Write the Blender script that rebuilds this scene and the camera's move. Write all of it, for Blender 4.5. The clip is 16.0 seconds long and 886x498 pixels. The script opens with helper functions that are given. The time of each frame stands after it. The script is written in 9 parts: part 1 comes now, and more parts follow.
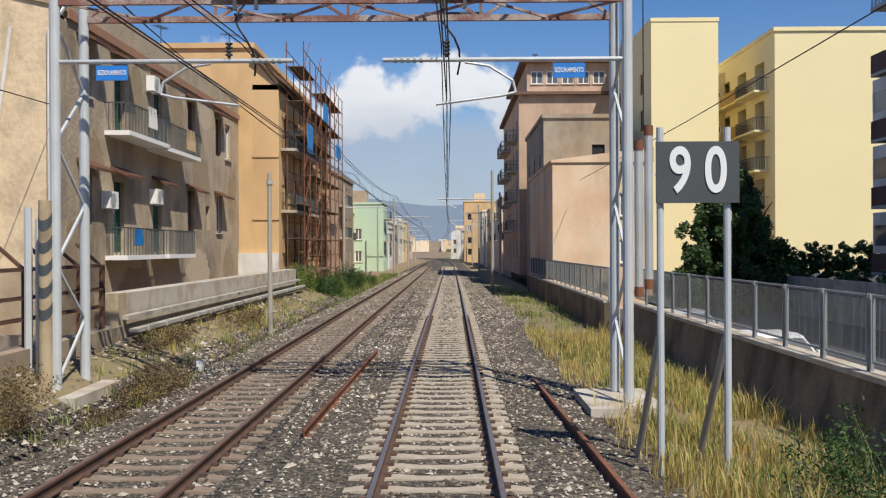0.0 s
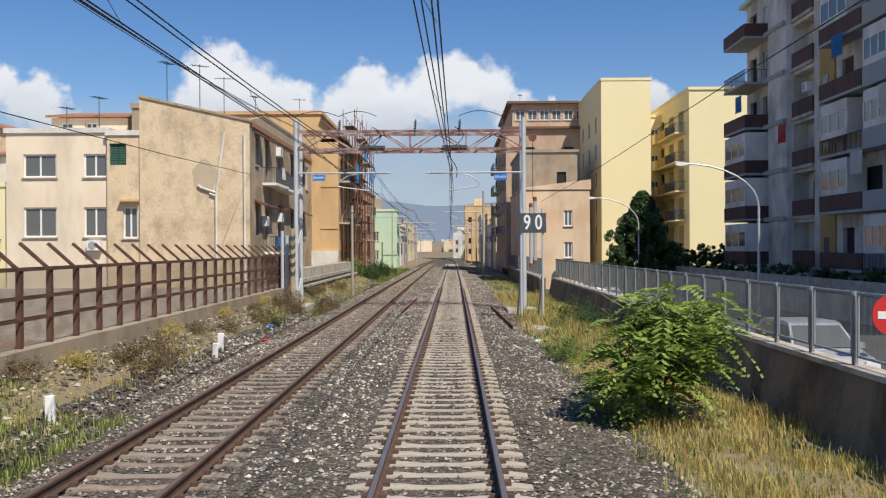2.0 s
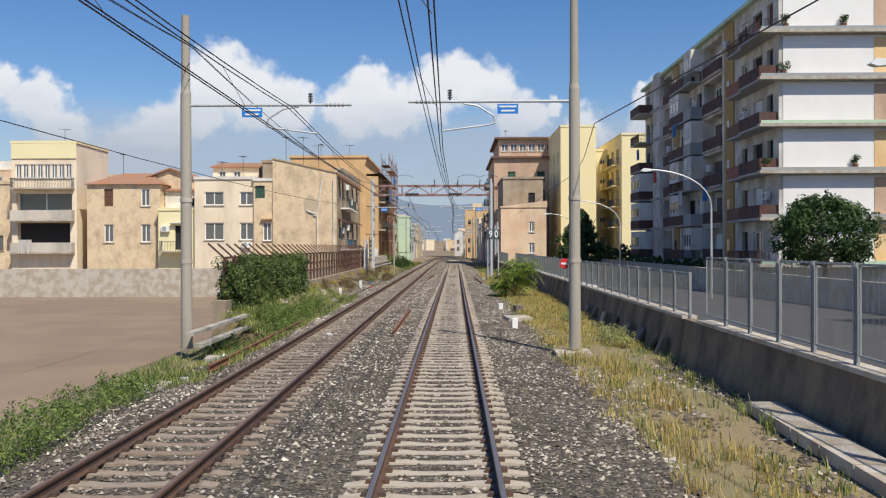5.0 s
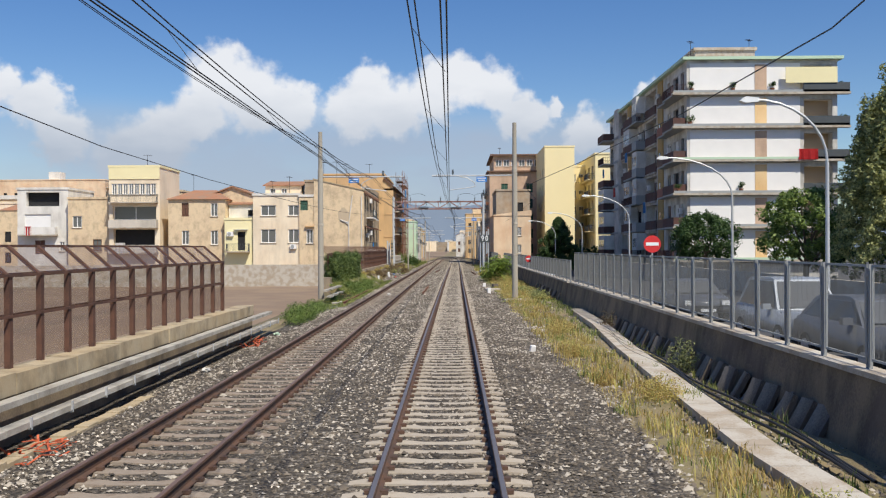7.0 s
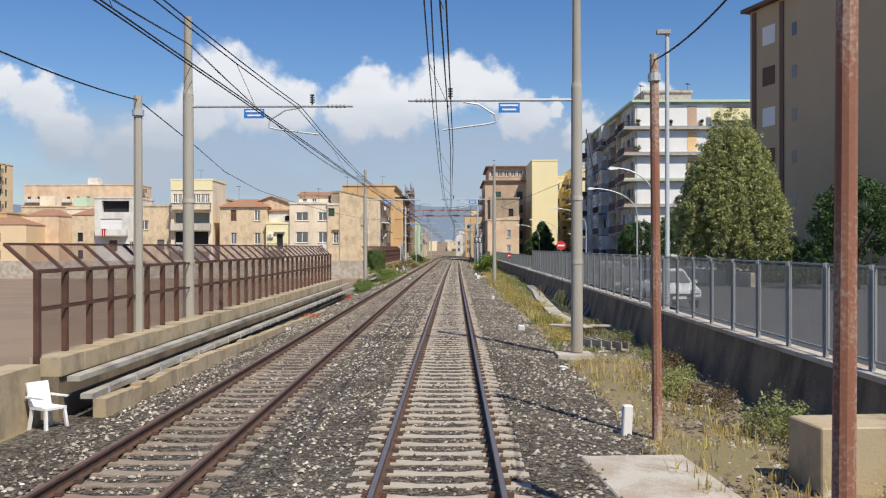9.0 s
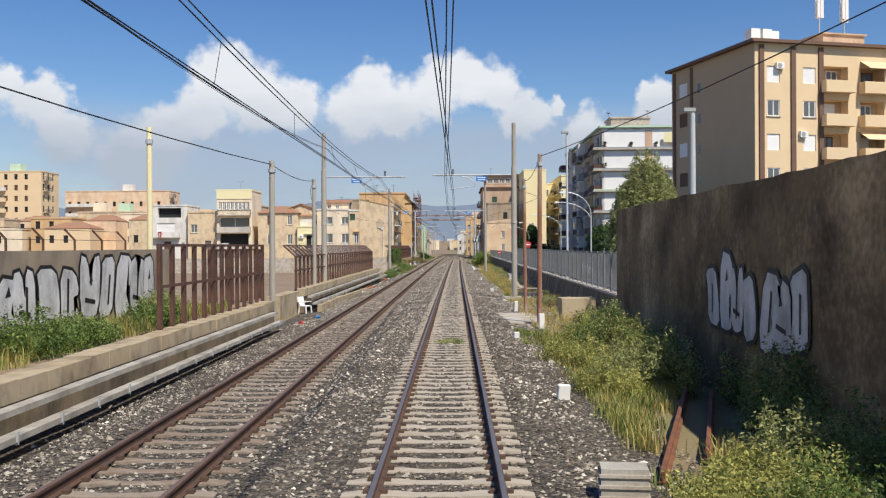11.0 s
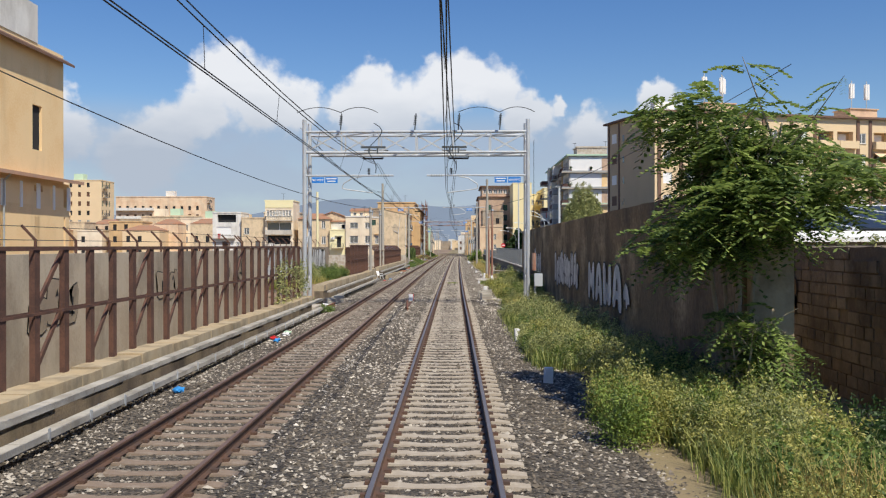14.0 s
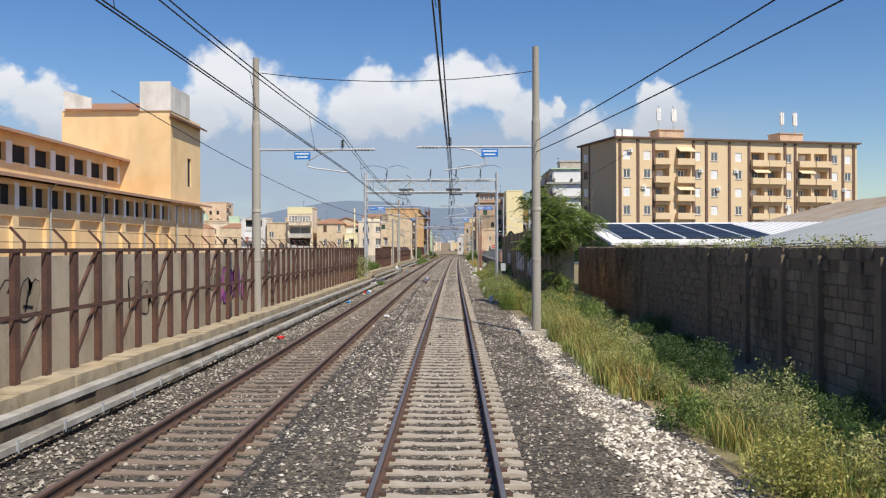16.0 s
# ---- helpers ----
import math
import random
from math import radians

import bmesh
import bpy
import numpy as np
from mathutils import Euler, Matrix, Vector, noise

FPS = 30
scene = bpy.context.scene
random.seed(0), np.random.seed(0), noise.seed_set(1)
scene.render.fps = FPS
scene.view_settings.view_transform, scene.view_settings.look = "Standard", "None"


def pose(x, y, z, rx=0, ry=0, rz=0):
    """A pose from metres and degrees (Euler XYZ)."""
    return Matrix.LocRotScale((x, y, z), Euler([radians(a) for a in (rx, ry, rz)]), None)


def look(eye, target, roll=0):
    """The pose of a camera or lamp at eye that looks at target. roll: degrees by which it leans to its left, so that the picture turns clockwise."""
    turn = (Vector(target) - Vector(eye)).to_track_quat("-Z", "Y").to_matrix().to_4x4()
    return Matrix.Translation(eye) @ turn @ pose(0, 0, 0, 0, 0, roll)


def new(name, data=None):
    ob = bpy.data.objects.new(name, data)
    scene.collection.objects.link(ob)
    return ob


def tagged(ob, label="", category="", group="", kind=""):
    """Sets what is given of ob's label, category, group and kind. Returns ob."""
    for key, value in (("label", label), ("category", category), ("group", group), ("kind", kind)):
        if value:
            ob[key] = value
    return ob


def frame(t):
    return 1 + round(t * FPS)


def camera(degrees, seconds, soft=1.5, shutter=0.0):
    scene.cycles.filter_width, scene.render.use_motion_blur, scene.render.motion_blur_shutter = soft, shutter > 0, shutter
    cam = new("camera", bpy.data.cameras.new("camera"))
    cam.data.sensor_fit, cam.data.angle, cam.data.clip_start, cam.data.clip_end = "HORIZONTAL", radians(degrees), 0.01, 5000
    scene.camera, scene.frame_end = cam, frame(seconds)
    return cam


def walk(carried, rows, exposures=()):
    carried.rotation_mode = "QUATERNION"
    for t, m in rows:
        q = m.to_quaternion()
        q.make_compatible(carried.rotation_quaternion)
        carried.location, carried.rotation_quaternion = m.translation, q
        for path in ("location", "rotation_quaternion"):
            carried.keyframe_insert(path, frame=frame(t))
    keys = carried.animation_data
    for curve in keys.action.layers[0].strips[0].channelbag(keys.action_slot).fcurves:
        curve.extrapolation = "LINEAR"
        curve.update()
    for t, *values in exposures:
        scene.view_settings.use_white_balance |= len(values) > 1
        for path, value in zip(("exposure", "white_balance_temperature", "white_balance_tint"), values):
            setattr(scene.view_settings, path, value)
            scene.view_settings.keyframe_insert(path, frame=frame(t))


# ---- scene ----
cam = camera(51.0, 16.0, soft=1.2)
# seconds, eye x, y, z, yaw, pitch, roll
ROWS = [
    (0.0, 0.198, 0.00, 2.789, 0.420, -0.112, 0.282),
    (0.5, 0.182, -6.63, 2.787, 0.443, -0.130, 0.284),
    (1.0, 0.167, -13.28, 2.785, 0.466, -0.151, 0.277),
    (1.5, 0.155, -19.86, 2.784, 0.502, -0.151, 0.173),
    (2.0, 0.143, -26.53, 2.782, 0.550, -0.107, 0.280),
    (2.5, 0.133, -33.16, 2.780, 0.588, -0.086, 0.363),
    (3.0, 0.127, -39.86, 2.779, 0.597, -0.158, 0.141),
    (3.5, 0.124, -46.58, 2.779, 0.600, -0.157, 0.181),
    (4.0, 0.125, -53.32, 2.781, 0.606, -0.179, 0.268),
    (6.5, 0.148, -87.11, 2.787, 0.733, -0.122, 0.048),
    (7.0, 0.148, -93.96, 2.785, 0.743, -0.098, 0.263),
    (7.5, 0.150, -100.78, 2.784, 0.691, -0.105, 0.330),
    (8.0, 0.153, -107.59, 2.782, 0.728, -0.130, 0.076),
    (10.5, 0.228, -142.55, 2.781, 0.835, -0.102, 0.212),
    (11.0, 0.255, -149.71, 2.783, 0.858, -0.186, 0.336),
    (11.5, 0.285, -157.03, 2.785, 0.885, -0.099, 0.236),
    (12.0, 0.319, -164.52, 2.785, 0.899, -0.150, 0.112),
    (12.5, 0.356, -172.08, 2.785, 0.853, -0.122, 0.109),
    (13.0, 0.395, -179.70, 2.785, 0.895, -0.110, 0.123),
    (13.5, 0.434, -187.37, 2.784, 0.922, -0.142, 0.162),
    (14.0, 0.474, -195.10, 2.784, 0.918, -0.183, 0.067),
    (14.5, 0.514, -202.91, 2.784, 0.937, -0.153, 0.135),
    (15.0, 0.554, -210.75, 2.784, 0.929, -0.165, 0.212),
    (15.5, 0.593, -218.58, 2.783, 0.912, -0.109, 0.258),
    (16.0, 0.630, -226.43, 2.782, 0.902, -0.105, 0.184),
]
walk(cam, [(t, pose(x, y, z, 90 + pitch, roll, yaw)) for t, x, y, z, yaw, pitch, roll in ROWS])

# ---- world, sun and exposure ----
SUN_AZ, SUN_EL = radians(147.0), radians(54.0)   # azimuth clockwise from +y
world = bpy.data.worlds.new("sky")
scene.world = world
world.use_nodes = True


def build_sky(w):
    nt = w.node_tree
    nt.nodes.clear()
    N, L = nt.nodes.new, nt.links.new

    def m(op, a, b=None, c=None):
        n = N("ShaderNodeMath")
        n.operation = op
        for k, v in enumerate((a, b, c)):
            if v is None:
                continue
            if isinstance(v, (int, float)):
                n.inputs[k].default_value = v
            else:
                L(v, n.inputs[k])
        return n.outputs[0]

    out = N("ShaderNodeOutputWorld")
    bg = N("ShaderNodeBackground")
    sky = N("ShaderNodeTexSky")
    sky.sky_type = "NISHITA"
    sky.sun_disc = False
    sky.sun_elevation, sky.sun_rotation = SUN_EL, SUN_AZ
    sky.air_density, sky.dust_density, sky.ozone_density = 1.0, 0.45, 2.6
    tc = N("ShaderNodeTexCoord")
    sp = N("ShaderNodeSeparateXYZ")
    L(tc.outputs["Generated"], sp.inputs[0])
    az = m("ARCTAN2", sp.outputs[0], sp.outputs[1])
    el = m("ARCSINE", sp.outputs[2])
    ae = N("ShaderNodeCombineXYZ")
    L(az, ae.inputs[0]); L(el, ae.inputs[1])
    # billows: two scales of noise bend the outline of the cumulus heads
    warped = ae.outputs[0]
    for scale, amp, detail in ((24.0, 0.036, 8.0), (80.0, 0.024, 10.0)):
        nz = N("ShaderNodeTexNoise")
        nz.inputs["Scale"].default_value, nz.inputs["Detail"].default_value = scale, detail
        L(ae.outputs[0], nz.inputs["Vector"])
        sub = N("ShaderNodeVectorMath"); sub.operation = "SUBTRACT"
        L(nz.outputs["Color"], sub.inputs[0]); sub.inputs[1].default_value = (0.5, 0.5, 0.5)
        sc = N("ShaderNodeVectorMath"); sc.operation = "MULTIPLY"
        L(sub.outputs[0], sc.inputs[0]); sc.inputs[1].default_value = (amp, amp, 0)
        ad = N("ShaderNodeVectorMath"); ad.operation = "ADD"
        L(warped, ad.inputs[0]); L(sc.outputs[0], ad.inputs[1])
        warped = ad.outputs[0]
    heads = ((-0.246, 0.178, .038), (-0.212, 0.158, .042), (-0.27, 0.14, .034), (-0.172, 0.15, .032), (-0.305, 0.118, .038),
             (-0.09, 0.168, .034), (-0.112, 0.146, .036), (-0.062, 0.148, .036), (-0.02, 0.17, .036), (0.013, 0.176, .036),
             (0.045, 0.168, .032), (0.075, 0.14, .03), (0.105, 0.15, .014), (0.14, 0.12, .03), (-0.42, 0.145, .03),
             (-0.455, 0.158, .026), (-0.48, 0.15, .03), (0.21, 0.152, .022), (0.215, 0.128, .034), (-0.33, 0.09, .05),
             (-0.4, 0.11, .034), (0.5, 0.16, .03), (0.62, 0.13, .05), (-0.7, 0.16, .06), (-0.9, 0.12, .08), (0.9, 0.14, .08))
    best = None
    for a, e, r in heads:
        d = N("ShaderNodeVectorMath"); d.operation = "DISTANCE"
        L(warped, d.inputs[0]); d.inputs[1].default_value = (a, e, 0)
        v = m("SUBTRACT", 1.0, m("DIVIDE", d.outputs["Value"], r))
        best = v if best is None else m("SMOOTH_MAX", best, v, 0.35)
    head_mask = N("ShaderNodeMapRange"); head_mask.interpolation_type = "SMOOTHSTEP"
    L(best, head_mask.inputs[0]); head_mask.inputs[1].default_value, head_mask.inputs[2].default_value = -0.02, 0.4
    # the grey, flat lower deck of the cloud bank
    soft = N("ShaderNodeTexNoise")
    soft.inputs["Scale"].default_value, soft.inputs["Detail"].default_value = 11.0, 7.0
    st = N("ShaderNodeVectorMath"); st.operation = "MULTIPLY"
    L(ae.outputs[0], st.inputs[0]); st.inputs[1].default_value = (1.0, 2.2, 1.0)
    L(st.outputs[0], soft.inputs["Vector"])
    reach = N("ShaderNodeMapRange"); reach.interpolation_type = "SMOOTHSTEP"
    L(m("ABSOLUTE", m("ADD", az, 0.09)), reach.inputs[0])
    for k, v in ((1, 0.5), (2, 0.24), (3, 0.0), (4, 1.0)):
        reach.inputs[k].default_value = v
    low = N("ShaderNodeMapRange"); low.interpolation_type = "SMOOTHSTEP"
    L(el, low.inputs[0])
    for k, v in ((1, 0.16), (2, 0.11), (3, 0.0), (4, 1.0)):
        low.inputs[k].default_value = v
    deck = m("MULTIPLY", m("MULTIPLY", reach.outputs[0], low.outputs[0]), m("MULTIPLY_ADD", soft.outputs[0], 0.9, 0.36))
    deck = m("MINIMUM", deck, 0.85)
    body = N("ShaderNodeMix"); body.data_type = "RGBA"
    shade = N("ShaderNodeMapRange")
    L(m("ADD", el, m("MULTIPLY_ADD", soft.outputs[0], 0.07, -0.035)), shade.inputs[0])
    shade.inputs[1].default_value, shade.inputs[2].default_value = 0.095, 0.17
    L(shade.outputs[0], body.inputs[0])
    body.inputs[6].default_value, body.inputs[7].default_value = (5.2, 5.9, 7.0, 1), (9.6, 9.8, 10.2, 1)
    grey = N("ShaderNodeMix"); grey.data_type = "RGBA"
    hs = N("ShaderNodeHueSaturation")
    hs.inputs["Hue"].default_value = 0.511
    hs.inputs["Saturation"].default_value = 1.3
    hs.inputs["Value"].default_value = 1.26
    L(sky.outputs[0], hs.inputs["Color"])
    L(deck, grey.inputs[0]); L(hs.outputs[0], grey.inputs[6]); grey.inputs[7].default_value = (4.5, 5.4, 6.9, 1)
    full = N("ShaderNodeMix"); full.data_type = "RGBA"
    L(m("MULTIPLY", head_mask.outputs[0], 0.96), full.inputs[0]); L(grey.outputs[2], full.inputs[6]); L(body.outputs[2], full.inputs[7])
    L(full.outputs[2], bg.inputs[0])
    bg.inputs[1].default_value = 0.088
    L(bg.outputs[0], out.inputs[0])


build_sky(world)
sun = new("sun", bpy.data.lights.new("sun", "SUN"))
sun.data.energy, sun.data.angle, sun.data.color = 5.0, radians(0.53), (1.0, 0.93, 0.8)
sun_from = Vector((math.sin(SUN_AZ) * math.cos(SUN_EL), math.cos(SUN_AZ) * math.cos(SUN_EL), math.sin(SUN_EL)))
sun.matrix_world = look(sun_from * 100, (0, 0, 0))
scene.view_settings.exposure = 0.0


# ---- materials ----
def mat(name, base, rough=0.8, vary=0.25, scale=2.0, fine=30.0, bump=0.3, metal=0.0, tint=None, stain=0.0, per_object=0.0, island=0.0, streak=False, lift=0.02, grime=None):
    """A procedural surface: broad patches of tone, fine grain, optional stains towards a second colour, and relief."""
    ma = bpy.data.materials.new(name)
    ma.use_nodes = True
    nt = ma.node_tree
    N, L = nt.nodes.new, nt.links.new
    bsdf = nt.nodes["Principled BSDF"]
    tc = N("ShaderNodeTexCoord")
    vec = tc.outputs["Object"]
    if streak:
        mp = N("ShaderNodeMapping")
        mp.inputs["Scale"].default_value = (1, 1, 0.18)
        L(vec, mp.inputs[0])
        vec = mp.outputs[0]
    big, small = N("ShaderNodeTexNoise"), N("ShaderNodeTexNoise")
    big.inputs["Scale"].default_value, big.inputs["Detail"].default_value = scale, 5
    small.inputs["Scale"].default_value, small.inputs["Detail"].default_value = fine, 4
    L(vec, big.inputs["Vector"]); L(tc.outputs["Object"], small.inputs["Vector"])
    add = N("ShaderNodeMath"); add.operation = "MULTIPLY_ADD"
    L(small.outputs[0], add.inputs[0]); add.inputs[1].default_value = 0.45; L(big.outputs[0], add.inputs[2])
    val = add.outputs[0]
    for amount, socket in ((per_object, ("ShaderNodeObjectInfo", "Random")), (island, ("ShaderNodeNewGeometry", "Random Per Island"))):
        if amount:
            src = N(socket[0])
            more = N("ShaderNodeMath"); more.operation = "MULTIPLY_ADD"
            L(src.outputs[socket[1]], more.inputs[0]); more.inputs[1].default_value = amount
            sub = N("ShaderNodeMath"); sub.operation = "SUBTRACT"
            L(val, sub.inputs[0]); sub.inputs[1].default_value = amount / 2
            L(sub.outputs[0], more.inputs[2])
            val = more.outputs[0]
    ramp = N("ShaderNodeMapRange")
    L(val, ramp.inputs[0])
    for k, v in ((1, 0.35), (2, 1.1), (3, 1 - vary), (4, 1 + vary)):
        ramp.inputs[k].default_value = v
    mul = N("ShaderNodeVectorMath"); mul.operation = "SCALE"
    if tint:
        mixc = N("ShaderNodeMix"); mixc.data_type = "RGBA"
        edge = N("ShaderNodeMapRange")
        L(val, edge.inputs[0])
        edge.inputs[1].default_value, edge.inputs[2].default_value = 0.72 - stain * 0.35, 0.92 - stain * 0.3
        L(edge.outputs[0], mixc.inputs[0])
        mixc.inputs[6].default_value, mixc.inputs[7].default_value = (*base, 1), (*tint, 1)
        L(mixc.outputs[2], mul.inputs[0])
    else:
        mul.inputs[0].default_value = base
    tone = ramp.outputs[0]
    if grime:
        # blotches and rain streaks of dirt: scale, strength, upright stretch
        mg, ng = N("ShaderNodeMapping"), N("ShaderNodeTexNoise")
        mg.inputs["Scale"].default_value = (1, 1, grime[2])
        mg.inputs["Location"].default_value = (3.7, 1.9, 5.3)
        ng.inputs["Scale"].default_value, ng.inputs["Detail"].default_value, ng.inputs["Roughness"].default_value = grime[0], 9, 0.62
        L(tc.outputs["Object"], mg.inputs[0]); L(mg.outputs[0], ng.inputs["Vector"])
        dirt, dark = N("ShaderNodeMapRange"), N("ShaderNodeMath")
        L(ng.outputs[0], dirt.inputs[0])
        for k, v in ((1, 0.46), (2, 0.68), (3, 1.0), (4, 1.0 - grime[1])):
            dirt.inputs[k].default_value = v
        dark.operation = "MULTIPLY"
        L(tone, dark.inputs[0]); L(dirt.outputs[0], dark.inputs[1])
        tone = dark.outputs[0]
    L(tone, mul.inputs["Scale"])
    L(mul.outputs[0], bsdf.inputs["Base Color"])
    bsdf.inputs["Roughness"].default_value, bsdf.inputs["Metallic"].default_value = rough, metal
    if bump:
        bp = N("ShaderNodeBump")
        bp.inputs["Strength"].default_value, bp.inputs["Distance"].default_value = bump, lift
        L(val, bp.inputs["Height"])
        L(bp.outputs[0], bsdf.inputs["Normal"])
    return ma


def bed_mat(name, tones, size, lift):
    """A bed of broken stone: every cell a stone of its own tone, dark between them."""
    ma = bpy.data.materials.new(name)
    ma.use_nodes = True
    nt = ma.node_tree
    N, L = nt.nodes.new, nt.links.new
    b = nt.nodes["Principled BSDF"]
    b.inputs["Roughness"].default_value = 0.92
    tc, vo, nz = N("ShaderNodeTexCoord"), N("ShaderNodeTexVoronoi"), N("ShaderNodeTexNoise")
    vo.inputs["Scale"].default_value, vo.inputs["Randomness"].default_value = size, 1.0
    nz.inputs["Scale"].default_value, nz.inputs["Detail"].default_value = 0.45, 6
    L(tc.outputs["Object"], vo.inputs["Vector"]); L(tc.outputs["Object"], nz.inputs["Vector"])
    sp, mx = N("ShaderNodeSeparateColor"), N("ShaderNodeValToRGB")
    L(vo.outputs["Color"], sp.inputs[0])
    shift = N("ShaderNodeMath"); shift.operation = "MULTIPLY_ADD"
    L(nz.outputs[0], shift.inputs[0]); shift.inputs[1].default_value = 0.7
    base = N("ShaderNodeMath"); base.operation = "SUBTRACT"
    L(sp.outputs[0], base.inputs[0]); base.inputs[1].default_value = 0.35
    L(base.outputs[0], shift.inputs[2])
    L(shift.outputs[0], mx.inputs[0])
    el = mx.color_ramp.elements
    el[0].position, el[0].color = 0.0, (*tones[0], 1)
    el[1].position, el[1].color = 1.0, (*tones[2], 1)
    mid = el.new(0.6); mid.color = (*tones[1], 1)
    L(mx.outputs[0], b.inputs["Base Color"])
    bp = N("ShaderNodeBump")
    bp.invert = True
    bp.inputs["Strength"].default_value, bp.inputs["Distance"].default_value = 1.0, lift
    L(vo.outputs["Distance"], bp.inputs["Height"]); L(bp.outputs[0], b.inputs["Normal"])
    return ma


def leaf_mat(name, base, tint, vary=0.45):
    ma = mat(name, base, 0.55, vary, 1.2, 9.0, 0.0, tint=tint, stain=0.3, island=0.5)
    b = ma.node_tree.nodes["Principled BSDF"]
    # thin leaves let part of the light through
    nt = ma.node_tree
    tr, mx = nt.nodes.new("ShaderNodeBsdfTranslucent"), nt.nodes.new("ShaderNodeMixShader")
    mx.inputs[0].default_value = 0.4
    nt.links.new(b.inputs["Base Color"].links[0].from_socket, tr.inputs["Color"])
    nt.links.new(b.outputs[0], mx.inputs[1]); nt.links.new(tr.outputs[0], mx.inputs[2])
    nt.links.new(mx.outputs[0], nt.nodes["Material Output"].inputs[0])
    return ma


def glass_mat(name, base=(0.13, 0.135, 0.135), rough=0.1):
    ma = bpy.data.materials.new(name)
    ma.use_nodes = True
    b = ma.node_tree.nodes["Principled BSDF"]
    b.inputs["Base Color"].default_value = (*base, 1)
    b.inputs["Roughness"].default_value = rough
    return ma


def clear_mat(name, tint=(0.75, 0.8, 0.82), mixing=0.55):
    """Dusty see-through sheet."""
    ma = bpy.data.materials.new(name)
    ma.use_nodes = True
    nt = ma.node_tree
    b = nt.nodes["Principled BSDF"]
    b.inputs["Base Color"].default_value = (*tint, 1)
    b.inputs["Roughness"].default_value = 0.35
    tr, mx = nt.nodes.new("ShaderNodeBsdfTransparent"), nt.nodes.new("ShaderNodeMixShader")
    mx.inputs[0].default_value = mixing
    nt.links.new(b.outputs[0], mx.inputs[1]); nt.links.new(tr.outputs[0], mx.inputs[2])
    nt.links.new(mx.outputs[0], nt.nodes["Material Output"].inputs[0])
    return ma


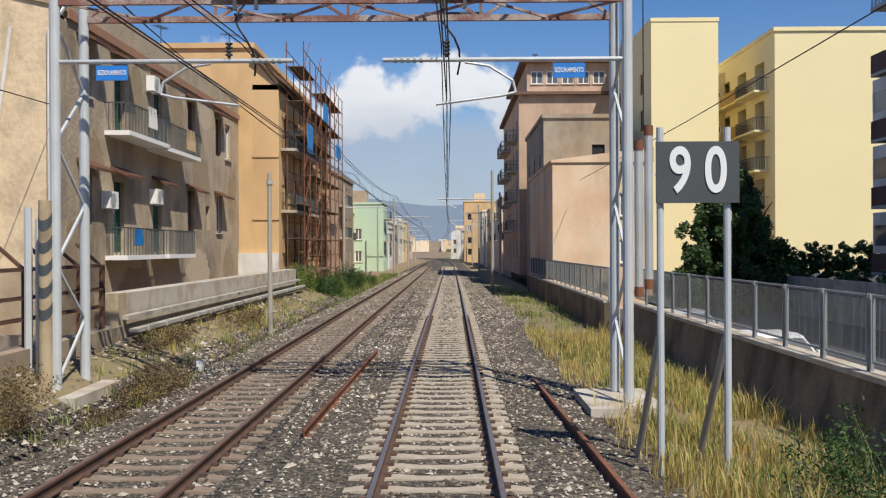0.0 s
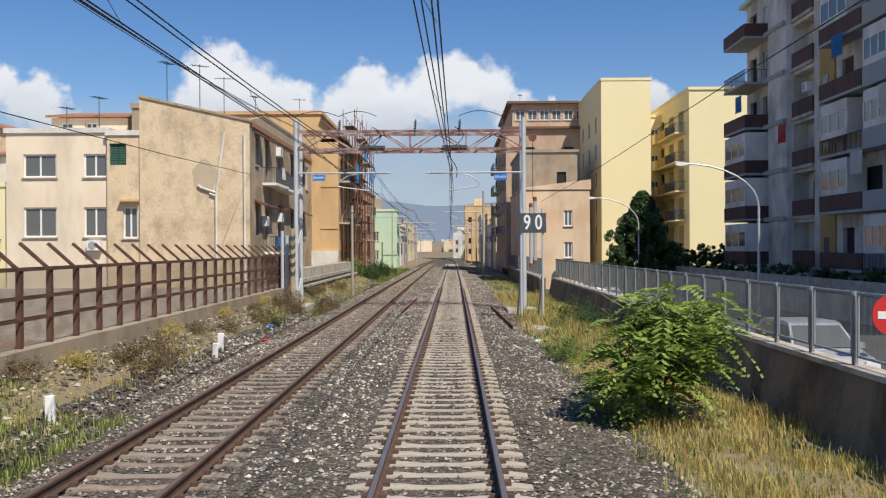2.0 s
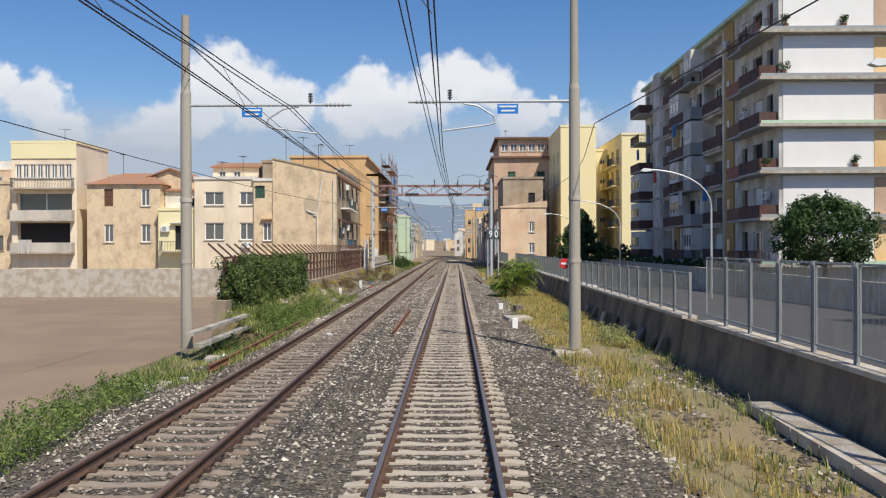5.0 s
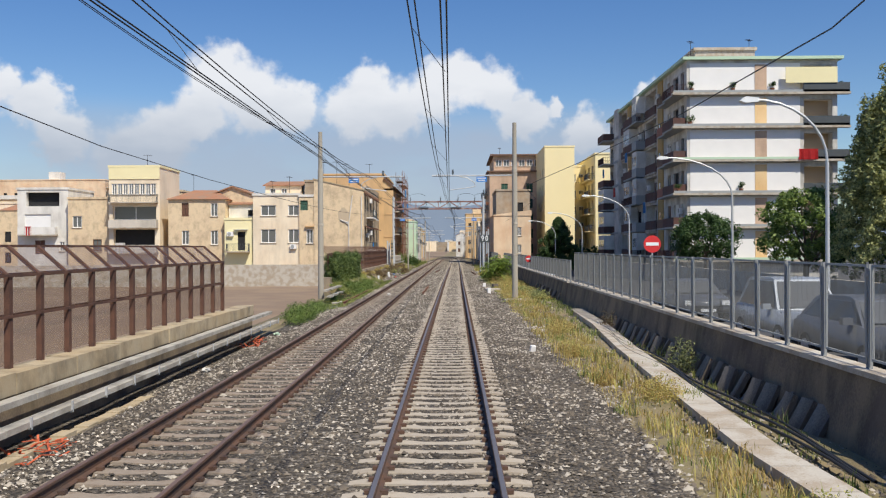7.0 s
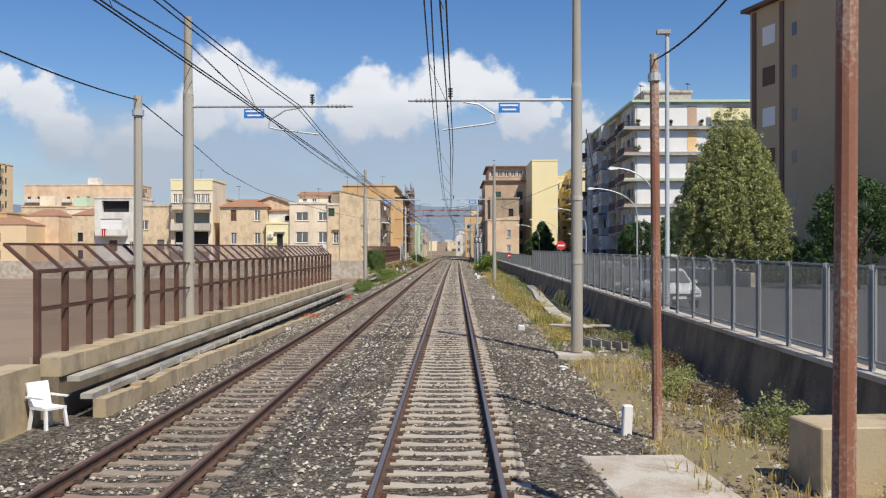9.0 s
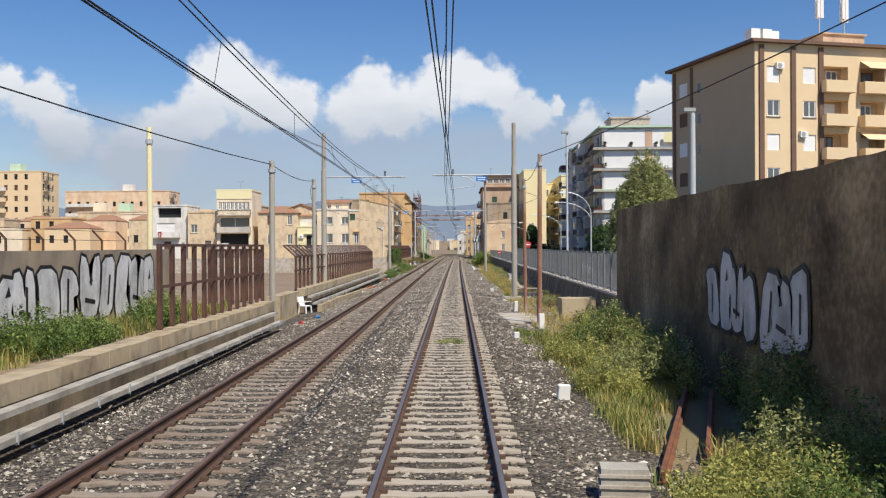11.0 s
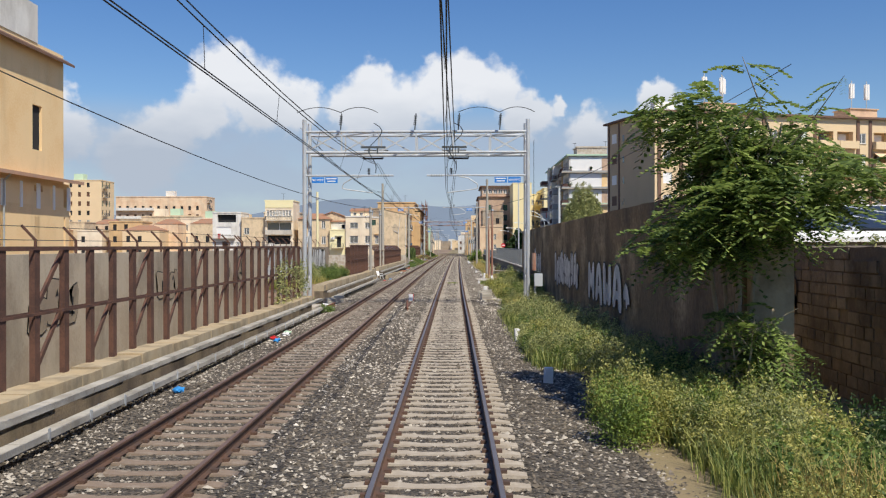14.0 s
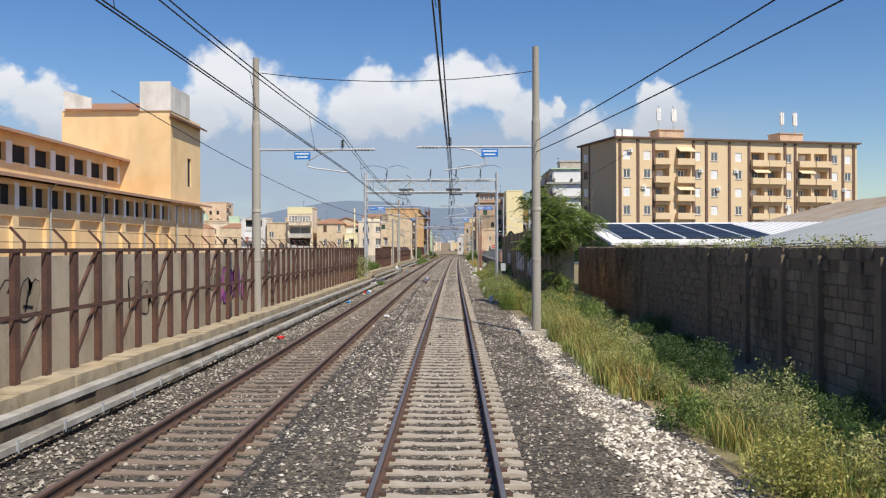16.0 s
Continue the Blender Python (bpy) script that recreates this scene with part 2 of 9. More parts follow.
M = dict(
    facade=mat("decayed_facade_render", (0.53, 0.42, 0.29), 0.95, 0.4, 0.7, 7.0, 1.0, tint=(0.37, 0.3, 0.215), stain=0.35, lift=0.06, grime=(0.55, 0.5, 0.55)),
    brickred=mat("brown_red_parapet", (0.13, 0.06, 0.048), 0.85, 0.3, 1.0, 18.0, 0.2, tint=(0.085, 0.055, 0.05), stain=0.3, grime=(0.8, 0.4, 0.4)),
    blockwall=mat("grimy_white_render", (0.72, 0.7, 0.65), 0.9, 0.14, 0.5, 14.0, 0.12, tint=(0.46, 0.43, 0.38), stain=0.25, grime=(0.45, 0.45, 0.35)),
    railpost=mat("dull_railing_steel", (0.26, 0.275, 0.28), 0.6, 0.2, 2.0, 30.0, 0.1),
    grille=mat("dusty_grille_steel", (0.13, 0.135, 0.135), 0.7, 0.2, 2.0, 20.0, 0.1),
    ballast=bed_mat("ballast_bed", ((0.039, 0.033, 0.026), (0.102, 0.085, 0.066), (0.225, 0.195, 0.154)), 17.0, 0.06),
    stones=mat("ballast_stone", (0.155, 0.128, 0.098), 0.9, 0.6, 0.5, 25.0, 0.3, tint=(0.29, 0.26, 0.215), stain=-0.38, island=0.85),
    gravel=mat("whitish_gravel", (0.32, 0.275, 0.215), 0.9, 0.5, 0.8, 25.0, 0.3, tint=(0.54, 0.49, 0.41), stain=0.2, island=0.9),
    scrub=leaf_mat("dry_brown_scrub", (0.16, 0.11, 0.06), (0.24, 0.175, 0.09)),
    soil=mat("dry_soil", (0.3, 0.23, 0.13), 0.95, 0.4, 0.5, 18.0, 0.9, tint=(0.19, 0.16, 0.08), stain=0.4, lift=0.05),
    yard=mat("sandy_yard", (0.29, 0.21, 0.14), 0.95, 0.2, 0.2, 9.0, 0.4, tint=(0.21, 0.15, 0.105), stain=0.3),
    asphalt=mat("asphalt", (0.07, 0.07, 0.072), 0.9, 0.25, 0.6, 60.0, 0.3),
    sleeper=mat("sleeper_concrete", (0.47, 0.41, 0.33), 0.9, 0.25, 5.0, 45.0, 0.5, tint=(0.33, 0.28, 0.22), stain=0.1, per_object=0.35),
    sleeperbrown=mat("sleeper_brown", (0.33, 0.27, 0.21), 0.9, 0.3, 5.0, 45.0, 0.5, tint=(0.2, 0.15, 0.11), stain=0.2, per_object=0.35),
    rail=mat("rusty_rail", (0.13, 0.07, 0.045), 0.75, 0.35, 3.0, 40.0, 0.3, tint=(0.07, 0.045, 0.035), stain=0.3),
    railtop=mat("worn_rail_head", (0.25, 0.23, 0.235), 0.5, 0.15, 2.0, 30.0, 0.05, metal=0.65),
    dullrail=mat("dull_rail_head", (0.2, 0.13, 0.1), 0.55, 0.2, 2.0, 30.0, 0.1, metal=0.35),
    rust=mat("rusted_steel", (0.155, 0.073, 0.048), 0.85, 0.4, 2.5, 35.0, 0.4, tint=(0.07, 0.035, 0.025), stain=0.35),
    rustlight=mat("orange_rust", (0.25, 0.1, 0.05), 0.85, 0.35, 3.0, 35.0, 0.4, tint=(0.13, 0.055, 0.035), stain=0.3),
    rustpole=mat("flaking_rusty_paint", (0.3, 0.13, 0.08), 0.85, 0.25, 2.0, 25.0, 0.4, tint=(0.45, 0.4, 0.33), stain=0.1, streak=True),
    galv=mat("galvanised_steel", (0.54, 0.56, 0.57), 0.5, 0.16, 2.0, 40.0, 0.1, metal=0.35),
    greypaint=mat("grey_painted_steel", (0.5, 0.53, 0.55), 0.55, 0.16, 1.5, 30.0, 0.1),
    polecon=mat("pole_concrete", (0.42, 0.39, 0.33), 0.9, 0.14, 1.2, 50.0, 0.25, tint=(0.3, 0.27, 0.22), stain=0.2, streak=True),
    concrete=mat("old_concrete", (0.38, 0.33, 0.26), 0.92, 0.35, 0.9, 28.0, 0.6, tint=(0.17, 0.14, 0.11), stain=0.4, streak=True, grime=(0.9, 0.55, 0.3)),
    yardwall=mat("rendered_yard_wall", (0.42, 0.34, 0.24), 0.92, 0.3, 0.8, 20.0, 0.6, tint=(0.28, 0.22, 0.16), stain=0.3, grime=(0.8, 0.35, 0.5)),
    backwall=mat("tan_boundary_render", (0.56, 0.47, 0.35), 0.92, 0.3, 0.7, 16.0, 0.6, tint=(0.4, 0.32, 0.23), stain=0.25, grime=(0.5, 0.45, 0.4)),
    pale=mat("pale_concrete", (0.55, 0.51, 0.44), 0.9, 0.22, 1.6, 28.0, 0.4, tint=(0.36, 0.3, 0.23), stain=0.3),
    cream=mat("cream_stone", (0.5, 0.41, 0.275), 0.9, 0.28, 1.2, 25.0, 0.6, tint=(0.4, 0.31, 0.19), stain=0.3, grime=(1.6, 0.45, 0.7)),
    duct=mat("cable_duct_grey", (0.52, 0.49, 0.43), 0.85, 0.3, 1.2, 30.0, 0.3, tint=(0.33, 0.3, 0.25), stain=0.3, grime=(1.2, 0.4, 0.6)),
    tuff=mat("tuff_wall", (0.26, 0.178, 0.09), 0.95, 0.6, 0.45, 7.0, 1.0, tint=(0.4, 0.295, 0.165), stain=-0.05, lift=0.06, grime=(0.4, 0.65, 1.0)),
    tuffblock=mat("tuff_block", (0.36, 0.3, 0.21), 0.95, 0.45, 1.2, 12.0, 1.0, tint=(0.2, 0.16, 0.11), stain=0.3, lift=0.06, per_object=0.5, island=0.5, grime=(0.6, 0.75, 0.5)),
    tuffmortar=mat("dark_mortar", (0.21, 0.165, 0.115), 0.95, 0.4, 0.9, 12.0, 1.0, lift=0.05, grime=(0.5, 0.5, 0.5)),
    plaster=mat("peeling_plaster", (0.78, 0.62, 0.41), 0.95, 0.24, 0.5, 6.0, 1.0, lift=0.05, tint=(0.58, 0.45, 0.3), stain=0.2, grime=(1.3, 0.3, 0.8)),
    cementgrey=mat("grey_render", (0.44, 0.38, 0.3), 0.95, 0.28, 0.5, 11.0, 0.5, tint=(0.33, 0.25, 0.17), stain=0.35, grime=(0.5, 0.3, 0.6)),
    ochre=mat("ochre_render", (0.69, 0.46, 0.23), 0.9, 0.1, 0.4, 14.0, 0.15, tint=(0.6, 0.4, 0.21), stain=0.2, grime=(0.5, 0.2, 0.25)),
    creamwall=mat("cream_render", (0.87, 0.75, 0.57), 0.9, 0.08, 0.4, 14.0, 0.12, tint=(0.78, 0.65, 0.48), stain=0.2, grime=(0.5, 0.22, 0.3)),
    yellow=mat("pale_yellow_render", (0.86, 0.74, 0.43), 0.9, 0.04, 0.25, 12.0, 0.06),
    lemon=mat("lemon_render", (0.83, 0.75, 0.45), 0.9, 0.06, 0.4, 12.0, 0.08),
    pink=mat("pink_brown_render", (0.63, 0.45, 0.32), 0.9, 0.1, 0.4, 12.0, 0.15, tint=(0.47, 0.33, 0.24), stain=0.25, grime=(0.5, 0.25, 0.3)),
    apricot=mat("apricot_render", (0.84, 0.64, 0.44), 0.9, 0.1, 0.4, 12.0, 0.15, tint=(0.7, 0.48, 0.31), stain=0.2, grime=(0.4, 0.2, 0.3)),
    orange=mat("orange_render", (0.88, 0.64, 0.35), 0.9, 0.07, 0.3, 10.0, 0.1, tint=(0.78, 0.52, 0.25), stain=0.15, grime=(0.35, 0.16, 0.35)),
    white=mat("white_render", (0.78, 0.76, 0.71), 0.9, 0.08, 0.5, 14.0, 0.12, tint=(0.62, 0.59, 0.54), stain=0.2, grime=(0.6, 0.25, 0.3)),
    whitewash=mat("white_paint", (0.82, 0.81, 0.79), 0.7, 0.05, 0.8, 20.0, 0.08),
    mint=mat("mint_render", (0.5, 0.66, 0.49), 0.9, 0.08, 0.5, 14.0, 0.1),
    bluegrey=mat("pale_grey_render", (0.6, 0.55, 0.47), 0.9, 0.14, 0.5, 14.0, 0.1, grime=(0.4, 0.35, 0.3)),
    greyband=mat("grey_band", (0.35, 0.37, 0.37), 0.9, 0.12, 0.5, 14.0, 0.1),
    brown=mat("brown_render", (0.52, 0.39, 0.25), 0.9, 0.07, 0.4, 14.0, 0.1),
    beige=mat("beige_render", (0.76, 0.58, 0.36), 0.9, 0.06, 0.4, 14.0, 0.1),
    darkbrown=mat("dark_brown_trim", (0.17, 0.1, 0.07), 0.85, 0.15, 0.8, 14.0, 0.1),
    mustard=mat("mustard_panel", (0.42, 0.28, 0.1), 0.85, 0.1, 0.5, 14.0, 0.1),
    tile=mat("roof_tile", (0.42, 0.2, 0.11), 0.9, 0.35, 0.9, 9.0, 0.7, tint=(0.28, 0.17, 0.11), stain=0.35, lift=0.05),
    retain=mat("stained_shaded_concrete", (0.31, 0.24, 0.155), 0.95, 0.4, 0.8, 20.0, 0.8, tint=(0.15, 0.115, 0.085), stain=0.3, grime=(0.9, 0.6, 0.35)),
    brownmesh=clear_mat("rusty_wire_mesh", (0.15, 0.085, 0.06), 0.74),
    shutter=mat("green_shutter", (0.03, 0.09, 0.06), 0.7, 0.2, 2.0, 20.0, 0.1),
    brownshutter=mat("brown_shutter", (0.13, 0.06, 0.035), 0.7, 0.2, 2.0, 20.0, 0.1),
    dark=mat("unlit_interior", (0.02, 0.02, 0.022), 0.9, 0.2, 2.0, 10.0, 0.0),
    black=mat("black_rubber", (0.015, 0.015, 0.016), 0.6, 0.2, 3.0, 20.0, 0.1),
    wire=mat("dark_wire", (0.018, 0.018, 0.02), 0.6, 0.1, 2.0, 20.0, 0.0),
    blue=mat("blue_sign", (0.02, 0.2, 0.62), 0.5, 0.05, 2.0, 20.0, 0.0),
    red=mat("red_paint", (0.6, 0.03, 0.03), 0.5, 0.08, 2.0, 20.0, 0.0),
    signgrey=mat("dark_sign_grey", (0.07, 0.08, 0.085), 0.5, 0.1, 2.0, 20.0, 0.0),
    signwhite=mat("sign_white", (0.8, 0.82, 0.82), 0.5, 0.05, 2.0, 20.0, 0.0),
    bluecloth=mat("blue_sheet", (0.03, 0.25, 0.62), 0.6, 0.2, 2.0, 8.0, 0.3),
    pane=glass_mat("window_pane"),
    hill=mat("hazy_hill", (0.19, 0.245, 0.325), 1.0, 0.05, 0.002, 0.02, 0.0),
    leaf=leaf_mat("leaf_green", (0.115, 0.19, 0.045), (0.2, 0.27, 0.065)),
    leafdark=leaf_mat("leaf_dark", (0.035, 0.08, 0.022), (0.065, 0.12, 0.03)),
    leaftree=leaf_mat("leaf_feathery", (0.13, 0.2, 0.05), (0.25, 0.32, 0.085)),
    leaffresh=leaf_mat("leaf_fresh", (0.16, 0.25, 0.05), (0.27, 0.35, 0.075)),
    leafivy=leaf_mat("leaf_ivy", (0.07, 0.125, 0.03), (0.15, 0.2, 0.055)),
    leafgrey=leaf_mat("leaf_greygreen", (0.26, 0.3, 0.115), (0.42, 0.42, 0.17)),
    leaflight=leaf_mat("leaf_yellowgreen", (0.32, 0.35, 0.095), (0.48, 0.45, 0.14)),
    grassdry=leaf_mat("grass_dry", (0.62, 0.44, 0.15), (0.46, 0.4, 0.13), 0.45),
    grassgreen=leaf_mat("grass_green", (0.17, 0.25, 0.06), (0.36, 0.37, 0.11), 0.4),
    bark=mat("bark", (0.16, 0.12, 0.08), 0.95, 0.3, 4.0, 30.0, 0.6),
)


# ---- building helpers ----
def box(bm, x0, y0, z0, x1, y1, z1):
    v = [bm.verts.new(p) for p in ((x0, y0, z0), (x1, y0, z0), (x1, y1, z0), (x0, y1, z0), (x0, y0, z1), (x1, y0, z1), (x1, y1, z1), (x0, y1, z1))]
    for q in ((3, 2, 1, 0), (4, 5, 6, 7), (0, 1, 5, 4), (1, 2, 6, 5), (2, 3, 7, 6), (3, 0, 4, 7)):
        bm.faces.new([v[i] for i in q])
    return v


def tube(bm, a, b, r, n=8, r2=None, cap=True):
    a, b = Vector(a), Vector(b)
    r2 = r if r2 is None else r2
    w = (b - a).normalized()
    u = w.orthogonal().normalized()
    s = w.cross(u)
    ring = [[bm.verts.new(p + (u * math.cos(2 * math.pi * k / n) + s * math.sin(2 * math.pi * k / n)) * rr) for k in range(n)] for p, rr in ((a, r), (b, r2))]
    for k in range(n):
        bm.faces.new((ring[0][k], ring[0][(k + 1) % n], ring[1][(k + 1) % n], ring[1][k]))
    if cap:
        bm.faces.new(ring[0][::-1])
        bm.faces.new(ring[1])


def bar(bm, a, b, w, h=None):
    """A square bar from a to b."""
    a, b = Vector(a), Vector(b)
    h = h or w
    d = (b - a).normalized()
    up = Vector((0, 0, 1)) if abs(d.z) < 0.95 else Vector((0, 1, 0))
    s = d.cross(up).normalized()
    t = s.cross(d)
    ring = [[bm.verts.new(p + s * i * w / 2 + t * j * h / 2) for i, j in ((-1, -1), (1, -1), (1, 1), (-1, 1))] for p in (a, b)]
    for k in range(4):
        bm.faces.new((ring[0][k], ring[0][(k + 1) % 4], ring[1][(k + 1) % 4], ring[1][k]))
    bm.faces.new(ring[0][::-1])
    bm.faces.new(ring[1])


def prism(bm, outline, axis, a, b):
    """Extrude a 2D outline along an axis ('x': outline in y,z; 'y': in x,z; 'z': in x,y) from a to b."""
    put = {"x": lambda p, c: (c, p[0], p[1]), "y": lambda p, c: (p[0], c, p[1]), "z": lambda p, c: (p[0], p[1], c)}[axis]
    r0, r1 = [[bm.verts.new(put(p, c)) for p in outline] for c in (a, b)]
    n = len(outline)
    for k in range(n):
        bm.faces.new((r0[k], r0[(k + 1) % n], r1[(k + 1) % n], r1[k]))
    bm.faces.new(r0[::-1])
    bm.faces.new(r1)


def thing(name, at, label, category, group="", kind="", turn=0.0):
    """An Empty at a thing's base; its parts are children."""
    ob = new(name)
    ob.empty_display_size = 0.2
    ob.matrix_world = pose(*at, 0, 0, turn)
    return tagged(ob, label, category, group, kind)


def part(name, bm, material, parent=None, label="", smooth=False, local=True):
    """Links a bmesh as one mesh object; under a parent it is built in the parent's own axes."""
    me = bpy.data.meshes.new(name)
    bmesh.ops.recalc_face_normals(bm, faces=bm.faces)
    bm.to_mesh(me)
    bm.free()
    me.materials.append(material)
    if smooth:
        me.polygons.foreach_set("use_smooth", [True] * len(me.polygons))
    ob = new(name, me)
    if parent is not None:
        ob.parent = parent
    if label:
        ob["label"] = label
    return ob


def shared(name, me, parent, m):
    ob = new(name, me)
    ob.parent = parent
    ob.matrix_basis = m
    return ob


def raw_mesh(name, verts, faces, material, parent=None):
    me = bpy.data.meshes.new(name)
    verts = np.asarray(verts, dtype=np.float32)
    faces = np.asarray(faces, dtype=np.int32)
    me.vertices.add(len(verts))
    me.vertices.foreach_set("co", verts.ravel())
    k = faces.shape[1]
    me.loops.add(faces.size)
    me.loops.foreach_set("vertex_index", faces.ravel())
    me.polygons.add(len(faces))
    me.polygons.foreach_set("loop_start", np.arange(0, faces.size, k, dtype=np.int32))
    me.update(calc_edges=True)
    me.materials.append(material)
    ob = new(name, me)
    if parent is not None:
        ob.parent = parent
    return ob


B = bmesh.new


# ---- alignment of the line ----
def track_x(y):
    """Centre of the track on which the train runs: almost straight, a long slight bend."""
    return float(np.interp(y, (-300, -260, -220, -180, -140, -100, -60, -20, 20, 60, 100, 150, 200, 270, 320, 400, 480), (0.74, 0.574, 0.401, 0.197, 0.02, -0.05, -0.071, -0.045, 0.056, 0.142, 0.155, 0.1, -0.2, -1.4, -3.0, -7.0, -12.5)))


def track_z(y):
    return float(np.interp(y, (-300, 40, 140, 300, 500), (0.0, 0.0, -0.25, -1.2, -3.0)))


def side_x(y):
    """Centre of the second track."""
    return track_x(y) - float(np.interp(y, (-230, -80, 60, 200, 400), (3.72, 3.9, 3.9, 3.9, 3.9)))

# ---- ground ----
X_LINES = (-900, -300, -120, -60, -40, -28, -20, -15, -12, -10, -8.6, -8.3, -7.4, -6.9, -6.3, -5.4, -4, -2, 0, 1.6, 2.6, 3.2, 3.8, 4.5, 5.2, 6.0, 6.62, 6.72, 8, 9.5, 9.8, 12, 16, 22, 30, 50, 90, 160, 400, 900)


def ground_z(x, y):
    base = track_z(y)
    if x < -8.45:
        return base + (0.35 if y < -105.5 and x > -11.5 else -2.0 if y < 24 else -0.4)
    if x < -6.3 and -35 < y < 56:
        return base + float(np.interp(x, (-8.45, -7.9, -7.0, -6.3), (0.5, 0.48, 0.0, -0.3)))
    if x < -6.3:
        return base + float(np.interp(x, (-8.45, -7.0, -6.3), (-0.42, -0.5, -0.42)))
    if x < 3.4:
        return base + float(np.interp(x, (-6.3, -5.6, -4.9, 1.0, 1.7, 2.5, 3.4), (-0.42, -0.27, -0.2, -0.2, -0.23, -0.3, -0.36)))
    if y > -118 and x > 6.66:
        return base + float(np.interp(y, (-118, -70, 22, 60), (0.7, 0.3, -0.9, -1.0)))
    if y <= -118 and x > 9.9:
        return base - 0.2
    if y < -172:
        return base + float(np.interp(x, (3.4, 5.0, 7.0, 9.6), (-0.36, -0.45, -0.7, -0.85)))
    return base + float(np.interp(x, (3.4, 4.5, 6.6), (-0.36, -0.34, -0.5)))


def make_ground():
    ys = [-400, -330, -290] + list(np.arange(-260, 70, 2.5)) + [80, 100, 120, 150, 200, 260, 330, 420, 520, 700, 1200, 2400, 4800]
    verts, faces = [], []
    rng = np.random.default_rng(3)
    for y in ys:
        for x in X_LINES:
            z = ground_z(x, y)
            if 3.5 < x < 6.5 or -8.2 < x < -6.7:
                z += rng.uniform(-0.05, 0.07)
            if y > 520:
                z = -3.5
            verts.append((x, y, z))
    n = len(X_LINES)
    for j in range(len(ys) - 1):
        for i in range(n - 1):
            a = j * n + i
            faces.append((a, a + 1, a + n + 1, a + n))
    ob = raw_mesh("ground", verts, faces, M["soil"])
    ob.data.materials.append(M["ballast"])
    ob.data.materials.append(M["yard"])
    ob.data.materials.append(M["asphalt"])
    idx = []
    for p in ob.data.polygons:
        cx, cy = p.center.x, p.center.y
        idx.append(1 if (-7.6 if cy < -60 else -6.6) < cx < (4.3 if cy < -184 else 3.3) and cy < 520 else 2 if cx < -8.4 else 3 if (cx > 6.6 and cy > -118) else 0)
    ob.data.polygons.foreach_set("material_index", idx)
    return tagged(ob, "stony railway formation between sandy yards and streets", "ground", kind="structure")


make_ground()


# ---- the two tracks ----
Y_FAR, Y_NEAR = 470.0, -300.0
RAIL = ((-0.07, -0.165), (0.07, -0.165), (0.07, -0.152), (0.012, -0.135), (0.009, -0.05), (0.036, -0.036), (0.036, -0.006), (0.028, 0.0),
        (-0.028, 0.0), (-0.036, -0.006), (-0.036, -0.036), (-0.009, -0.05), (-0.012, -0.135), (-0.07, -0.152))


def sweep(bm, outline, xs, zs, ys):
    rings = [[bm.verts.new((x + p[0], y, z + p[1])) for p in outline] for x, z, y in zip(xs, zs, ys)]
    n = len(outline)
    for a, b in zip(rings, rings[1:]):
        for k in range(n):
            bm.faces.new((a[k], a[(k + 1) % n], b[(k + 1) % n], b[k]))
    bm.faces.new(rings[0])
    bm.faces.new(rings[-1][::-1])


def make_sleeper(bm, x=0.0, y=0.0, z=0.0):
    """Concrete sleeper, lower and narrower in the middle, rail seats sloped."""
    half = ((-1.16, 0.10, -0.19), (-0.95, 0.13, -0.168), (-0.5, 0.13, -0.172), (-0.28, 0.105, -0.188), (0.28, 0.105, -0.188), (0.5, 0.13, -0.172), (0.95, 0.13, -0.168), (1.16, 0.10, -0.19))
    rings = []
    for px, w, top in half:
        rings.append([bm.verts.new((x + px, y + s * ww, z + zz)) for s, ww, zz in ((-1, w + 0.02, -0.36), (-1, w, top), (1, w, top), (1, w + 0.02, -0.36))])
    for a, b in zip(rings, rings[1:]):
        for k in range(3):
            bm.faces.new((a[k], a[k + 1], b[k + 1], b[k]))
    bm.faces.new(rings[0][::-1])
    bm.faces.new(rings[-1])


def make_track(name, label, cx, head_material, pieces_from, sleeper_material):
    root = thing(name, (0, 0, 0), label, "railway track", kind="structure")
    ys = np.concatenate([np.arange(Y_NEAR, 60, 5.0), np.arange(60, Y_FAR + 1, 10.0)])
    for s in (-1, 1):
        bm = B()
        sweep(bm, RAIL, [cx(y) + s * 0.7535 for y in ys], [track_z(y) for y in ys], ys)
        rail = part("rail", bm, M["rail"], root)
        bm = B()
        sweep(bm, ((-0.03, 0.0), (0.03, 0.0), (0.026, 0.004), (-0.026, 0.004)), [cx(y) + s * 0.7535 for y in ys], [track_z(y) for y in ys], ys)
        part("running_surface", bm, head_material, rail, "worn steel running surface")
    proto = B()
    make_sleeper(proto)
    me = bpy.data.meshes.new("sleeper")
    bmesh.ops.recalc_face_normals(proto, faces=proto.faces)
    proto.to_mesh(me)
    proto.free()
    me.materials.append(sleeper_material)
    rng = random.Random(5)
    rest, clips = B(), B()
    for k in range(int((160 - Y_NEAR) / 0.6)):
        y = Y_NEAR + 0.6 * k
        x, z = cx(y), track_z(y)
        near = pieces_from <= y < pieces_from + 180
        if near:
            shared("sleeper", me, root, pose(x + rng.uniform(-.02, .02), y + rng.uniform(-.015, .015), z - rng.uniform(0, 0.012), 0, 0, rng.uniform(-.6, .6)))
        else:
            make_sleeper(rest, x, y, z)
        if y < 40:
            for s in (-1, 1):
                for o in (-1, 1):
                    xx = x + s * 0.7535 + o * 0.1
                    box(clips, xx - 0.045, y - 0.05, z - 0.172, xx + 0.045, y + 0.05, z - 0.125)
    tagged(part("sleeper_row", rest, sleeper_material, root), kind="stuff")
    tagged(part("rail_fastenings", clips, M["rail"], root), kind="stuff")
    return root


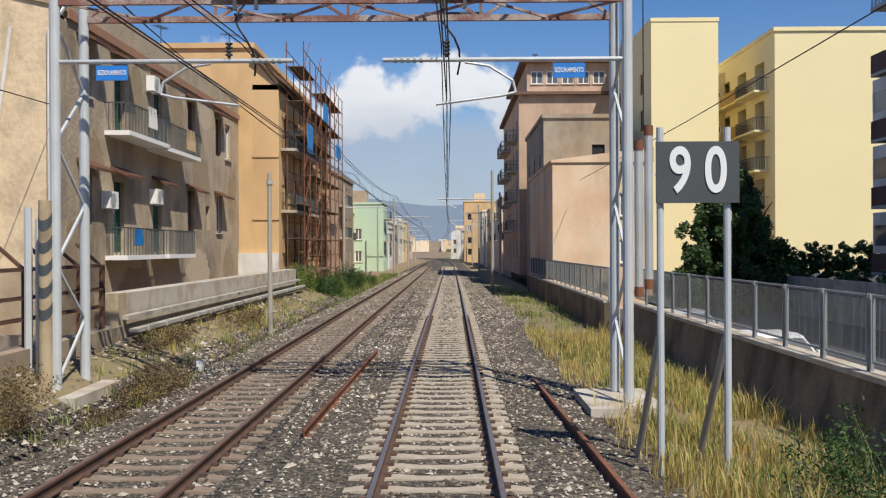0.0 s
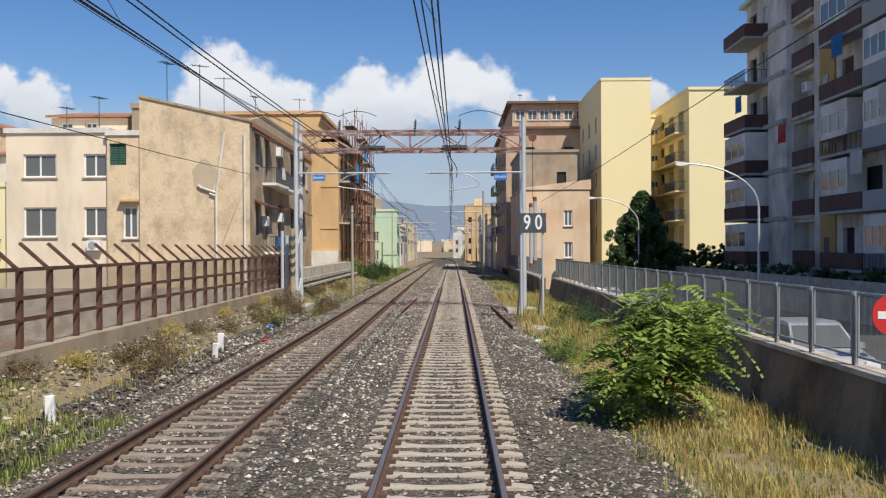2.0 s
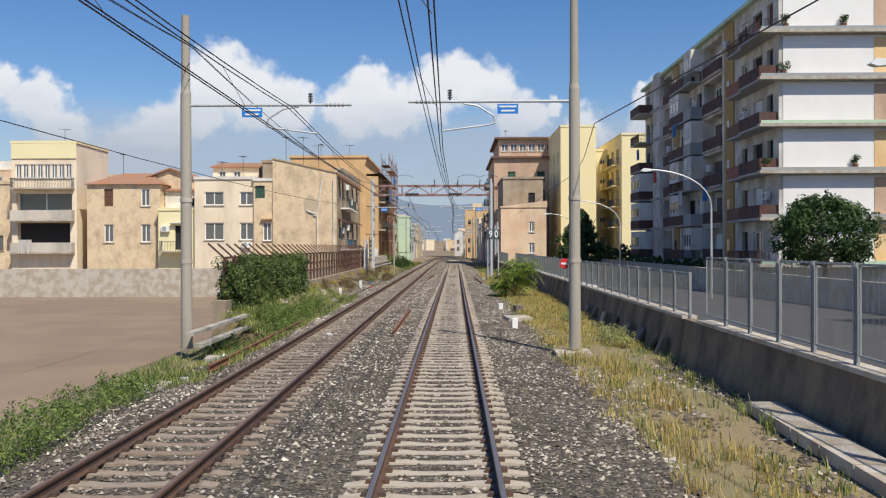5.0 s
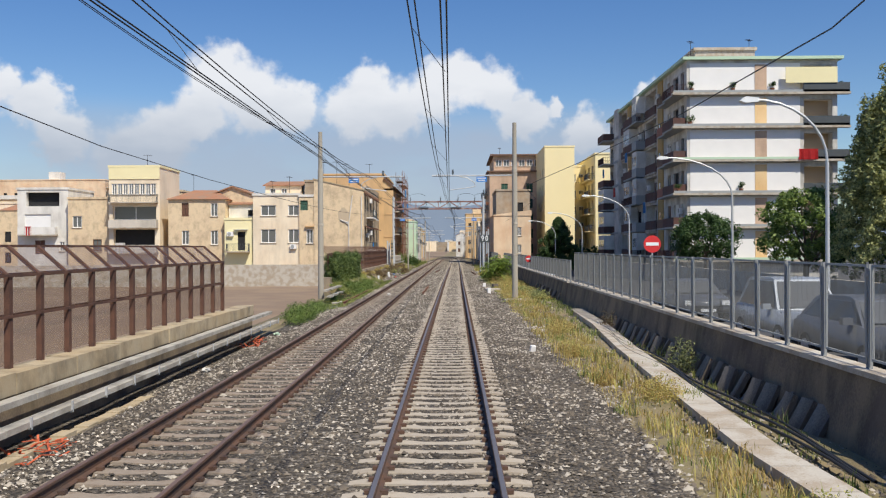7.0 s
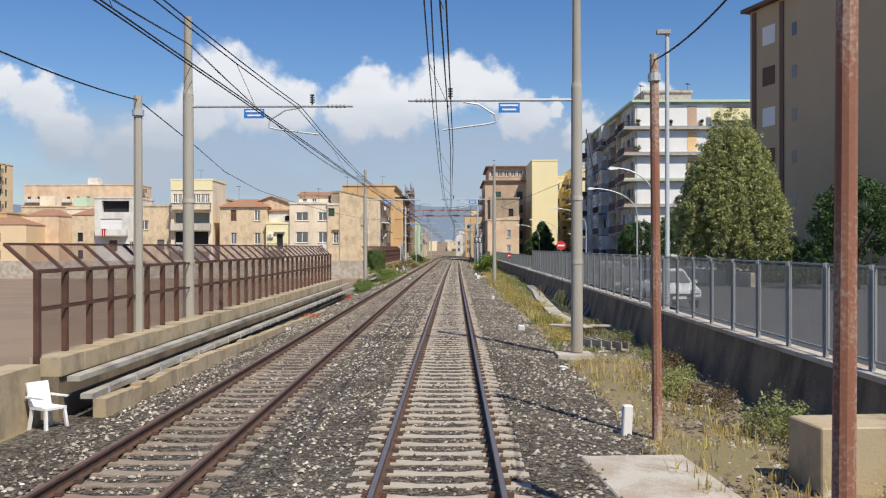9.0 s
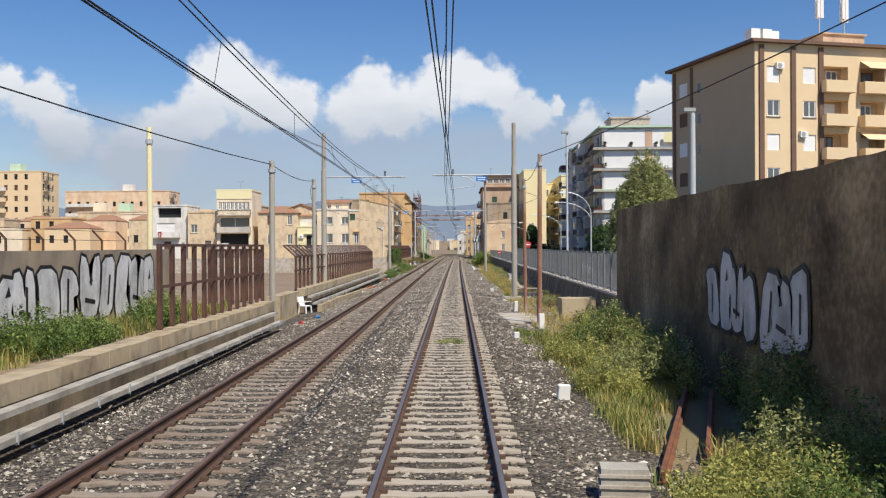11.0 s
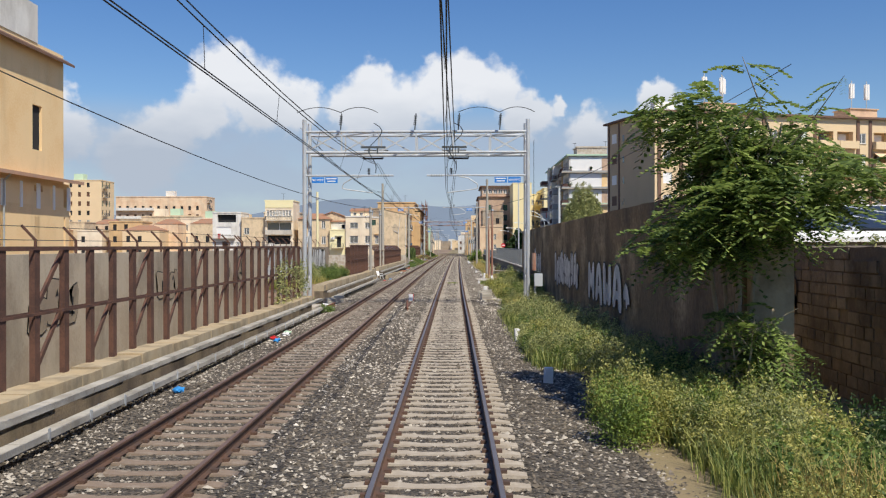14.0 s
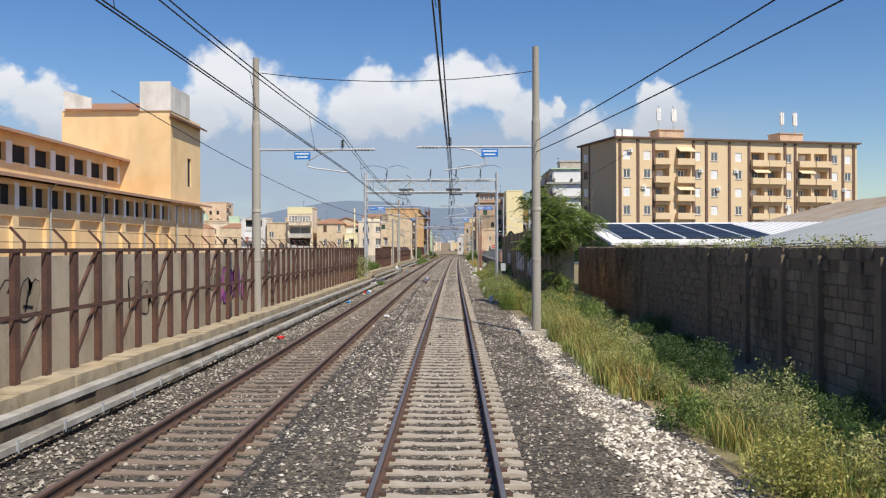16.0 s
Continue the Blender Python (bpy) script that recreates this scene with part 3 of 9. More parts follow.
make_track("track_main", "railway track with steel rails on worn concrete sleepers", track_x, M["railtop"], -172, M["sleeper"])
make_track("track_second", "rusty parallel railway track on concrete sleepers", side_x, M["dullrail"], -172, M["sleeperbrown"])


def scatter_stones(name, label, count, area, size, material, seed, keep=None):
    """Loose broken stones, each an irregular lump sunk in the bed, joined into one mesh."""
    rng = np.random.default_rng(seed)
    x = rng.uniform(area[0], area[1], count)
    y = rng.uniform(area[2], area[3], count)
    if keep is not None:
        ok = keep(x, y, rng)
        x, y = x[ok], y[ok]
    n = len(x)
    z = np.array([ground_z(a, b) for a, b in zip(x, y)])
    r = rng.uniform(size[0], size[1], n) * (1 + 0.7 * (rng.random(n) > 0.93))
    base = np.array(((1, 0, 0), (0, 1, 0), (-1, 0, 0), (0, -1, 0), (0, 0, 1), (0, 0, -1)), float)
    pts = base[None] * rng.uniform(0.55, 1.25, (n, 6, 1)) * r[:, None, None]
    pts += rng.normal(0, 0.22, (n, 6, 3)) * r[:, None, None]
    pts[:, :, 2] *= 0.7
    pts += np.stack([x, y, z + r * 0.15], -1)[:, None]
    pts = pts[:, :5]
    tri = np.array(((0, 1, 4), (1, 2, 4), (2, 3, 4), (3, 0, 4)))
    faces = (tri[None] + 5 * np.arange(n)[:, None, None]).reshape(-1, 3)
    return tagged(raw_mesh(name, pts.reshape(-1, 3), faces, material), label, "ballast", kind="stuff")


def not_on_sleepers(x, y, rng):
    d1 = np.abs(x - np.array([track_x(v) for v in y]))
    d2 = np.abs(x - np.array([side_x(v) for v in y]))
    ph = np.abs(((y - Y_NEAR + 0.3) % 0.6) - 0.3)
    on = ((d1 < 1.2) | (d2 < 1.2)) & (ph < 0.14)
    rail = (np.abs(d1 - 0.75) < 0.09) | (np.abs(d2 - 0.75) < 0.09)
    return ~on & ~rail & ~(on & (rng.random(len(x)) < 0.98))


def gravel_strip(x, y, rng):
    """A strip of pale chippings beside the ballast shoulder, widening to the south, with patches farther north."""
    mid = np.interp(y, (-226, -207, -193, -186), (3.85, 3.65, 3.35, 3.1))
    wide = np.interp(y, (-226, -207, -193, -184), (0.8, 0.6, 0.25, 0.05))
    strip = (y < -184) & (np.abs(x - mid) < wide * (1 + 0.3 * np.sin(y * 2.1)) + rng.normal(0, 0.12, len(x)))
    patch = (y > -160) & (y < -118) & (x > 1.5) & (x < 3.4) & (np.sin(x * 2.3 + y * 0.4) + np.sin(y * 0.9) > 0.5)
    left = (x < -5.2) & (np.sin(y * 0.6) + np.sin(y * 0.23 + 1) > 0.6)
    between = (x > -2.6) & (x < -1.4) & (rng.random(len(x)) < 0.1)
    return (strip | (patch & (rng.random(len(x)) < 0.4)) | (left & (rng.random(len(x)) < 0.25)) | between) & not_on_sleepers(x, y, rng)


scatter_stones("ballast_stones", "grey and whitish broken ballast stones", 330000, (-6.7, 3.7, -222, 38), (0.018, 0.042), M["stones"], 11, not_on_sleepers)
scatter_stones("far_ballast_stones", "grey broken ballast stones between the rails", 70000, (-6.9, 3.7, 38, 125), (0.025, 0.055), M["stones"], 16, not_on_sleepers)
scatter_stones("gravel_band", "band of whitish chippings beside the ballast shoulder", 18000, (2.9, 4.7, -223, -184), (0.022, 0.05), M["gravel"], 15, gravel_strip)
scatter_stones("bank_rubble", "brown stones and rubble on the dirt bank", 9000, (-8.0, -6.2, -34, 48), (0.02, 0.07), M["stones"], 13)
scatter_stones("verge_rubble", "stones and rubble strewn over the verge", 16000, (3.0, 6.4, -118, -40), (0.02, 0.06), M["stones"], 14)
scatter_stones("pale_gravel", "whitish stone chippings strewn beside the ballast", 260000, (-6.8, 4.6, -224, 30), (0.018, 0.046), M["gravel"], 12, gravel_strip)


# ---- left edge: parapet, cable ducts, fences ----
def line_wall(name, label, material, x0, x1, y0, y1, z0, z1, step=6.0, kind="structure"):
    bm = B()
    y = y0
    while y < y1 - 0.01:
        e = min(y + step, y1)
        box(bm, x0, y, z0, x1, e - 0.012, z1)
        y = e
    return tagged(part(name, bm, material), label, "wall", kind=kind)


def cable_ducts(y0, y1, lift=0.0, shift=0.0):
    """Two grey precast cable ducts on brackets over a low cream stone wall."""
    root = thing("cable_duct_run", (-7.2 + shift, y0, -0.4 + lift), "two pale concrete cable ducts on steel brackets beside the track", "cable duct", kind="structure")
    for zz, xx in ((0.66, -0.17), (0.33, 0.08)):
        y = y0
        while y < y1 - 0.1:
            e = min(y + 1.6, y1)
            bm = B()
            box(bm, xx - 0.12, y - y0, zz, xx + 0.12, e - y0 - 0.02, zz + 0.1)
            part("duct", bm, M["duct"], root)
            y = e
    y = y0 + 0.8
    while y < y1:
        bm = B()
        box(bm, 0.2, y - y0 - 0.025, 0.3, 0.225, y - y0 + 0.025, 0.5)
        box(bm, -0.3, y - y0 - 0.025, 0.3, 0.22, y - y0 + 0.025, 0.335)
        part("bracket", bm, M["galv"], root)
        y += 1.6


def stone_plinth(y0, y1, shift=0.0, lift=0.0):
    root = thing("parapet_plinth", (-7.9 + shift, y0, -0.5 + lift), "cream stone parapet blocks with a worn coping", "parapet", kind="structure")
    rng = random.Random(int(y0) + 900)
    y = y0
    while y < y1 - 0.05:
        e = min(y + rng.uniform(0.9, 1.3), y1)
        bm = B()
        box(bm, -0.35, y - y0, 0.85, 0.25 + rng.uniform(-.02, .02), e - y0 - 0.015, 1.2 + rng.uniform(-0.02, 0.02))
        part("coping_block", bm, M["cream"], root)
        y = e
    # dark concrete puts the shade under the ducts into the base wall's colour
    bm = B()
    box(bm, -0.3, 0, -1.7 if y0 > -105 else -0.1, 0.2, y1 - y0, 0.85)
    part("base_wall", bm, M["retain"], root)
    if y0 != -104:
        return
    bm = B()
    y = y0
    while y < -73:
        e = min(y + 0.5, y1)
        box(bm, 0.85, y - y0, -0.1, 1.1, e - y0 - 0.01, 0.4 - 0.015 * max(0.0, y - y0 - 8.0) + rng.uniform(-0.03, 0.03))
        y = e
    part("kerb_wall", bm, M["cream"], root)


cable_ducts(23.6, 51, 0.72, -0.75)
cable_ducts(-40.5, -33.2)
for a, b, lift, shift in ((-104, -58.3, 0.0, 0.35), (-143, -114, -0.08, 0.6), (-262, -151, -0.06, 1.3)):
    cable_ducts(a, b, lift, shift)
for a, b, shift, lift in ((-104, -60, 0.4, 0.0), (-143, -112.5, 0.6, -0.1), (-262, -151.5, 1.3, -0.25)):
    stone_plinth(a, b, shift, lift)


def steel_fence(name, label, x, y0, y1, z0, height, spacing, arms=False, mid=(0.5,), braces=False, top_rail=False, post_w=0.13):
    """Rusty steel fence: flat posts, horizontal rails, slanted top arms or diagonal braces."""
    root = thing(name, (x, y0, z0), label, "fence", kind="structure")
    n = int((y1 - y0) / spacing)
    post, arm = B(), B()
    box(post, -0.05, -post_w / 2, -0.1, 0.05, post_w / 2, height)
    bar(arm, (0, 0, height - 0.05), (-0.62, 0, height + 0.5), 0.09, 0.06)
    mp = []
    for bm, nm in ((post, "post"), (arm, "arm")):
        me = bpy.data.meshes.new(nm)
        bmesh.ops.recalc_face_normals(bm, faces=bm.faces)
        bm.to_mesh(me); bm.free(); me.materials.append(M["rust"]); mp.append(me)
    for k in range(n + 1):
        p = shared("post", mp[0], root, pose(0, k * spacing, 0, 0, 0, 0))
        if arms:
            shared("arm", mp[1], p, Matrix.Identity(4))
    if not arms:
        bpy.data.meshes.remove(mp[1])
    for f in mid + (0.985,):
        bm = B()
        box(bm, -0.075, 0, f * height - 0.04, -0.05, n * spacing, f * height + 0.04)
        box(bm, 0.05, 0, f * height - 0.025, 0.07, n * spacing, f * height + 0.025)
        part("rail", bm, M["rust"], root)
    bm = B()
    if arms:
        box(bm, -0.048, 0.05, 0.05, -0.044, n * spacing - 0.05, height - 0.05)
        part("wire_mesh", bm, M["brownmesh"], root, "fine rusty wire mesh")
    if arms and top_rail:
        bm = B()
        prism(bm, ((-0.03, height), (-0.6, height + 0.49), (-0.6, height + 0.495), (-0.03, height + 0.005)), "y", 0.05, n * spacing - 0.05)
        part("top_mesh", bm, M["brownmesh"], root, "fine rusty wire mesh")
        bm = B()
        bar(bm, (-0.62, 0, height + 0.5), (-0.62, n * spacing, height + 0.5), 0.05)
        part("top_rail", bm, M["rust"], root)
    if braces:
        for k in range(0, n, 2):
            bm = B()
            bar(bm, (-0.05, k * spacing + 0.1, height * 0.06), (-0.05, (k + 1) * spacing, height * 0.52), 0.05, 0.09)
            part("brace", bm, M["rust"], root)
            if k % 4 == 0:
                bm = B()
                bar(bm, (-0.05, k * spacing + 0.1, height * 0.52), (-0.05, (k + 1) * spacing, height * 0.96), 0.05, 0.09)
                part("brace", bm, M["rust"], root)
    return root


steel_fence("fence_north", "rusty brown steel fence with slanted top arms on a low wall", -8.2, -33, 23.6, 0.86, 1.55, 1.35, arms=True, mid=(0.35, 0.62))
steel_fence("fence_middle", "rusty brown steel fence with slanted top arms", -7.7, -104, -62.4, 0.69, 1.66, 1.25, arms=True, mid=(0.55,), top_rail=True)
steel_fence("fence_yard", "tall rust-brown steel fence on a stone parapet", -7.6, -125.3, -112.3, 0.58, 2.3, 1.08, mid=(0.5,), post_w=0.2)
steel_fence("fence_south", "tall rust-brown steel fence with diagonal braces", -6.9, -262, -151.4, 0.43, 2.35, 1.22, mid=(0.5,), braces=True, post_w=0.2)
steel_fence("fence_yard_back", "rust-brown steel fence across the overgrown yard", -9.3, -114, -104.5, 0.4, 2.3, 0.9, mid=(0.5,), post_w=0.2)
line_wall("wall_block", "rough cream stone block at the end of the parapet", M["cream"], -8.1, -7.5, -109.2, -104.3, -0.6, 0.62, 1.6)
line_wall("wall_fence_north", "low weathered stone wall under the steel fence", M["yardwall"], -8.45, -7.95, -34, 23.2, -2.2, 0.86, 2.2)
line_wall("wall_coping", "pale concrete parapet beside the cable ducts", M["pale"], -8.95, -8.35, 24.2, 51.5, -0.9, 1.62, 4.2)
line_wall("wall_pillar", "rough tuff pillar at the end of the fence", M["cream"], -8.75, -8.15, 23.3, 23.9, -0.5, 1.66, 3)
line_wall("wall_graffiti_back", "grey rendered yard wall covered with painted lettering", M["backwall"], -8.7, -8.4, -262, -152, -0.6, 2.62, 200)
line_wall("wall_yard", "low whitish boundary wall across the sandy yard", M["pale"], -90, -9, 22.0, 22.3, -2.1, 0.72, 1)
line_wall("wall_graffiti_front", "plastered yard wall covered with silver painted lettering", M["yardwall"], -11.2, -10.9, -146, -113.5, -0.2, 2.72, 50)


# ---- right edge: retaining wall, mesh railing, high walls ----
def retaining_wall():
    bm = B()
    prism(bm, ((6.35, -0.8), (6.62, 0.72), (6.95, 0.72), (6.95, -0.8)), "y", -116.5, 34)
    tagged(part("wall_retaining", bm, M["retain"]), "stained concrete retaining wall along the track", "wall", kind="structure")


def mesh_of(name, bm, material):
    me = bpy.data.meshes.new(name)
    bmesh.ops.recalc_face_normals(bm, faces=bm.faces)
    bm.to_mesh(me)
    bm.free()
    me.materials.append(material)
    return me


def railing(y0, n, height, label, x=6.78):
    """Steel railing: paired flat posts, framed panels of thin upright bars, a pale kerb below."""
    step = 1.84
    root = thing("railing", (x, y0, 0.72), label, "railing", kind="structure")
    bm = B()
    box(bm, -0.22, 0.0, 0.0, 0.2, n * step, 0.09)
    part("kerb", bm, M["pale"], root)
    post = B()
    for dy in (-0.055, 0.02):
        box(post, -0.035, dy, 0.05, 0.03, dy + 0.035, height)
    for zz in (0.3, height - 0.2):
        box(post, -0.045, -0.06, zz, -0.03, 0.06, zz + 0.06)
    me = mesh_of("post", post, M["railpost"])
    pan = B()
    w = step - 0.2
    k = 0.1 + 0.045
    while k < 0.1 + w - 0.02:
        box(pan, -0.0025, k - 0.002, 0.24, 0.0025, k + 0.002, height - 0.03)
        k += 0.042
    pm = mesh_of("panel", pan, M["grille"])
    fr = B()
    for zz in (0.22, height - 0.05):
        box(fr, -0.015, 0.1, zz, 0.015, 0.1 + w, zz + 0.04)
    for yy in (0.1, 0.06 + w):
        box(fr, -0.015, yy, 0.26, 0.015, yy + 0.04, height - 0.05)
    fm = mesh_of("panel_frame", fr, M["greyband"])
    for k in range(n):
        shared("post", me, root, pose(0, k * step, 0))
        p = shared("panel", pm, root, pose(0, k * step, 0))
        shared("panel_frame", fm, p, Matrix.Identity(4))


retaining_wall()
railing(-40.6, 40, 1.31, "low grey steel railing with fine grille panels on the retaining wall")
railing(-115.8, 40, 1.77, "tall grey steel railing with fine grille panels on the retaining wall")
railing(34.2, 18, 1.31, "grey steel railing with fine grille panels before the apricot house", 6.05)
line_wall("wall_retaining_north", "stained concrete retaining wall before the apricot house", M["retain"], 5.85, 6.25, 34.1, 67.6, -1.2, 0.718, 8)


def tuff_wall(name, label, pts, z0, z1, thick=0.35, material=None):
    """Old masonry wall through plan points, with an uneven top edge."""
    bm = B()
    rng = random.Random(4)
    rows = []
    for (xa, ya), (xb, yb) in zip(pts, pts[1:]):
        n = max(2, int(math.hypot(xb - xa, yb - ya) / 0.8))
        for k in range(n + (1 if (xb, yb) == pts[-1] else 0)):
            f = k / n
            x, y = xa + (xb - xa) * f, ya + (yb - ya) * f
            h = z1 + rng.uniform(-0.02, 0.025)
            rows.append([bm.verts.new(p) for p in ((x, y, z0), (x, y, (z0 + h) / 2), (x + rng.uniform(-.02, .02), y, h), (x + thick, y + (0.3 if thick < 0.1 else 0), h + 0.03), (x + thick, y + (0.3 if thick < 0.1 else 0), z0))])
    for a, b in zip(rows, rows[1:]):
        for k in range(4):
            bm.faces.new((a[k], a[k + 1], b[k + 1], b[k]))
    bm.faces.new(rows[0]); bm.faces.new(rows[-1][::-1])
    return tagged(part(name, bm, material or M["tuff"]), label, "wall", kind="structure")


tuff_wall("wall_high", "tall brown tuff wall with painted lettering", [(5.9, -177.4), (5.9, -150), (5.9, -116.8)], -0.7, 4.0, 0.8)
# sunlit look of the wall's end face, put on as a cream box
line_wall("wall_pier", "end face of the tall tuff wall, sunlight put into its cream tone", M["cream"], 5.95, 6.72, -177.75, -177.41, -0.7, 4.0, 3)
tuff_wall("wall_low", "old block wall, damp and stained, with ragged top", [(9.7, -300), (9.7, -200), (9.7, -156.5)], -1.2, 2.74, material=M["tuffmortar"])


def wall_blocks():
    """Courses of uneven tuff blocks and dark brick buttresses on the face of the low wall."""
    root = thing("wall_masonry", (9.7, -190, 0), "courses of stained tuff blocks on the old wall", "masonry", kind="structure")
    r = random.Random(6)
    near, rest, shapes = [], B(), []
    for s in range(6):
        bm = B()
        v = box(bm, -0.03, -0.5, -0.5, 0.03, 0.5, 0.5)
        for q in v:
            q.co.y += r.uniform(-0.03, 0.03); q.co.z += r.uniform(-0.05, 0.05)
        me = bpy.data.meshes.new("block")
        bmesh.ops.recalc_face_normals(bm, faces=bm.faces)
        bm.to_mesh(me); bm.free(); me.materials.append(M["tuffblock"]); shapes.append(me)
    z, row = -0.85, 0
    while z < 2.5:
        hh = 0.3
        y = -226.0 + (row % 2) * 0.27
        while y < -160:
            w = r.uniform(0.42, 0.66)
            if r.random() < (0.95 if z < 1.9 else 0.6):
                x = r.uniform(-0.005, 0.022)
                if -197 < y < -183:
                    shared("block", shapes[r.randrange(6)], root, Matrix.Translation((-x, y + w / 2 + 190, z + hh / 2)) @ Matrix.Diagonal((1, w - 0.035, hh - 0.035, 1)))
                else:
                    box(rest, -x - 0.03, y + 190 + 0.015, z + 0.018 + r.uniform(-.008, .008), -x + 0.03, y + 190 + w - 0.018, z + hh - 0.016)
            y += w
        z += hh
        row += 1
    tagged(part("block_courses", rest, M["tuffblock"], root), kind="stuff")
    for y in (-193.0, -197.4, -200.6, -203.2, -206.6, -210.0, -214.0):
        bm = B()
        prism(bm, ((y - 0.16, -1.0), (y + 0.16, -1.0), (y + 0.14, 2.5), (y - 0.14, 2.55)), "x", -0.17, 0.02)
        bmesh.ops.translate(bm, verts=bm.verts[:], vec=(0, 190, 0))
        part("buttress", bm, M["tuffmortar"], root)


wall_blocks()


# ---- catenary ----
def mast_concrete(x, y, top=10.0):
    side = 1 if x > 0 else -1
    root = thing("catenary_mast", (x, y, -0.3), "round grey concrete catenary mast on a concrete pad", "mast", group="catenary masts")
    bm = B()
    tube(bm, (0, 0, 0.1), (0, 0, 7.6), 0.17, 16, 0.155)
    tube(bm, (0, 0, 7.6), (0, 0, 7.75), 0.155, 16, 0.13, False)
    tube(bm, (0, 0, 7.75), (0, 0, top + 0.3), 0.13, 16, 0.115)
    part("pole", bm, M["polecon"], root, smooth=False)
    for zz in (2.6, 4.4):
        bm = B()
        tube(bm, (0, 0, zz), (0, 0, zz + 0.12), 0.178, 16)
        part("band", bm, M["pale"], root)
    if side > 0:
        bm = B()
        box(bm, -0.6, -0.7, -0.2, 0.4, 0.4, 0.08)
        part("pad", bm, M["pale"], root)
    cantilever(root, side, 7.25 if y > -120 else 6.7, abs(x - (track_x(y) if side > 0 else side_x(y))))


def cantilever(root, side, z, reach, y=0.0, boards=1, near=0.0):
    """Horizontal tube arm with insulators, registration arm and a small blue notice board."""
    bm = B()
    tube(bm, (0, y, z), (-side * (reach + 1.1), y, z), 0.045, 10)
    arm = part("arm", bm, M["galv"], root)
    for k in range(5):
        bm = B()
        tube(bm, (-side * (reach + 0.35 + 0.12 * k), y, z), (-side * (reach + 0.4 + 0.12 * k), y, z), 0.06, 10)
        part("insulator_disc", bm, M["greyband"], arm)
    bm = B()
    tube(bm, (-side * (reach - 0.1), y, z + 0.05), (-side * (reach - 0.1), y, z + 0.35), 0.03, 8)
    for k in range(4):
        tube(bm, (-side * (reach - 0.1), y, z + 0.1 + 0.07 * k), (-side * (reach - 0.1), y, z + 0.13 + 0.07 * k), 0.07, 8)
    part("messenger_insulator", bm, M["signgrey"], arm)
    bm = B()
    pts = [(-side * (reach - 0.45), z - 0.05), (-side * (reach - 0.9), z - 0.12), (-side * (reach - 1.35), z - 0.4), (-side * (reach - 1.4), z - 0.62), (-side * (reach - 1.15), z - 0.68), (-side * (reach + 0.1), z - 0.84)]
    for a, b in zip(pts, pts[1:]):
        tube(bm, (a[0], y, a[1]), (b[0], y, b[1]), 0.026, 8)
    part("registration_arm", bm, M["galv"], arm)
    for k in range(boards):
        bm = B()
        xx = -side * (near + 0.66 * (boards - 1 - k) if near else reach * 0.52)
        box(bm, xx - 0.3, y - 0.05, z - 0.36, xx + 0.3, y - 0.03, z - 0.08)
        nb = part("notice_board", bm, M["blue"], arm, "blue notice board with white lettering")
        if near and k == boards - 1:
            cu = bpy.data.curves.new("lettering", "FONT")
            cu.body, cu.size, cu.align_x, cu.align_y, cu.extrude, cu.offset = "SEZIONAMENTO", 0.1, "CENTER", "CENTER", 0.002, 0.0015
            cu.materials.append(M["signwhite"])
            word = new("lettering", cu)
            word.parent = nb
            word.matrix_basis = Matrix.LocRotScale((xx, y - 0.055, z - 0.22), Euler((radians(90), 0, 0)), (0.72, 1.25, 1.0))
            continue
        for r in (0, 1):
            bm = B()
            w = 0.25 if r else 0.2
            box(bm, xx - w, y - 0.058, z - 0.3 + 0.12 * r, xx + w, y - 0.051, z - 0.25 + 0.12 * r)
            part("letter_bar", bm, M["signwhite"], nb)


MASTS = (-40.0, -95.0, -192.9)
for y in MASTS:
    mast_concrete(track_x(y) + (3.68 if y > -120 else 3.2), y)
for y in (-39.5, -94.0, -192.2):
    mast_concrete(side_x(y) - (3.78 if y > -100 else 3.3), y, 9.6 if y > -100 else 9.8)


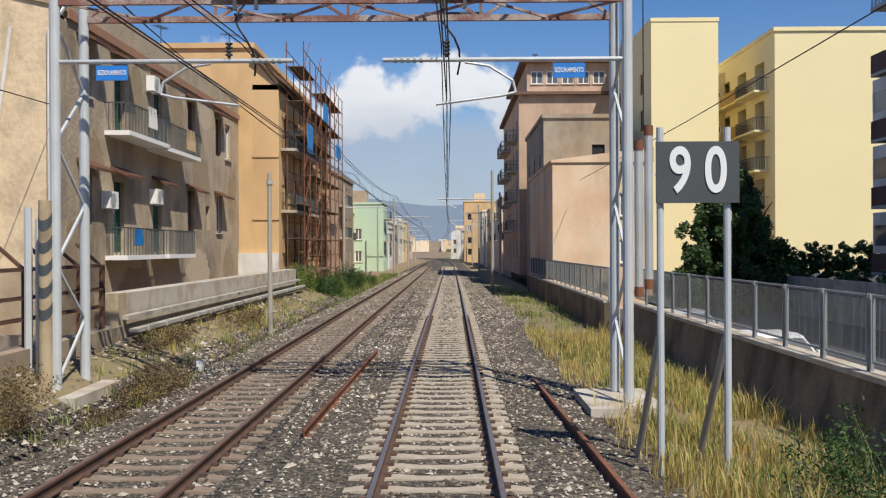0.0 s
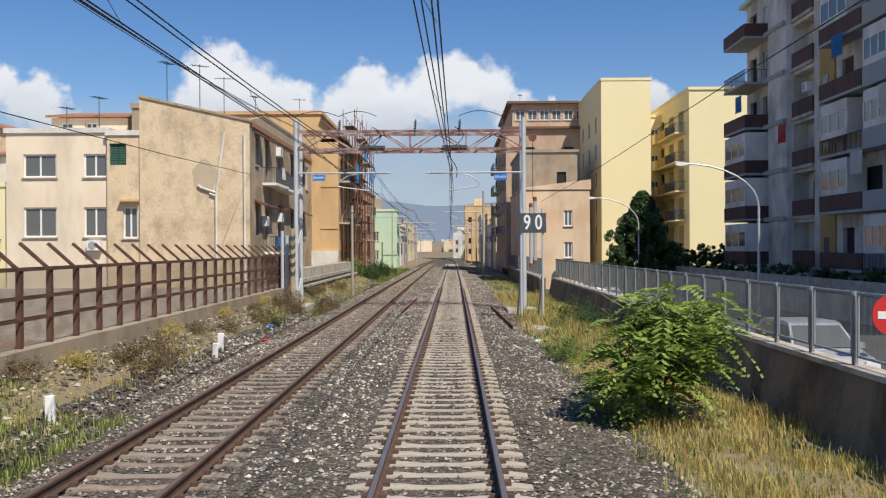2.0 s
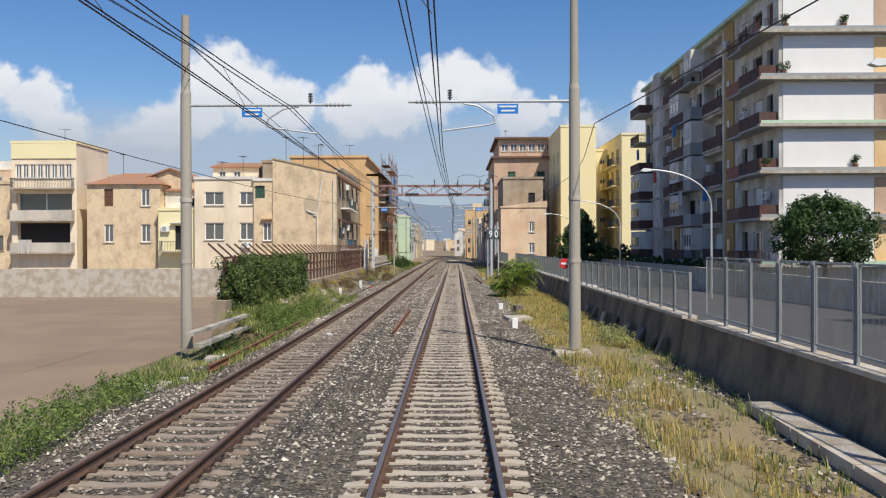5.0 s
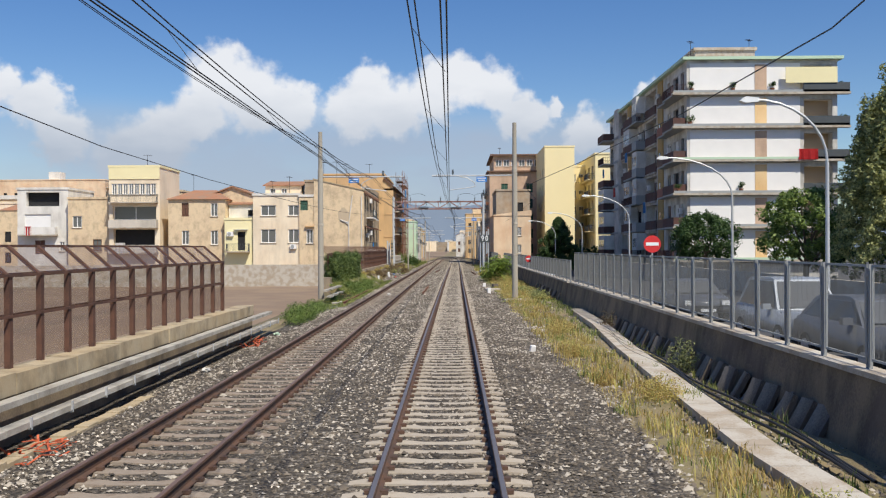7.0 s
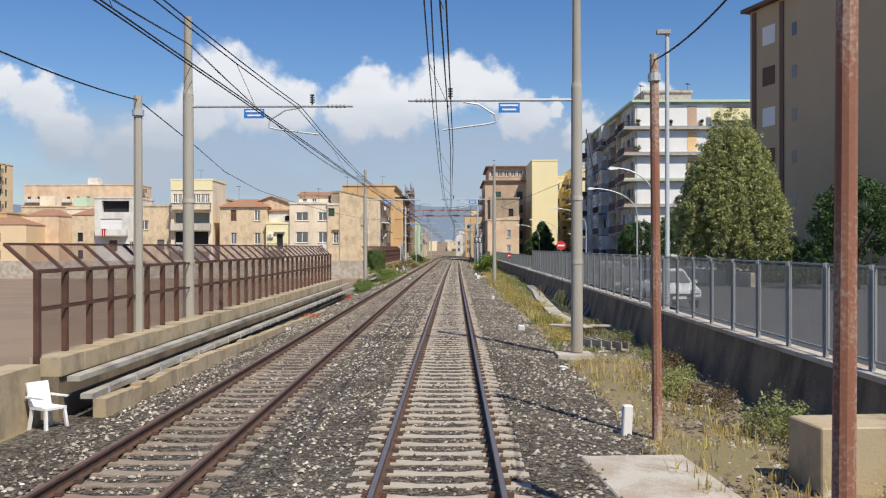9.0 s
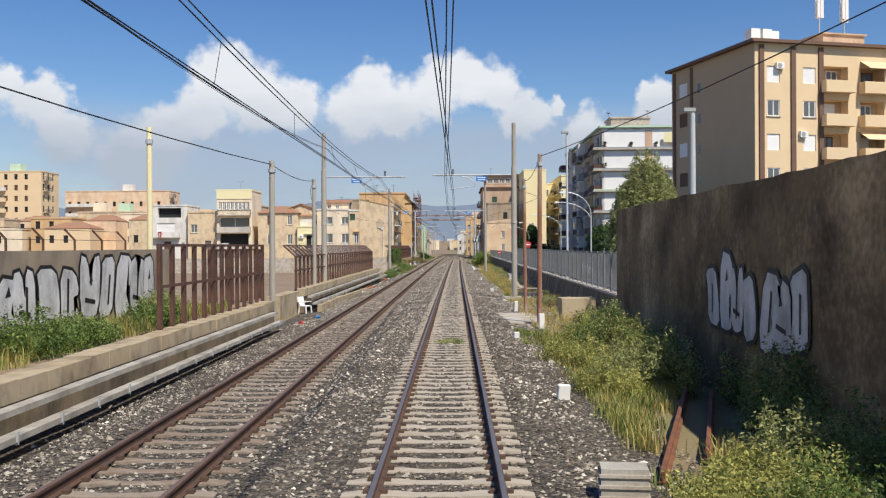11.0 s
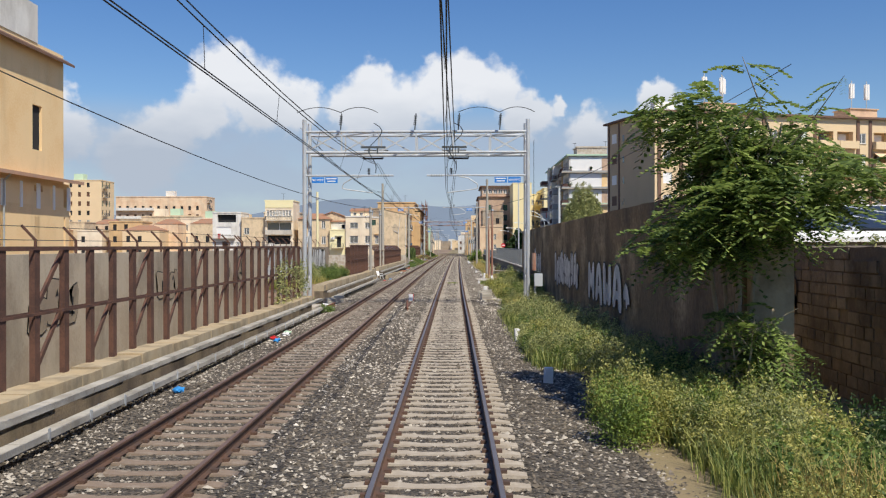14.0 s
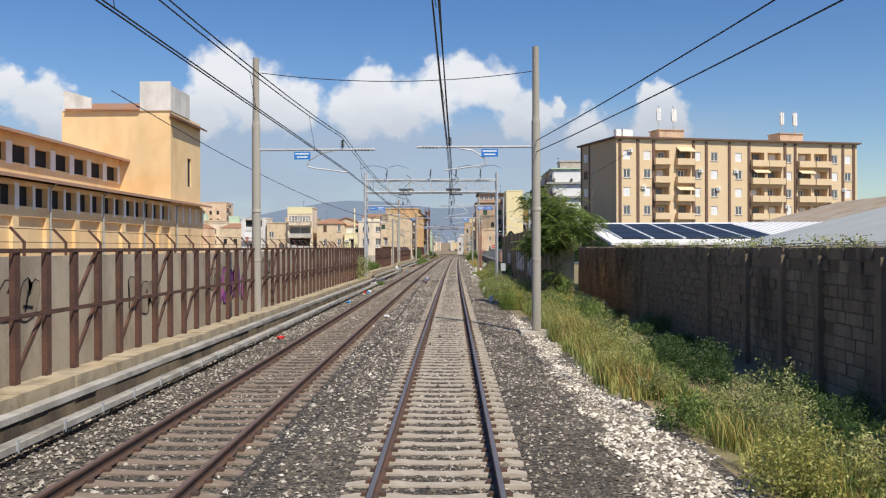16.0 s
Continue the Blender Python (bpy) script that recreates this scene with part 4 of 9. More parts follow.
def gantry(name, label, y, xl, xr, material, z_low, z_high, deep, dress):
    """Portal: paired lattice legs, box lattice beam over both tracks, cantilever arms under it."""
    root = thing(name, (0, y, -0.3), label, "gantry")
    for xx, s in ((xl, -1), (xr, 1)):
        for dy in (-deep / 2, deep / 2):
            bm = B()
            tube(bm, (xx, dy, 0.15), (xx, dy, z_high + 0.9), 0.1, 12)
            part("leg", bm, material, root)
        z, flip = 0.5, 1
        while z < z_high - 0.5:
            bm = B()
            bar(bm, (xx, -flip * deep / 2, z), (xx, flip * deep / 2, z + 1.15), 0.05)
            part("lacing_bar", bm, material, root)
            z += 1.15
            flip = -flip
        bm = B()
        box(bm, xx - 0.8, -deep / 2 - 0.6, -0.25, xx + 0.6, deep / 2 + 0.4, 0.36 if (dress == "old" and s < 0) else 0.14)
        part("pad", bm, M["pale"], root)
    n = 6 if dress == "new" else 8
    w = (xr - xl) / n
    thick = 1.4 if dress == "new" else 1.0

    def member(kind, p, q, r):
        mb = B()
        bar(mb, p, q, r)
        part(kind, mb, material if dress == "new" else M["rustbeam"], root)

    for dy in (-deep / 2, deep / 2):
        for zz in (z_low + 0.3, z_high + 0.3):
            bm = B()
            if dress == "new":
                tube(bm, (xl, dy, zz), (xr, dy, zz), 0.07, 10)
            else:
                bar(bm, (xl, dy, zz), (xr, dy, zz), 0.09, 0.12)
            part("chord", bm, material if dress == "new" else M["rustbeam"], root)
        for k in range(n):
            p, q = xl + k * w, xl + (k + 1) * w
            up = dy < 0 if dress == "new" else k % 2 == 0
            member("diagonal", (p, dy, (z_low if up else z_high) + 0.3), (q, dy, (z_high if up else z_low) + 0.3), 0.055 * thick)
            if dress == "new" or up:
                member("strut", (p, dy, z_low + 0.3), (p, dy, z_high + 0.3), 0.05 * thick * 1.1)
    for zz in (z_low, z_high):
        for k in range(n):
            up = k % 2 == 0
            member("cross_brace", (xl + k * w, -deep / 2 if up else deep / 2, zz + 0.3), (xl + (k + 1) * w, deep / 2 if up else -deep / 2, zz + 0.3), 0.045 * thick)
    for xx, s in ((xl, -1), (xr, 1)):
        anchor = new("arm_bracket", None)
        anchor.parent = root
        anchor.location = (xx, -deep / 2, 0)
        cantilever(anchor, s, 6.52 if dress == "new" else 6.62, abs(xx - (track_x(y) if s > 0 else side_x(y))), boards=2 if dress == "new" else 1, near=0.66 if dress == "new" else 1.1)
    if dress == "new":
        for xc in (side_x(y) - 0.05, track_x(y) + 0.45):
            zz = z_low + 0.16
            bm = B()
            bar(bm, (xc - 0.5, deep / 2 + 0.1, zz), (xc + 0.5, deep / 2 + 0.1, zz), 0.06, 0.09)
            for e in (-0.5, 0.5):
                bar(bm, (xc + e, deep / 2 + 0.1, zz), (xc + e, deep / 2 + 0.1, zz + 0.16), 0.05)
            part("yoke", bm, M["wire"], root)
    return root


M["rustbeam"] = mat("reddish_rusted_beam", (0.24, 0.11, 0.085), 0.8, 0.3, 2.0, 30.0, 0.2, tint=(0.36, 0.3, 0.28), stain=0.2)
gantry("catenary_gantry_old", "old catenary portal with rust-red lattice beam on grey legs", 18.2, -7.25, 3.55, M["greypaint"], 7.45, 8.3, 1.4, "old")
gantry("catenary_gantry_new", "galvanised lattice catenary portal across both tracks", -149.1, -7.0, 3.88, M["galv"], 7.35, 8.35, 1.6, "new")


def wire(name, label, pts, r=0.012):
    cu = bpy.data.curves.new(name, "CURVE")
    cu.dimensions, cu.bevel_depth, cu.bevel_resolution = "3D", r, 1
    sp = cu.splines.new("POLY")
    sp.points.add(len(pts) - 1)
    for p, q in zip(sp.points, pts):
        p.co = (*q, 1)
    cu.materials.append(M["wire"])
    return tagged(new(name, cu), label, "cable")


def sag(a, b, drop, n=14):
    a, b = Vector(a), Vector(b)
    return [a.lerp(b, k / n) - Vector((0, 0, drop * 4 * (k / n) * (1 - k / n))) for k in range(n + 1)]


SUPPORTS = (-300.0, -246.0, -192.9, -149.5, -95.0, -40.0, 18.2, 72.0, 126.0, 180.0, 236.0, 292.0, 350.0)
def messenger_off(y):
    return float(np.interp(y, (-246, -192.9, -149.5, -95, -40, 18.2, 72), (-0.1, -0.05, 0.25, -0.4, -0.65, 0.0, -0.2)))


for cx in (track_x, side_x):
    off = 0.14
    for a, b in zip(SUPPORTS, SUPPORTS[1:]):
        xa, xb = cx(a) + off, cx(b) - off
        za, zb = track_z(a), track_z(b)
        for dx in (-0.035, 0.035):
            wire("contact_wire", "dark overhead contact wire above the track", [(xa + dx, a, 5.55 + za), (xb + dx, b, 5.55 + zb)], 0.011)
        top = sag((cx(a) + messenger_off(a), a, 6.78 + za), (cx(b) + messenger_off(b), b, 6.78 + zb), 0.62)
        for dx in (0.0, 0.1):
            wire("messenger_wire", "dark sagging messenger wire of the overhead line", [(p.x + dx, p.y, p.z + 0.3 * dx) for p in top], 0.012)
        for k in range(2, 13, 2):
            p = top[k]
            f = k / 14
            wire("dropper_wire", "thin dropper between messenger and contact wire", [tuple(p), (xa + (xb - xa) * f, p.y, 5.56 + za + (zb - za) * f)], 0.006)
        off = -off
for a, b in zip(SUPPORTS[3:], SUPPORTS[4:]):
    wire("feeder_wire", "black feeder cable between the masts", sag((side_x(a) - 3.5, a, 8.6 + track_z(a)), (side_x(b) - 3.5, b, 8.6 + track_z(b)), 0.8), 0.012)
    wire("feeder_wire", "black feeder cable between the masts", sag((side_x(a) - 3.35, a, 8.5 + track_z(a)), (side_x(b) - 3.35, b, 8.5 + track_z(b)), 0.85), 0.009)
wire("return_wire", "black cable slung beside the street", [(7.9, 55, 6.7), (7.85, 30, 6.8), (7.8, 14, 7.0), (7.7, 0, 7.2), (7.0, -15, 6.9), (5.6, -28, 6.5), (4.2, -40, 6.3)], 0.014)
wire("return_wire", "black cable from mast to mast beside the street", [(4.2, -40, 6.3), (5.8, -52, 6.6), (7.2, -65, 6.9), (6.6, -78, 6.5), (3.9, -95, 6.1)], 0.014)
wire("return_wire", "black cable from a pole to the street", sag((3.5, -113.5, 6.25), (13.0, -160.0, 9.6), 0.8), 0.014)
wire("return_wire", "slack black cable between two rusty poles", sag((3.5, -113.5, 6.2), (3.4, -106.3, 5.8), 0.25), 0.014)

# ---- buildings ----
M["pinkcloth"] = mat("faded_salmon_panel", (0.3, 0.13, 0.09), 0.9, 0.2, 1.0, 12.0, 0.2)
M["bareblock"] = mat("bare_tuff_patch", (0.4, 0.3, 0.185), 0.95, 0.5, 1.5, 9.0, 1.0, tint=(0.26, 0.2, 0.13), stain=0.3, lift=0.05)
M["patch"] = mat("older_render", (0.58, 0.47, 0.33), 0.95, 0.3, 1.2, 8.0, 0.6, tint=(0.46, 0.37, 0.27), stain=0.3)


class House:
    """A building in its own axes: x along the front (which faces -y), y deep; openings are recessed through the outer leaf."""

    def __init__(self, name, label, x, y, z, w, d, h, wall, turn=0.0, category="building"):
        self.root = thing(name, (x, y, z), label, category, turn=turn)
        self.w, self.d, self.h, self.wall = w, d, h, wall
        self.cells = {"S": [], "W": [], "E": []}
        self.face_mat = {}

    def put(self, face, u, z, dd):
        return {"S": (u, dd, z), "W": (dd, u, z), "E": (self.w - dd, u, z)}[face]

    def hole(self, face, u, z, w, h, style="win", depth=0.16):
        self.cells[face].append((u, z, w, h, style, depth))

    def grid(self, face, us, zs, w, h, style="win", depth=0.16):
        for z in zs:
            for u in us:
                self.hole(face, u - w / 2, z, w, h, style, depth)

    def build(self, top=None, roof=None, roof_mat=None, over=0.3, rise=1.5):
        bm = B()
        for face, size in (("S", self.w), ("W", self.d), ("E", self.d)):
            cells = self.cells[face]
            us = sorted({0.0, size} | {c[0] for c in cells} | {c[0] + c[2] for c in cells})
            zs = sorted({0.0, self.h} | {c[1] for c in cells} | {c[1] + c[3] for c in cells})
            us = [u for k, u in enumerate(us) if k == 0 or u - us[k - 1] > 1e-5]
            zs = [u for k, u in enumerate(zs) if k == 0 or u - zs[k - 1] > 1e-5]
            def quad(a, b, c, d):
                f = bm.faces.new([bm.verts.new(self.put(face, *p)) for p in (a, b, c, d)])
                f.material_index = list(self.face_mat).index(face) + 1 if face in self.face_mat else 0
            # rows of wall, with the openings left out
            for z0, z1 in zip(zs, zs[1:]):
                zm, start = (z0 + z1) / 2, None
                for u0, u1 in zip(us, us[1:]):
                    um = (u0 + u1) / 2
                    inside = any(c[0] < um < c[0] + c[2] and c[1] < zm < c[1] + c[3] for c in cells)
                    if not inside and start is None:
                        start = u0
                    if inside and start is not None:
                        quad((start, z0, 0), (u0, z0, 0), (u0, z1, 0), (start, z1, 0))
                        start = None
                if start is not None:
                    quad((start, z0, 0), (us[-1], z0, 0), (us[-1], z1, 0), (start, z1, 0))
            for u, z, w, h, style, dp in cells:
                quad((u, z, 0), (u + w, z, 0), (u + w, z, dp), (u, z, dp))
                quad((u, z + h, dp), (u + w, z + h, dp), (u + w, z + h, 0), (u, z + h, 0))
                quad((u, z, 0), (u, z, dp), (u, z + h, dp), (u, z + h, 0))
                quad((u + w, z, dp), (u + w, z, 0), (u + w, z + h, 0), (u + w, z + h, dp))
                self.fill(face, u, z, w, h, style, dp)
        w, d, h = self.w, self.d, self.h
        for q in (((0, d, 0), (w, d, 0), (w, d, h), (0, d, h)), ((0, 0, h), (w, 0, h), (w, d, h), (0, d, h))):
            bm.faces.new([bm.verts.new(p) for p in q])
        me_ob = part("wall", bm, self.wall, self.root)
        for ma in self.face_mat.values():
            me_ob.data.materials.append(ma)
        if roof == "gable":
            bm = B()
            prism(bm, ((-over, h - 0.1), (w / 2, h + rise), (w + over, h - 0.1), (w + over, h + 0.06), (w / 2, h + rise + 0.18), (-over, h + 0.06)), "y", -over, d + over)
            part("roof", bm, roof_mat or M["tile"], self.root)
            bm = B()
            prism(bm, ((0, h - 0.1), (w, h - 0.1), (w / 2, h + rise)), "y", 0.01, d - 0.01)
            part("gable", bm, self.wall, self.root)
        elif roof == "shed":
            bm = B()
            prism(bm, ((-over, h), (d + over, h + rise), (d + over, h + rise + 0.15), (-over, h + 0.15)), "x", -over, w + over)
            part("roof", bm, roof_mat or M["tile"], self.root)
            bm = B()
            prism(bm, ((0.01, h - 0.05), (d - 0.01, h - 0.05), (d - 0.01, h + rise)), "x", 0.01, w - 0.01)
            part("gable", bm, self.wall, self.root)
        elif roof == "hip":
            bm = B()
            v = [bm.verts.new(p) for p in ((-over, -over, h), (w + over, -over, h), (w + over, d + over, h), (-over, d + over, h), (w * 0.3, d / 2, h + rise), (w * 0.7, d / 2, h + rise))]
            for q in ((0, 1, 5, 4), (1, 2, 5), (2, 3, 4, 5), (3, 0, 4), (3, 2, 1, 0)):
                bm.faces.new([v[i] for i in q])
            part("roof", bm, roof_mat or M["tile"], self.root)
        elif roof != "none":
            bm = B()
            for q in ((-over, -over, w + over, 0.0), (-over, d, w + over, d + over), (-over, 0.0, 0.0, d), (w, 0.0, w + over, d)):
                box(bm, q[0], q[1], h - 0.12, q[2], q[3], h + 0.18)
            part("cornice", bm, roof_mat or self.wall, self.root)
        return self

    def flat(self, face, bm, u0, z0, u1, z1, d0, d1):
        a, b = self.put(face, u0, z0, d0), self.put(face, u1, z1, d1)
        box(bm, min(a[0], b[0]), min(a[1], b[1]), min(a[2], b[2]), max(a[0], b[0]), max(a[1], b[1]), max(a[2], b[2]))

    def fill(self, face, u, z, w, h, style, dp, sill=True):
        if style in ("loggia", "deep_loggia"):
            bm = B()
            self.flat(face, bm, u, z, u + w, z + h, dp, dp + 0.03)
            part("back_wall", bm, M["blockwall"] if style == "loggia" else M["brown"], self.root)
            return
        if style == "panel":
            bm = B()
            self.flat(face, bm, u, z, u + w, z + h, dp, dp + 0.03)
            part("recessed_panel", bm, self.wall, self.root)
            return
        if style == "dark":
            # near-black sheet puts the shade inside rooms and loggias into the colour
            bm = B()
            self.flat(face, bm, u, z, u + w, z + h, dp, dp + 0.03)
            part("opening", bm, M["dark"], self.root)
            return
        if style in ("shut", "bshut", "roll"):
            ma = {"shut": M["shutter"], "bshut": M["brownshutter"], "roll": M["whitewash"]}[style]
            n = max(4, int(h / (0.14 if style != "roll" else 0.2)))
            deep = 0.035 if style != "roll" else 0.012
            leaves = ((u, u + w / 2 - 0.012), (u + w / 2 + 0.012, u + w)) if style != "roll" else ((u, u + w),)
            for a, b in leaves:
                bm = B()
                line = [(dp, z)]
                for k in range(n):
                    line += [(dp - 0.02 - deep, z + h * k / n + 0.004), (dp - 0.02, z + h * (k + 1) / n)]
                line.append((dp, z + h))
                ends = [[bm.verts.new(self.put(face, q, zz, d)) for d, zz in line] for q in (a, b)]
                m = len(line)
                for k in range(m):
                    bm.faces.new((ends[0][k], ends[0][(k + 1) % m], ends[1][(k + 1) % m], ends[1][k]))
                bm.faces.new(ends[0]); bm.faces.new(ends[1][::-1])
                part("shutter", bm, ma, self.root)
            return
        bm = B()
        t = 0.1
        for a, b, c, d in ((u, z, u + t, z + h), (u + w - t, z, u + w, z + h), (u + t, z, u + w - t, z + t), (u + t, z + h - t, u + w - t, z + h), (u + w / 2 - t / 2, z + t, u + w / 2 + t / 2, z + h - t)):
            self.flat(face, bm, a, b, c, d, dp - 0.06, dp)
        ob = part("window", bm, M["whitewash"] if style != "bwin" else M["brownshutter"], self.root)
        bm = B()
        self.flat(face, bm, u + t, z + t, u + w - t, z + h - t, dp - 0.025, dp - 0.015)
        part("pane", bm, M["pane"], ob)
        if not sill:
            return
        bm = B()
        self.flat(face, bm, u - 0.08, z - 0.07, u + w + 0.08, z - 0.002, -0.1, -0.003)
        part("sill", bm, M["pale"], ob)

    def balcony(self, face, u0, u1, z, out=1.1, style="bars", slab=None, mat_rail=None, height=1.0):
        bm = B()
        self.flat(face, bm, u0, z - 0.16, u1, z, -out, -0.004)
        sl = part("balcony", bm, slab or M["pale"], self.root)
        bm = B()
        if style == "bars":
            n = max(3, int((u1 - u0) / 0.16))
            for k in range(n + 1):
                u = u0 + 0.03 + (u1 - u0 - 0.06) * k / n
                self.flat(face, bm, u - 0.012, z, u + 0.012, z + height, -out + 0.02, -out + 0.045)
            for u in (u0 + 0.03, u1 - 0.03):
                for k in range(1, 6):
                    self.flat(face, bm, u - 0.012, z, u + 0.012, z + height, -out * k / 6 - 0.012, -out * k / 6 + 0.012)
                self.flat(face, bm, u - 0.02, z + height - 0.04, u + 0.02, z + height, -out + 0.02, -0.01)
            self.flat(face, bm, u0, z + height - 0.04, u1, z + height, -out + 0.01, -out + 0.055)
        else:
            self.flat(face, bm, u0, z, u1, z + height, -out, -out + 0.09)
            self.flat(face, bm, u0, z, u0 + 0.09, z + height, -out + 0.09, -0.01)
            self.flat(face, bm, u1 - 0.09, z, u1, z + height, -out + 0.09, -0.01)
        ra = part("railing", bm, mat_rail or M["signgrey"], sl)
        if style == "bars":
            tagged(ra, kind="stuff")

    def slab(self, name, face, u0, z0, u1, z1, d0, d1, material, label=""):
        bm = B()
        self.flat(face, bm, u0, z0, u1, z1, d0, d1)
        return part(name, bm, material, self.root, label)


# building with the peeling gable wall
def ac_unit(x, y, z, face):
    """White split air-conditioner outdoor unit on the wall, fan grille to the front."""
    turn = {"S": 0.0, "E": 90.0, "W": -90.0}[face]
    root = thing("air_conditioner", (x, y, z), "white air-conditioner outdoor unit fixed to the wall", "air conditioner", group="air conditioners", turn=turn)
    bm = B()
    box(bm, -0.42, -0.34, 0.0, 0.42, -0.02, 0.6)
    part("casing", bm, M["whitewash"], root)
    bm = B()
    tube(bm, (-0.1, -0.345, 0.3), (-0.1, -0.36, 0.3), 0.24, 16)
    part("fan_grille", bm, M["greyband"], root)
    bm = B()
    for u in (-0.32, 0.32):
        bar(bm, (u, -0.3, -0.03), (u, 0.0, -0.03), 0.04)
    part("bracket", bm, M["galv"], root)


def antenna(x, y, z, h=2.0, turn=0.0):
    root = thing("tv_antenna", (x, y, z), "thin metal television aerial on a roof mast", "antenna", group="roof aerials", turn=turn)
    bm = B()
    tube(bm, (0, 0, 0), (0, 0, h), 0.025, 6)
    part("mast", bm, M["wire"], root)
    bm = B()
    bar(bm, (-0.6, 0, h - 0.1), (0.6, 0, h - 0.1), 0.03)
    for k in range(7):
        bar(bm, (-0.55 + 0.18 * k, -0.3, h - 0.1), (-0.55 + 0.18 * k, 0.3, h - 0.1), 0.02)
    part("yagi", bm, M["wire"], root)


def laundry(x, y, z, w, hgt, face, material, word):
    bm = B()
    n = 8
    rows = []
    for k in range(n + 1):
        f = k / n
        o = 0.05 * math.sin(k * 2.1)
        rows.append([(f * w, o * 0.3, 0), (f * w, o, -hgt * 0.5), (f * w, o * 1.4, -hgt * (1 - 0.05 * (k % 2)))])
    rows = [[bm.verts.new(c) for c in rw] for rw in rows]
    for p, q in zip(rows, rows[1:]):
        for i in range(2):
            bm.faces.new((p[i], q[i], q[i + 1], p[i + 1]))
    bmesh.ops.solidify(bm, geom=bm.faces[:], thickness=0.012)
    ob = part("laundry", bm, material)
    ob.matrix_world = pose(x, y, z, 0, 0, {"S": 0.0, "W": -90.0, "E": 90.0}[face])
    tagged(ob, f"{word} laundry hung out on a line to dry", "laundry", "washing on balconies")


h = House("peeling_house", "old two-storey house with peeling ochre plaster gable", -18.5, 28.8, -0.9, 6.6, 24.4, 11.0, M["plaster"])
for u, z, w, hh, st in ((1.6, 8.8, 0.95, 1.75, "win"), (4.7, 7.95, 1.05, 2.5, "shut"), (9.2, 8.0, 1.1, 2.4, "shut"), (14.1, 8.6, 1.2, 2.0, "bshut"), (19.2, 8.5, 1.2, 2.0, "bshut"), (21.2, 8.5, 1.2, 1.9, "win"),
                        (1.7, 4.5, 0.85, 1.95, "shut"), (4.6, 3.55, 1.05, 2.6, "shut"), (9.0, 3.55, 1.15, 2.4, "shut"), (14.0, 4.5, 1.15, 1.9, "bshut"), (17.2, 4.6, 0.8, 1.2, "dark"), (19.3, 4.5, 1.15, 2.0, "win"),
                        (12.0, 0.9, 1.2, 0.8, "dark"), (20.2, 0.9, 1.1, 0.8, "dark")):
    h.hole("E", u, z, w, hh, st, 0.2)
h.face_mat = {"E": M["facade"]}
h.build(roof="none", over=0.05)
for u in (1.4, 4.4, 9.0, 13.9, 19.0):
    for z in (10.75, 6.55):
        bm = B()
        prism(bm, ((6.6, z), (7.25, z - 0.3), (7.25, z - 0.2), (6.6, z + 0.12)), "y", u - 0.15, u + 1.6)
        part("tile_canopy", bm, M["brownshutter"], h.root)
bm = B()
prism(bm, ((0.45, 10.95), (24.38, 10.95), (24.38, 12.35), (5.0, 12.25), (0.45, 11.4)), "x", 6.2, 6.59)
part("eaves_wall", bm, M["facade"], h.root)
rng = random.Random(31)
for u, z, ru, rz in ((2.6, 6.9, 1.1, 0.8), (7.0, 9.6, 0.9, 1.3), (12.4, 9.2, 1.2, 1.6), (16.3, 7.2, 1.6, 1.0), (22.6, 6.4, 1.0, 1.5), (7.2, 2.2, 2.2, 0.9), (15.8, 2.6, 2.0, 1.1), (21.8, 2.4, 1.2, 1.4), (17.2, 10.2, 1.3, 0.7), (0.8, 3.2, 0.6, 1.6)):
    bm = B()
    prism(bm, [(u + ru * math.cos(0.2094 * k) * rng.uniform(0.75, 1.1), z + rz * math.sin(0.2094 * k) * rng.uniform(0.75, 1.1)) for k in range(30)], "x", 6.58, 6.604 + 0.002 * rng.random())
    part("bare_patch", bm, M["patch"] if rng.random() < 0.6 else M["bareblock"], h.root, "patch where the render has fallen off")
bm = B()
prism(bm, ((0, 10.9), (6.6, 10.9), (6.6, 11.25), (0.0, 12.75)), "y", 0.003, 0.35)
part("gable_parapet", bm, M["plaster"], h.root)
bm = B()
prism(bm, ((-0.1, 12.75), (6.7, 11.22), (6.7, 11.34), (-0.1, 12.9)), "y", -0.08, 0.42)
part("coping", bm, M["cream"], h.root)
bm = B()
prism(bm, ((0.1, 11.0), (6.7, 11.0), (6.7, 11.3), (0.1, 12.3)), "y", 0.5, 24.3)
part("roof", bm, M["tile"], h.root)
for u0, u1, z, o in ((3.7, 8.4, 7.85, 0.9), (8.2, 13.0, 7.75, 0.9), (3.7, 8.0, 3.45, 0.8), (8.6, 12.4, 3.45, 0.8)):
    h.balcony("E", u0, u1, z, o, "bars", slab=M["whitewash"])
# drain pipes that fork over the bare gable
bm = B()
for a, b in (((5.1, -0.08, 10.6), (4.6, -0.08, 7.0)), ((4.6, -0.08, 7.0), (4.6, -0.08, 1.0)), ((4.6, -0.08, 7.0), (3.7, -0.08, 7.3)), ((3.7, -0.08, 7.3), (3.5, -0.08, 7.45)), ((4.6, -0.08, 6.8), (4.2, -0.08, 6.95)), ((6.3, -0.08, 10.5), (6.3, -0.08, 1.0))):
    tube(bm, a, b, 0.07, 8)
part("drain_pipe", bm, M["white"], h.root, "cracked white drain pipe")
bm = B()
prism(bm, [(3.9 + 0.75 * math.cos(k * 0.2094) * (1 + 0.1 * math.sin(k * 1.1) + 0.06 * math.sin(k * 2.9)), 7.95 + 1.0 * math.sin(k * 0.2094) * (1 + 0.1 * math.cos(k * 0.8) + 0.05 * math.sin(k * 3.7))) for k in range(30)], "y", -0.006, 0.02)
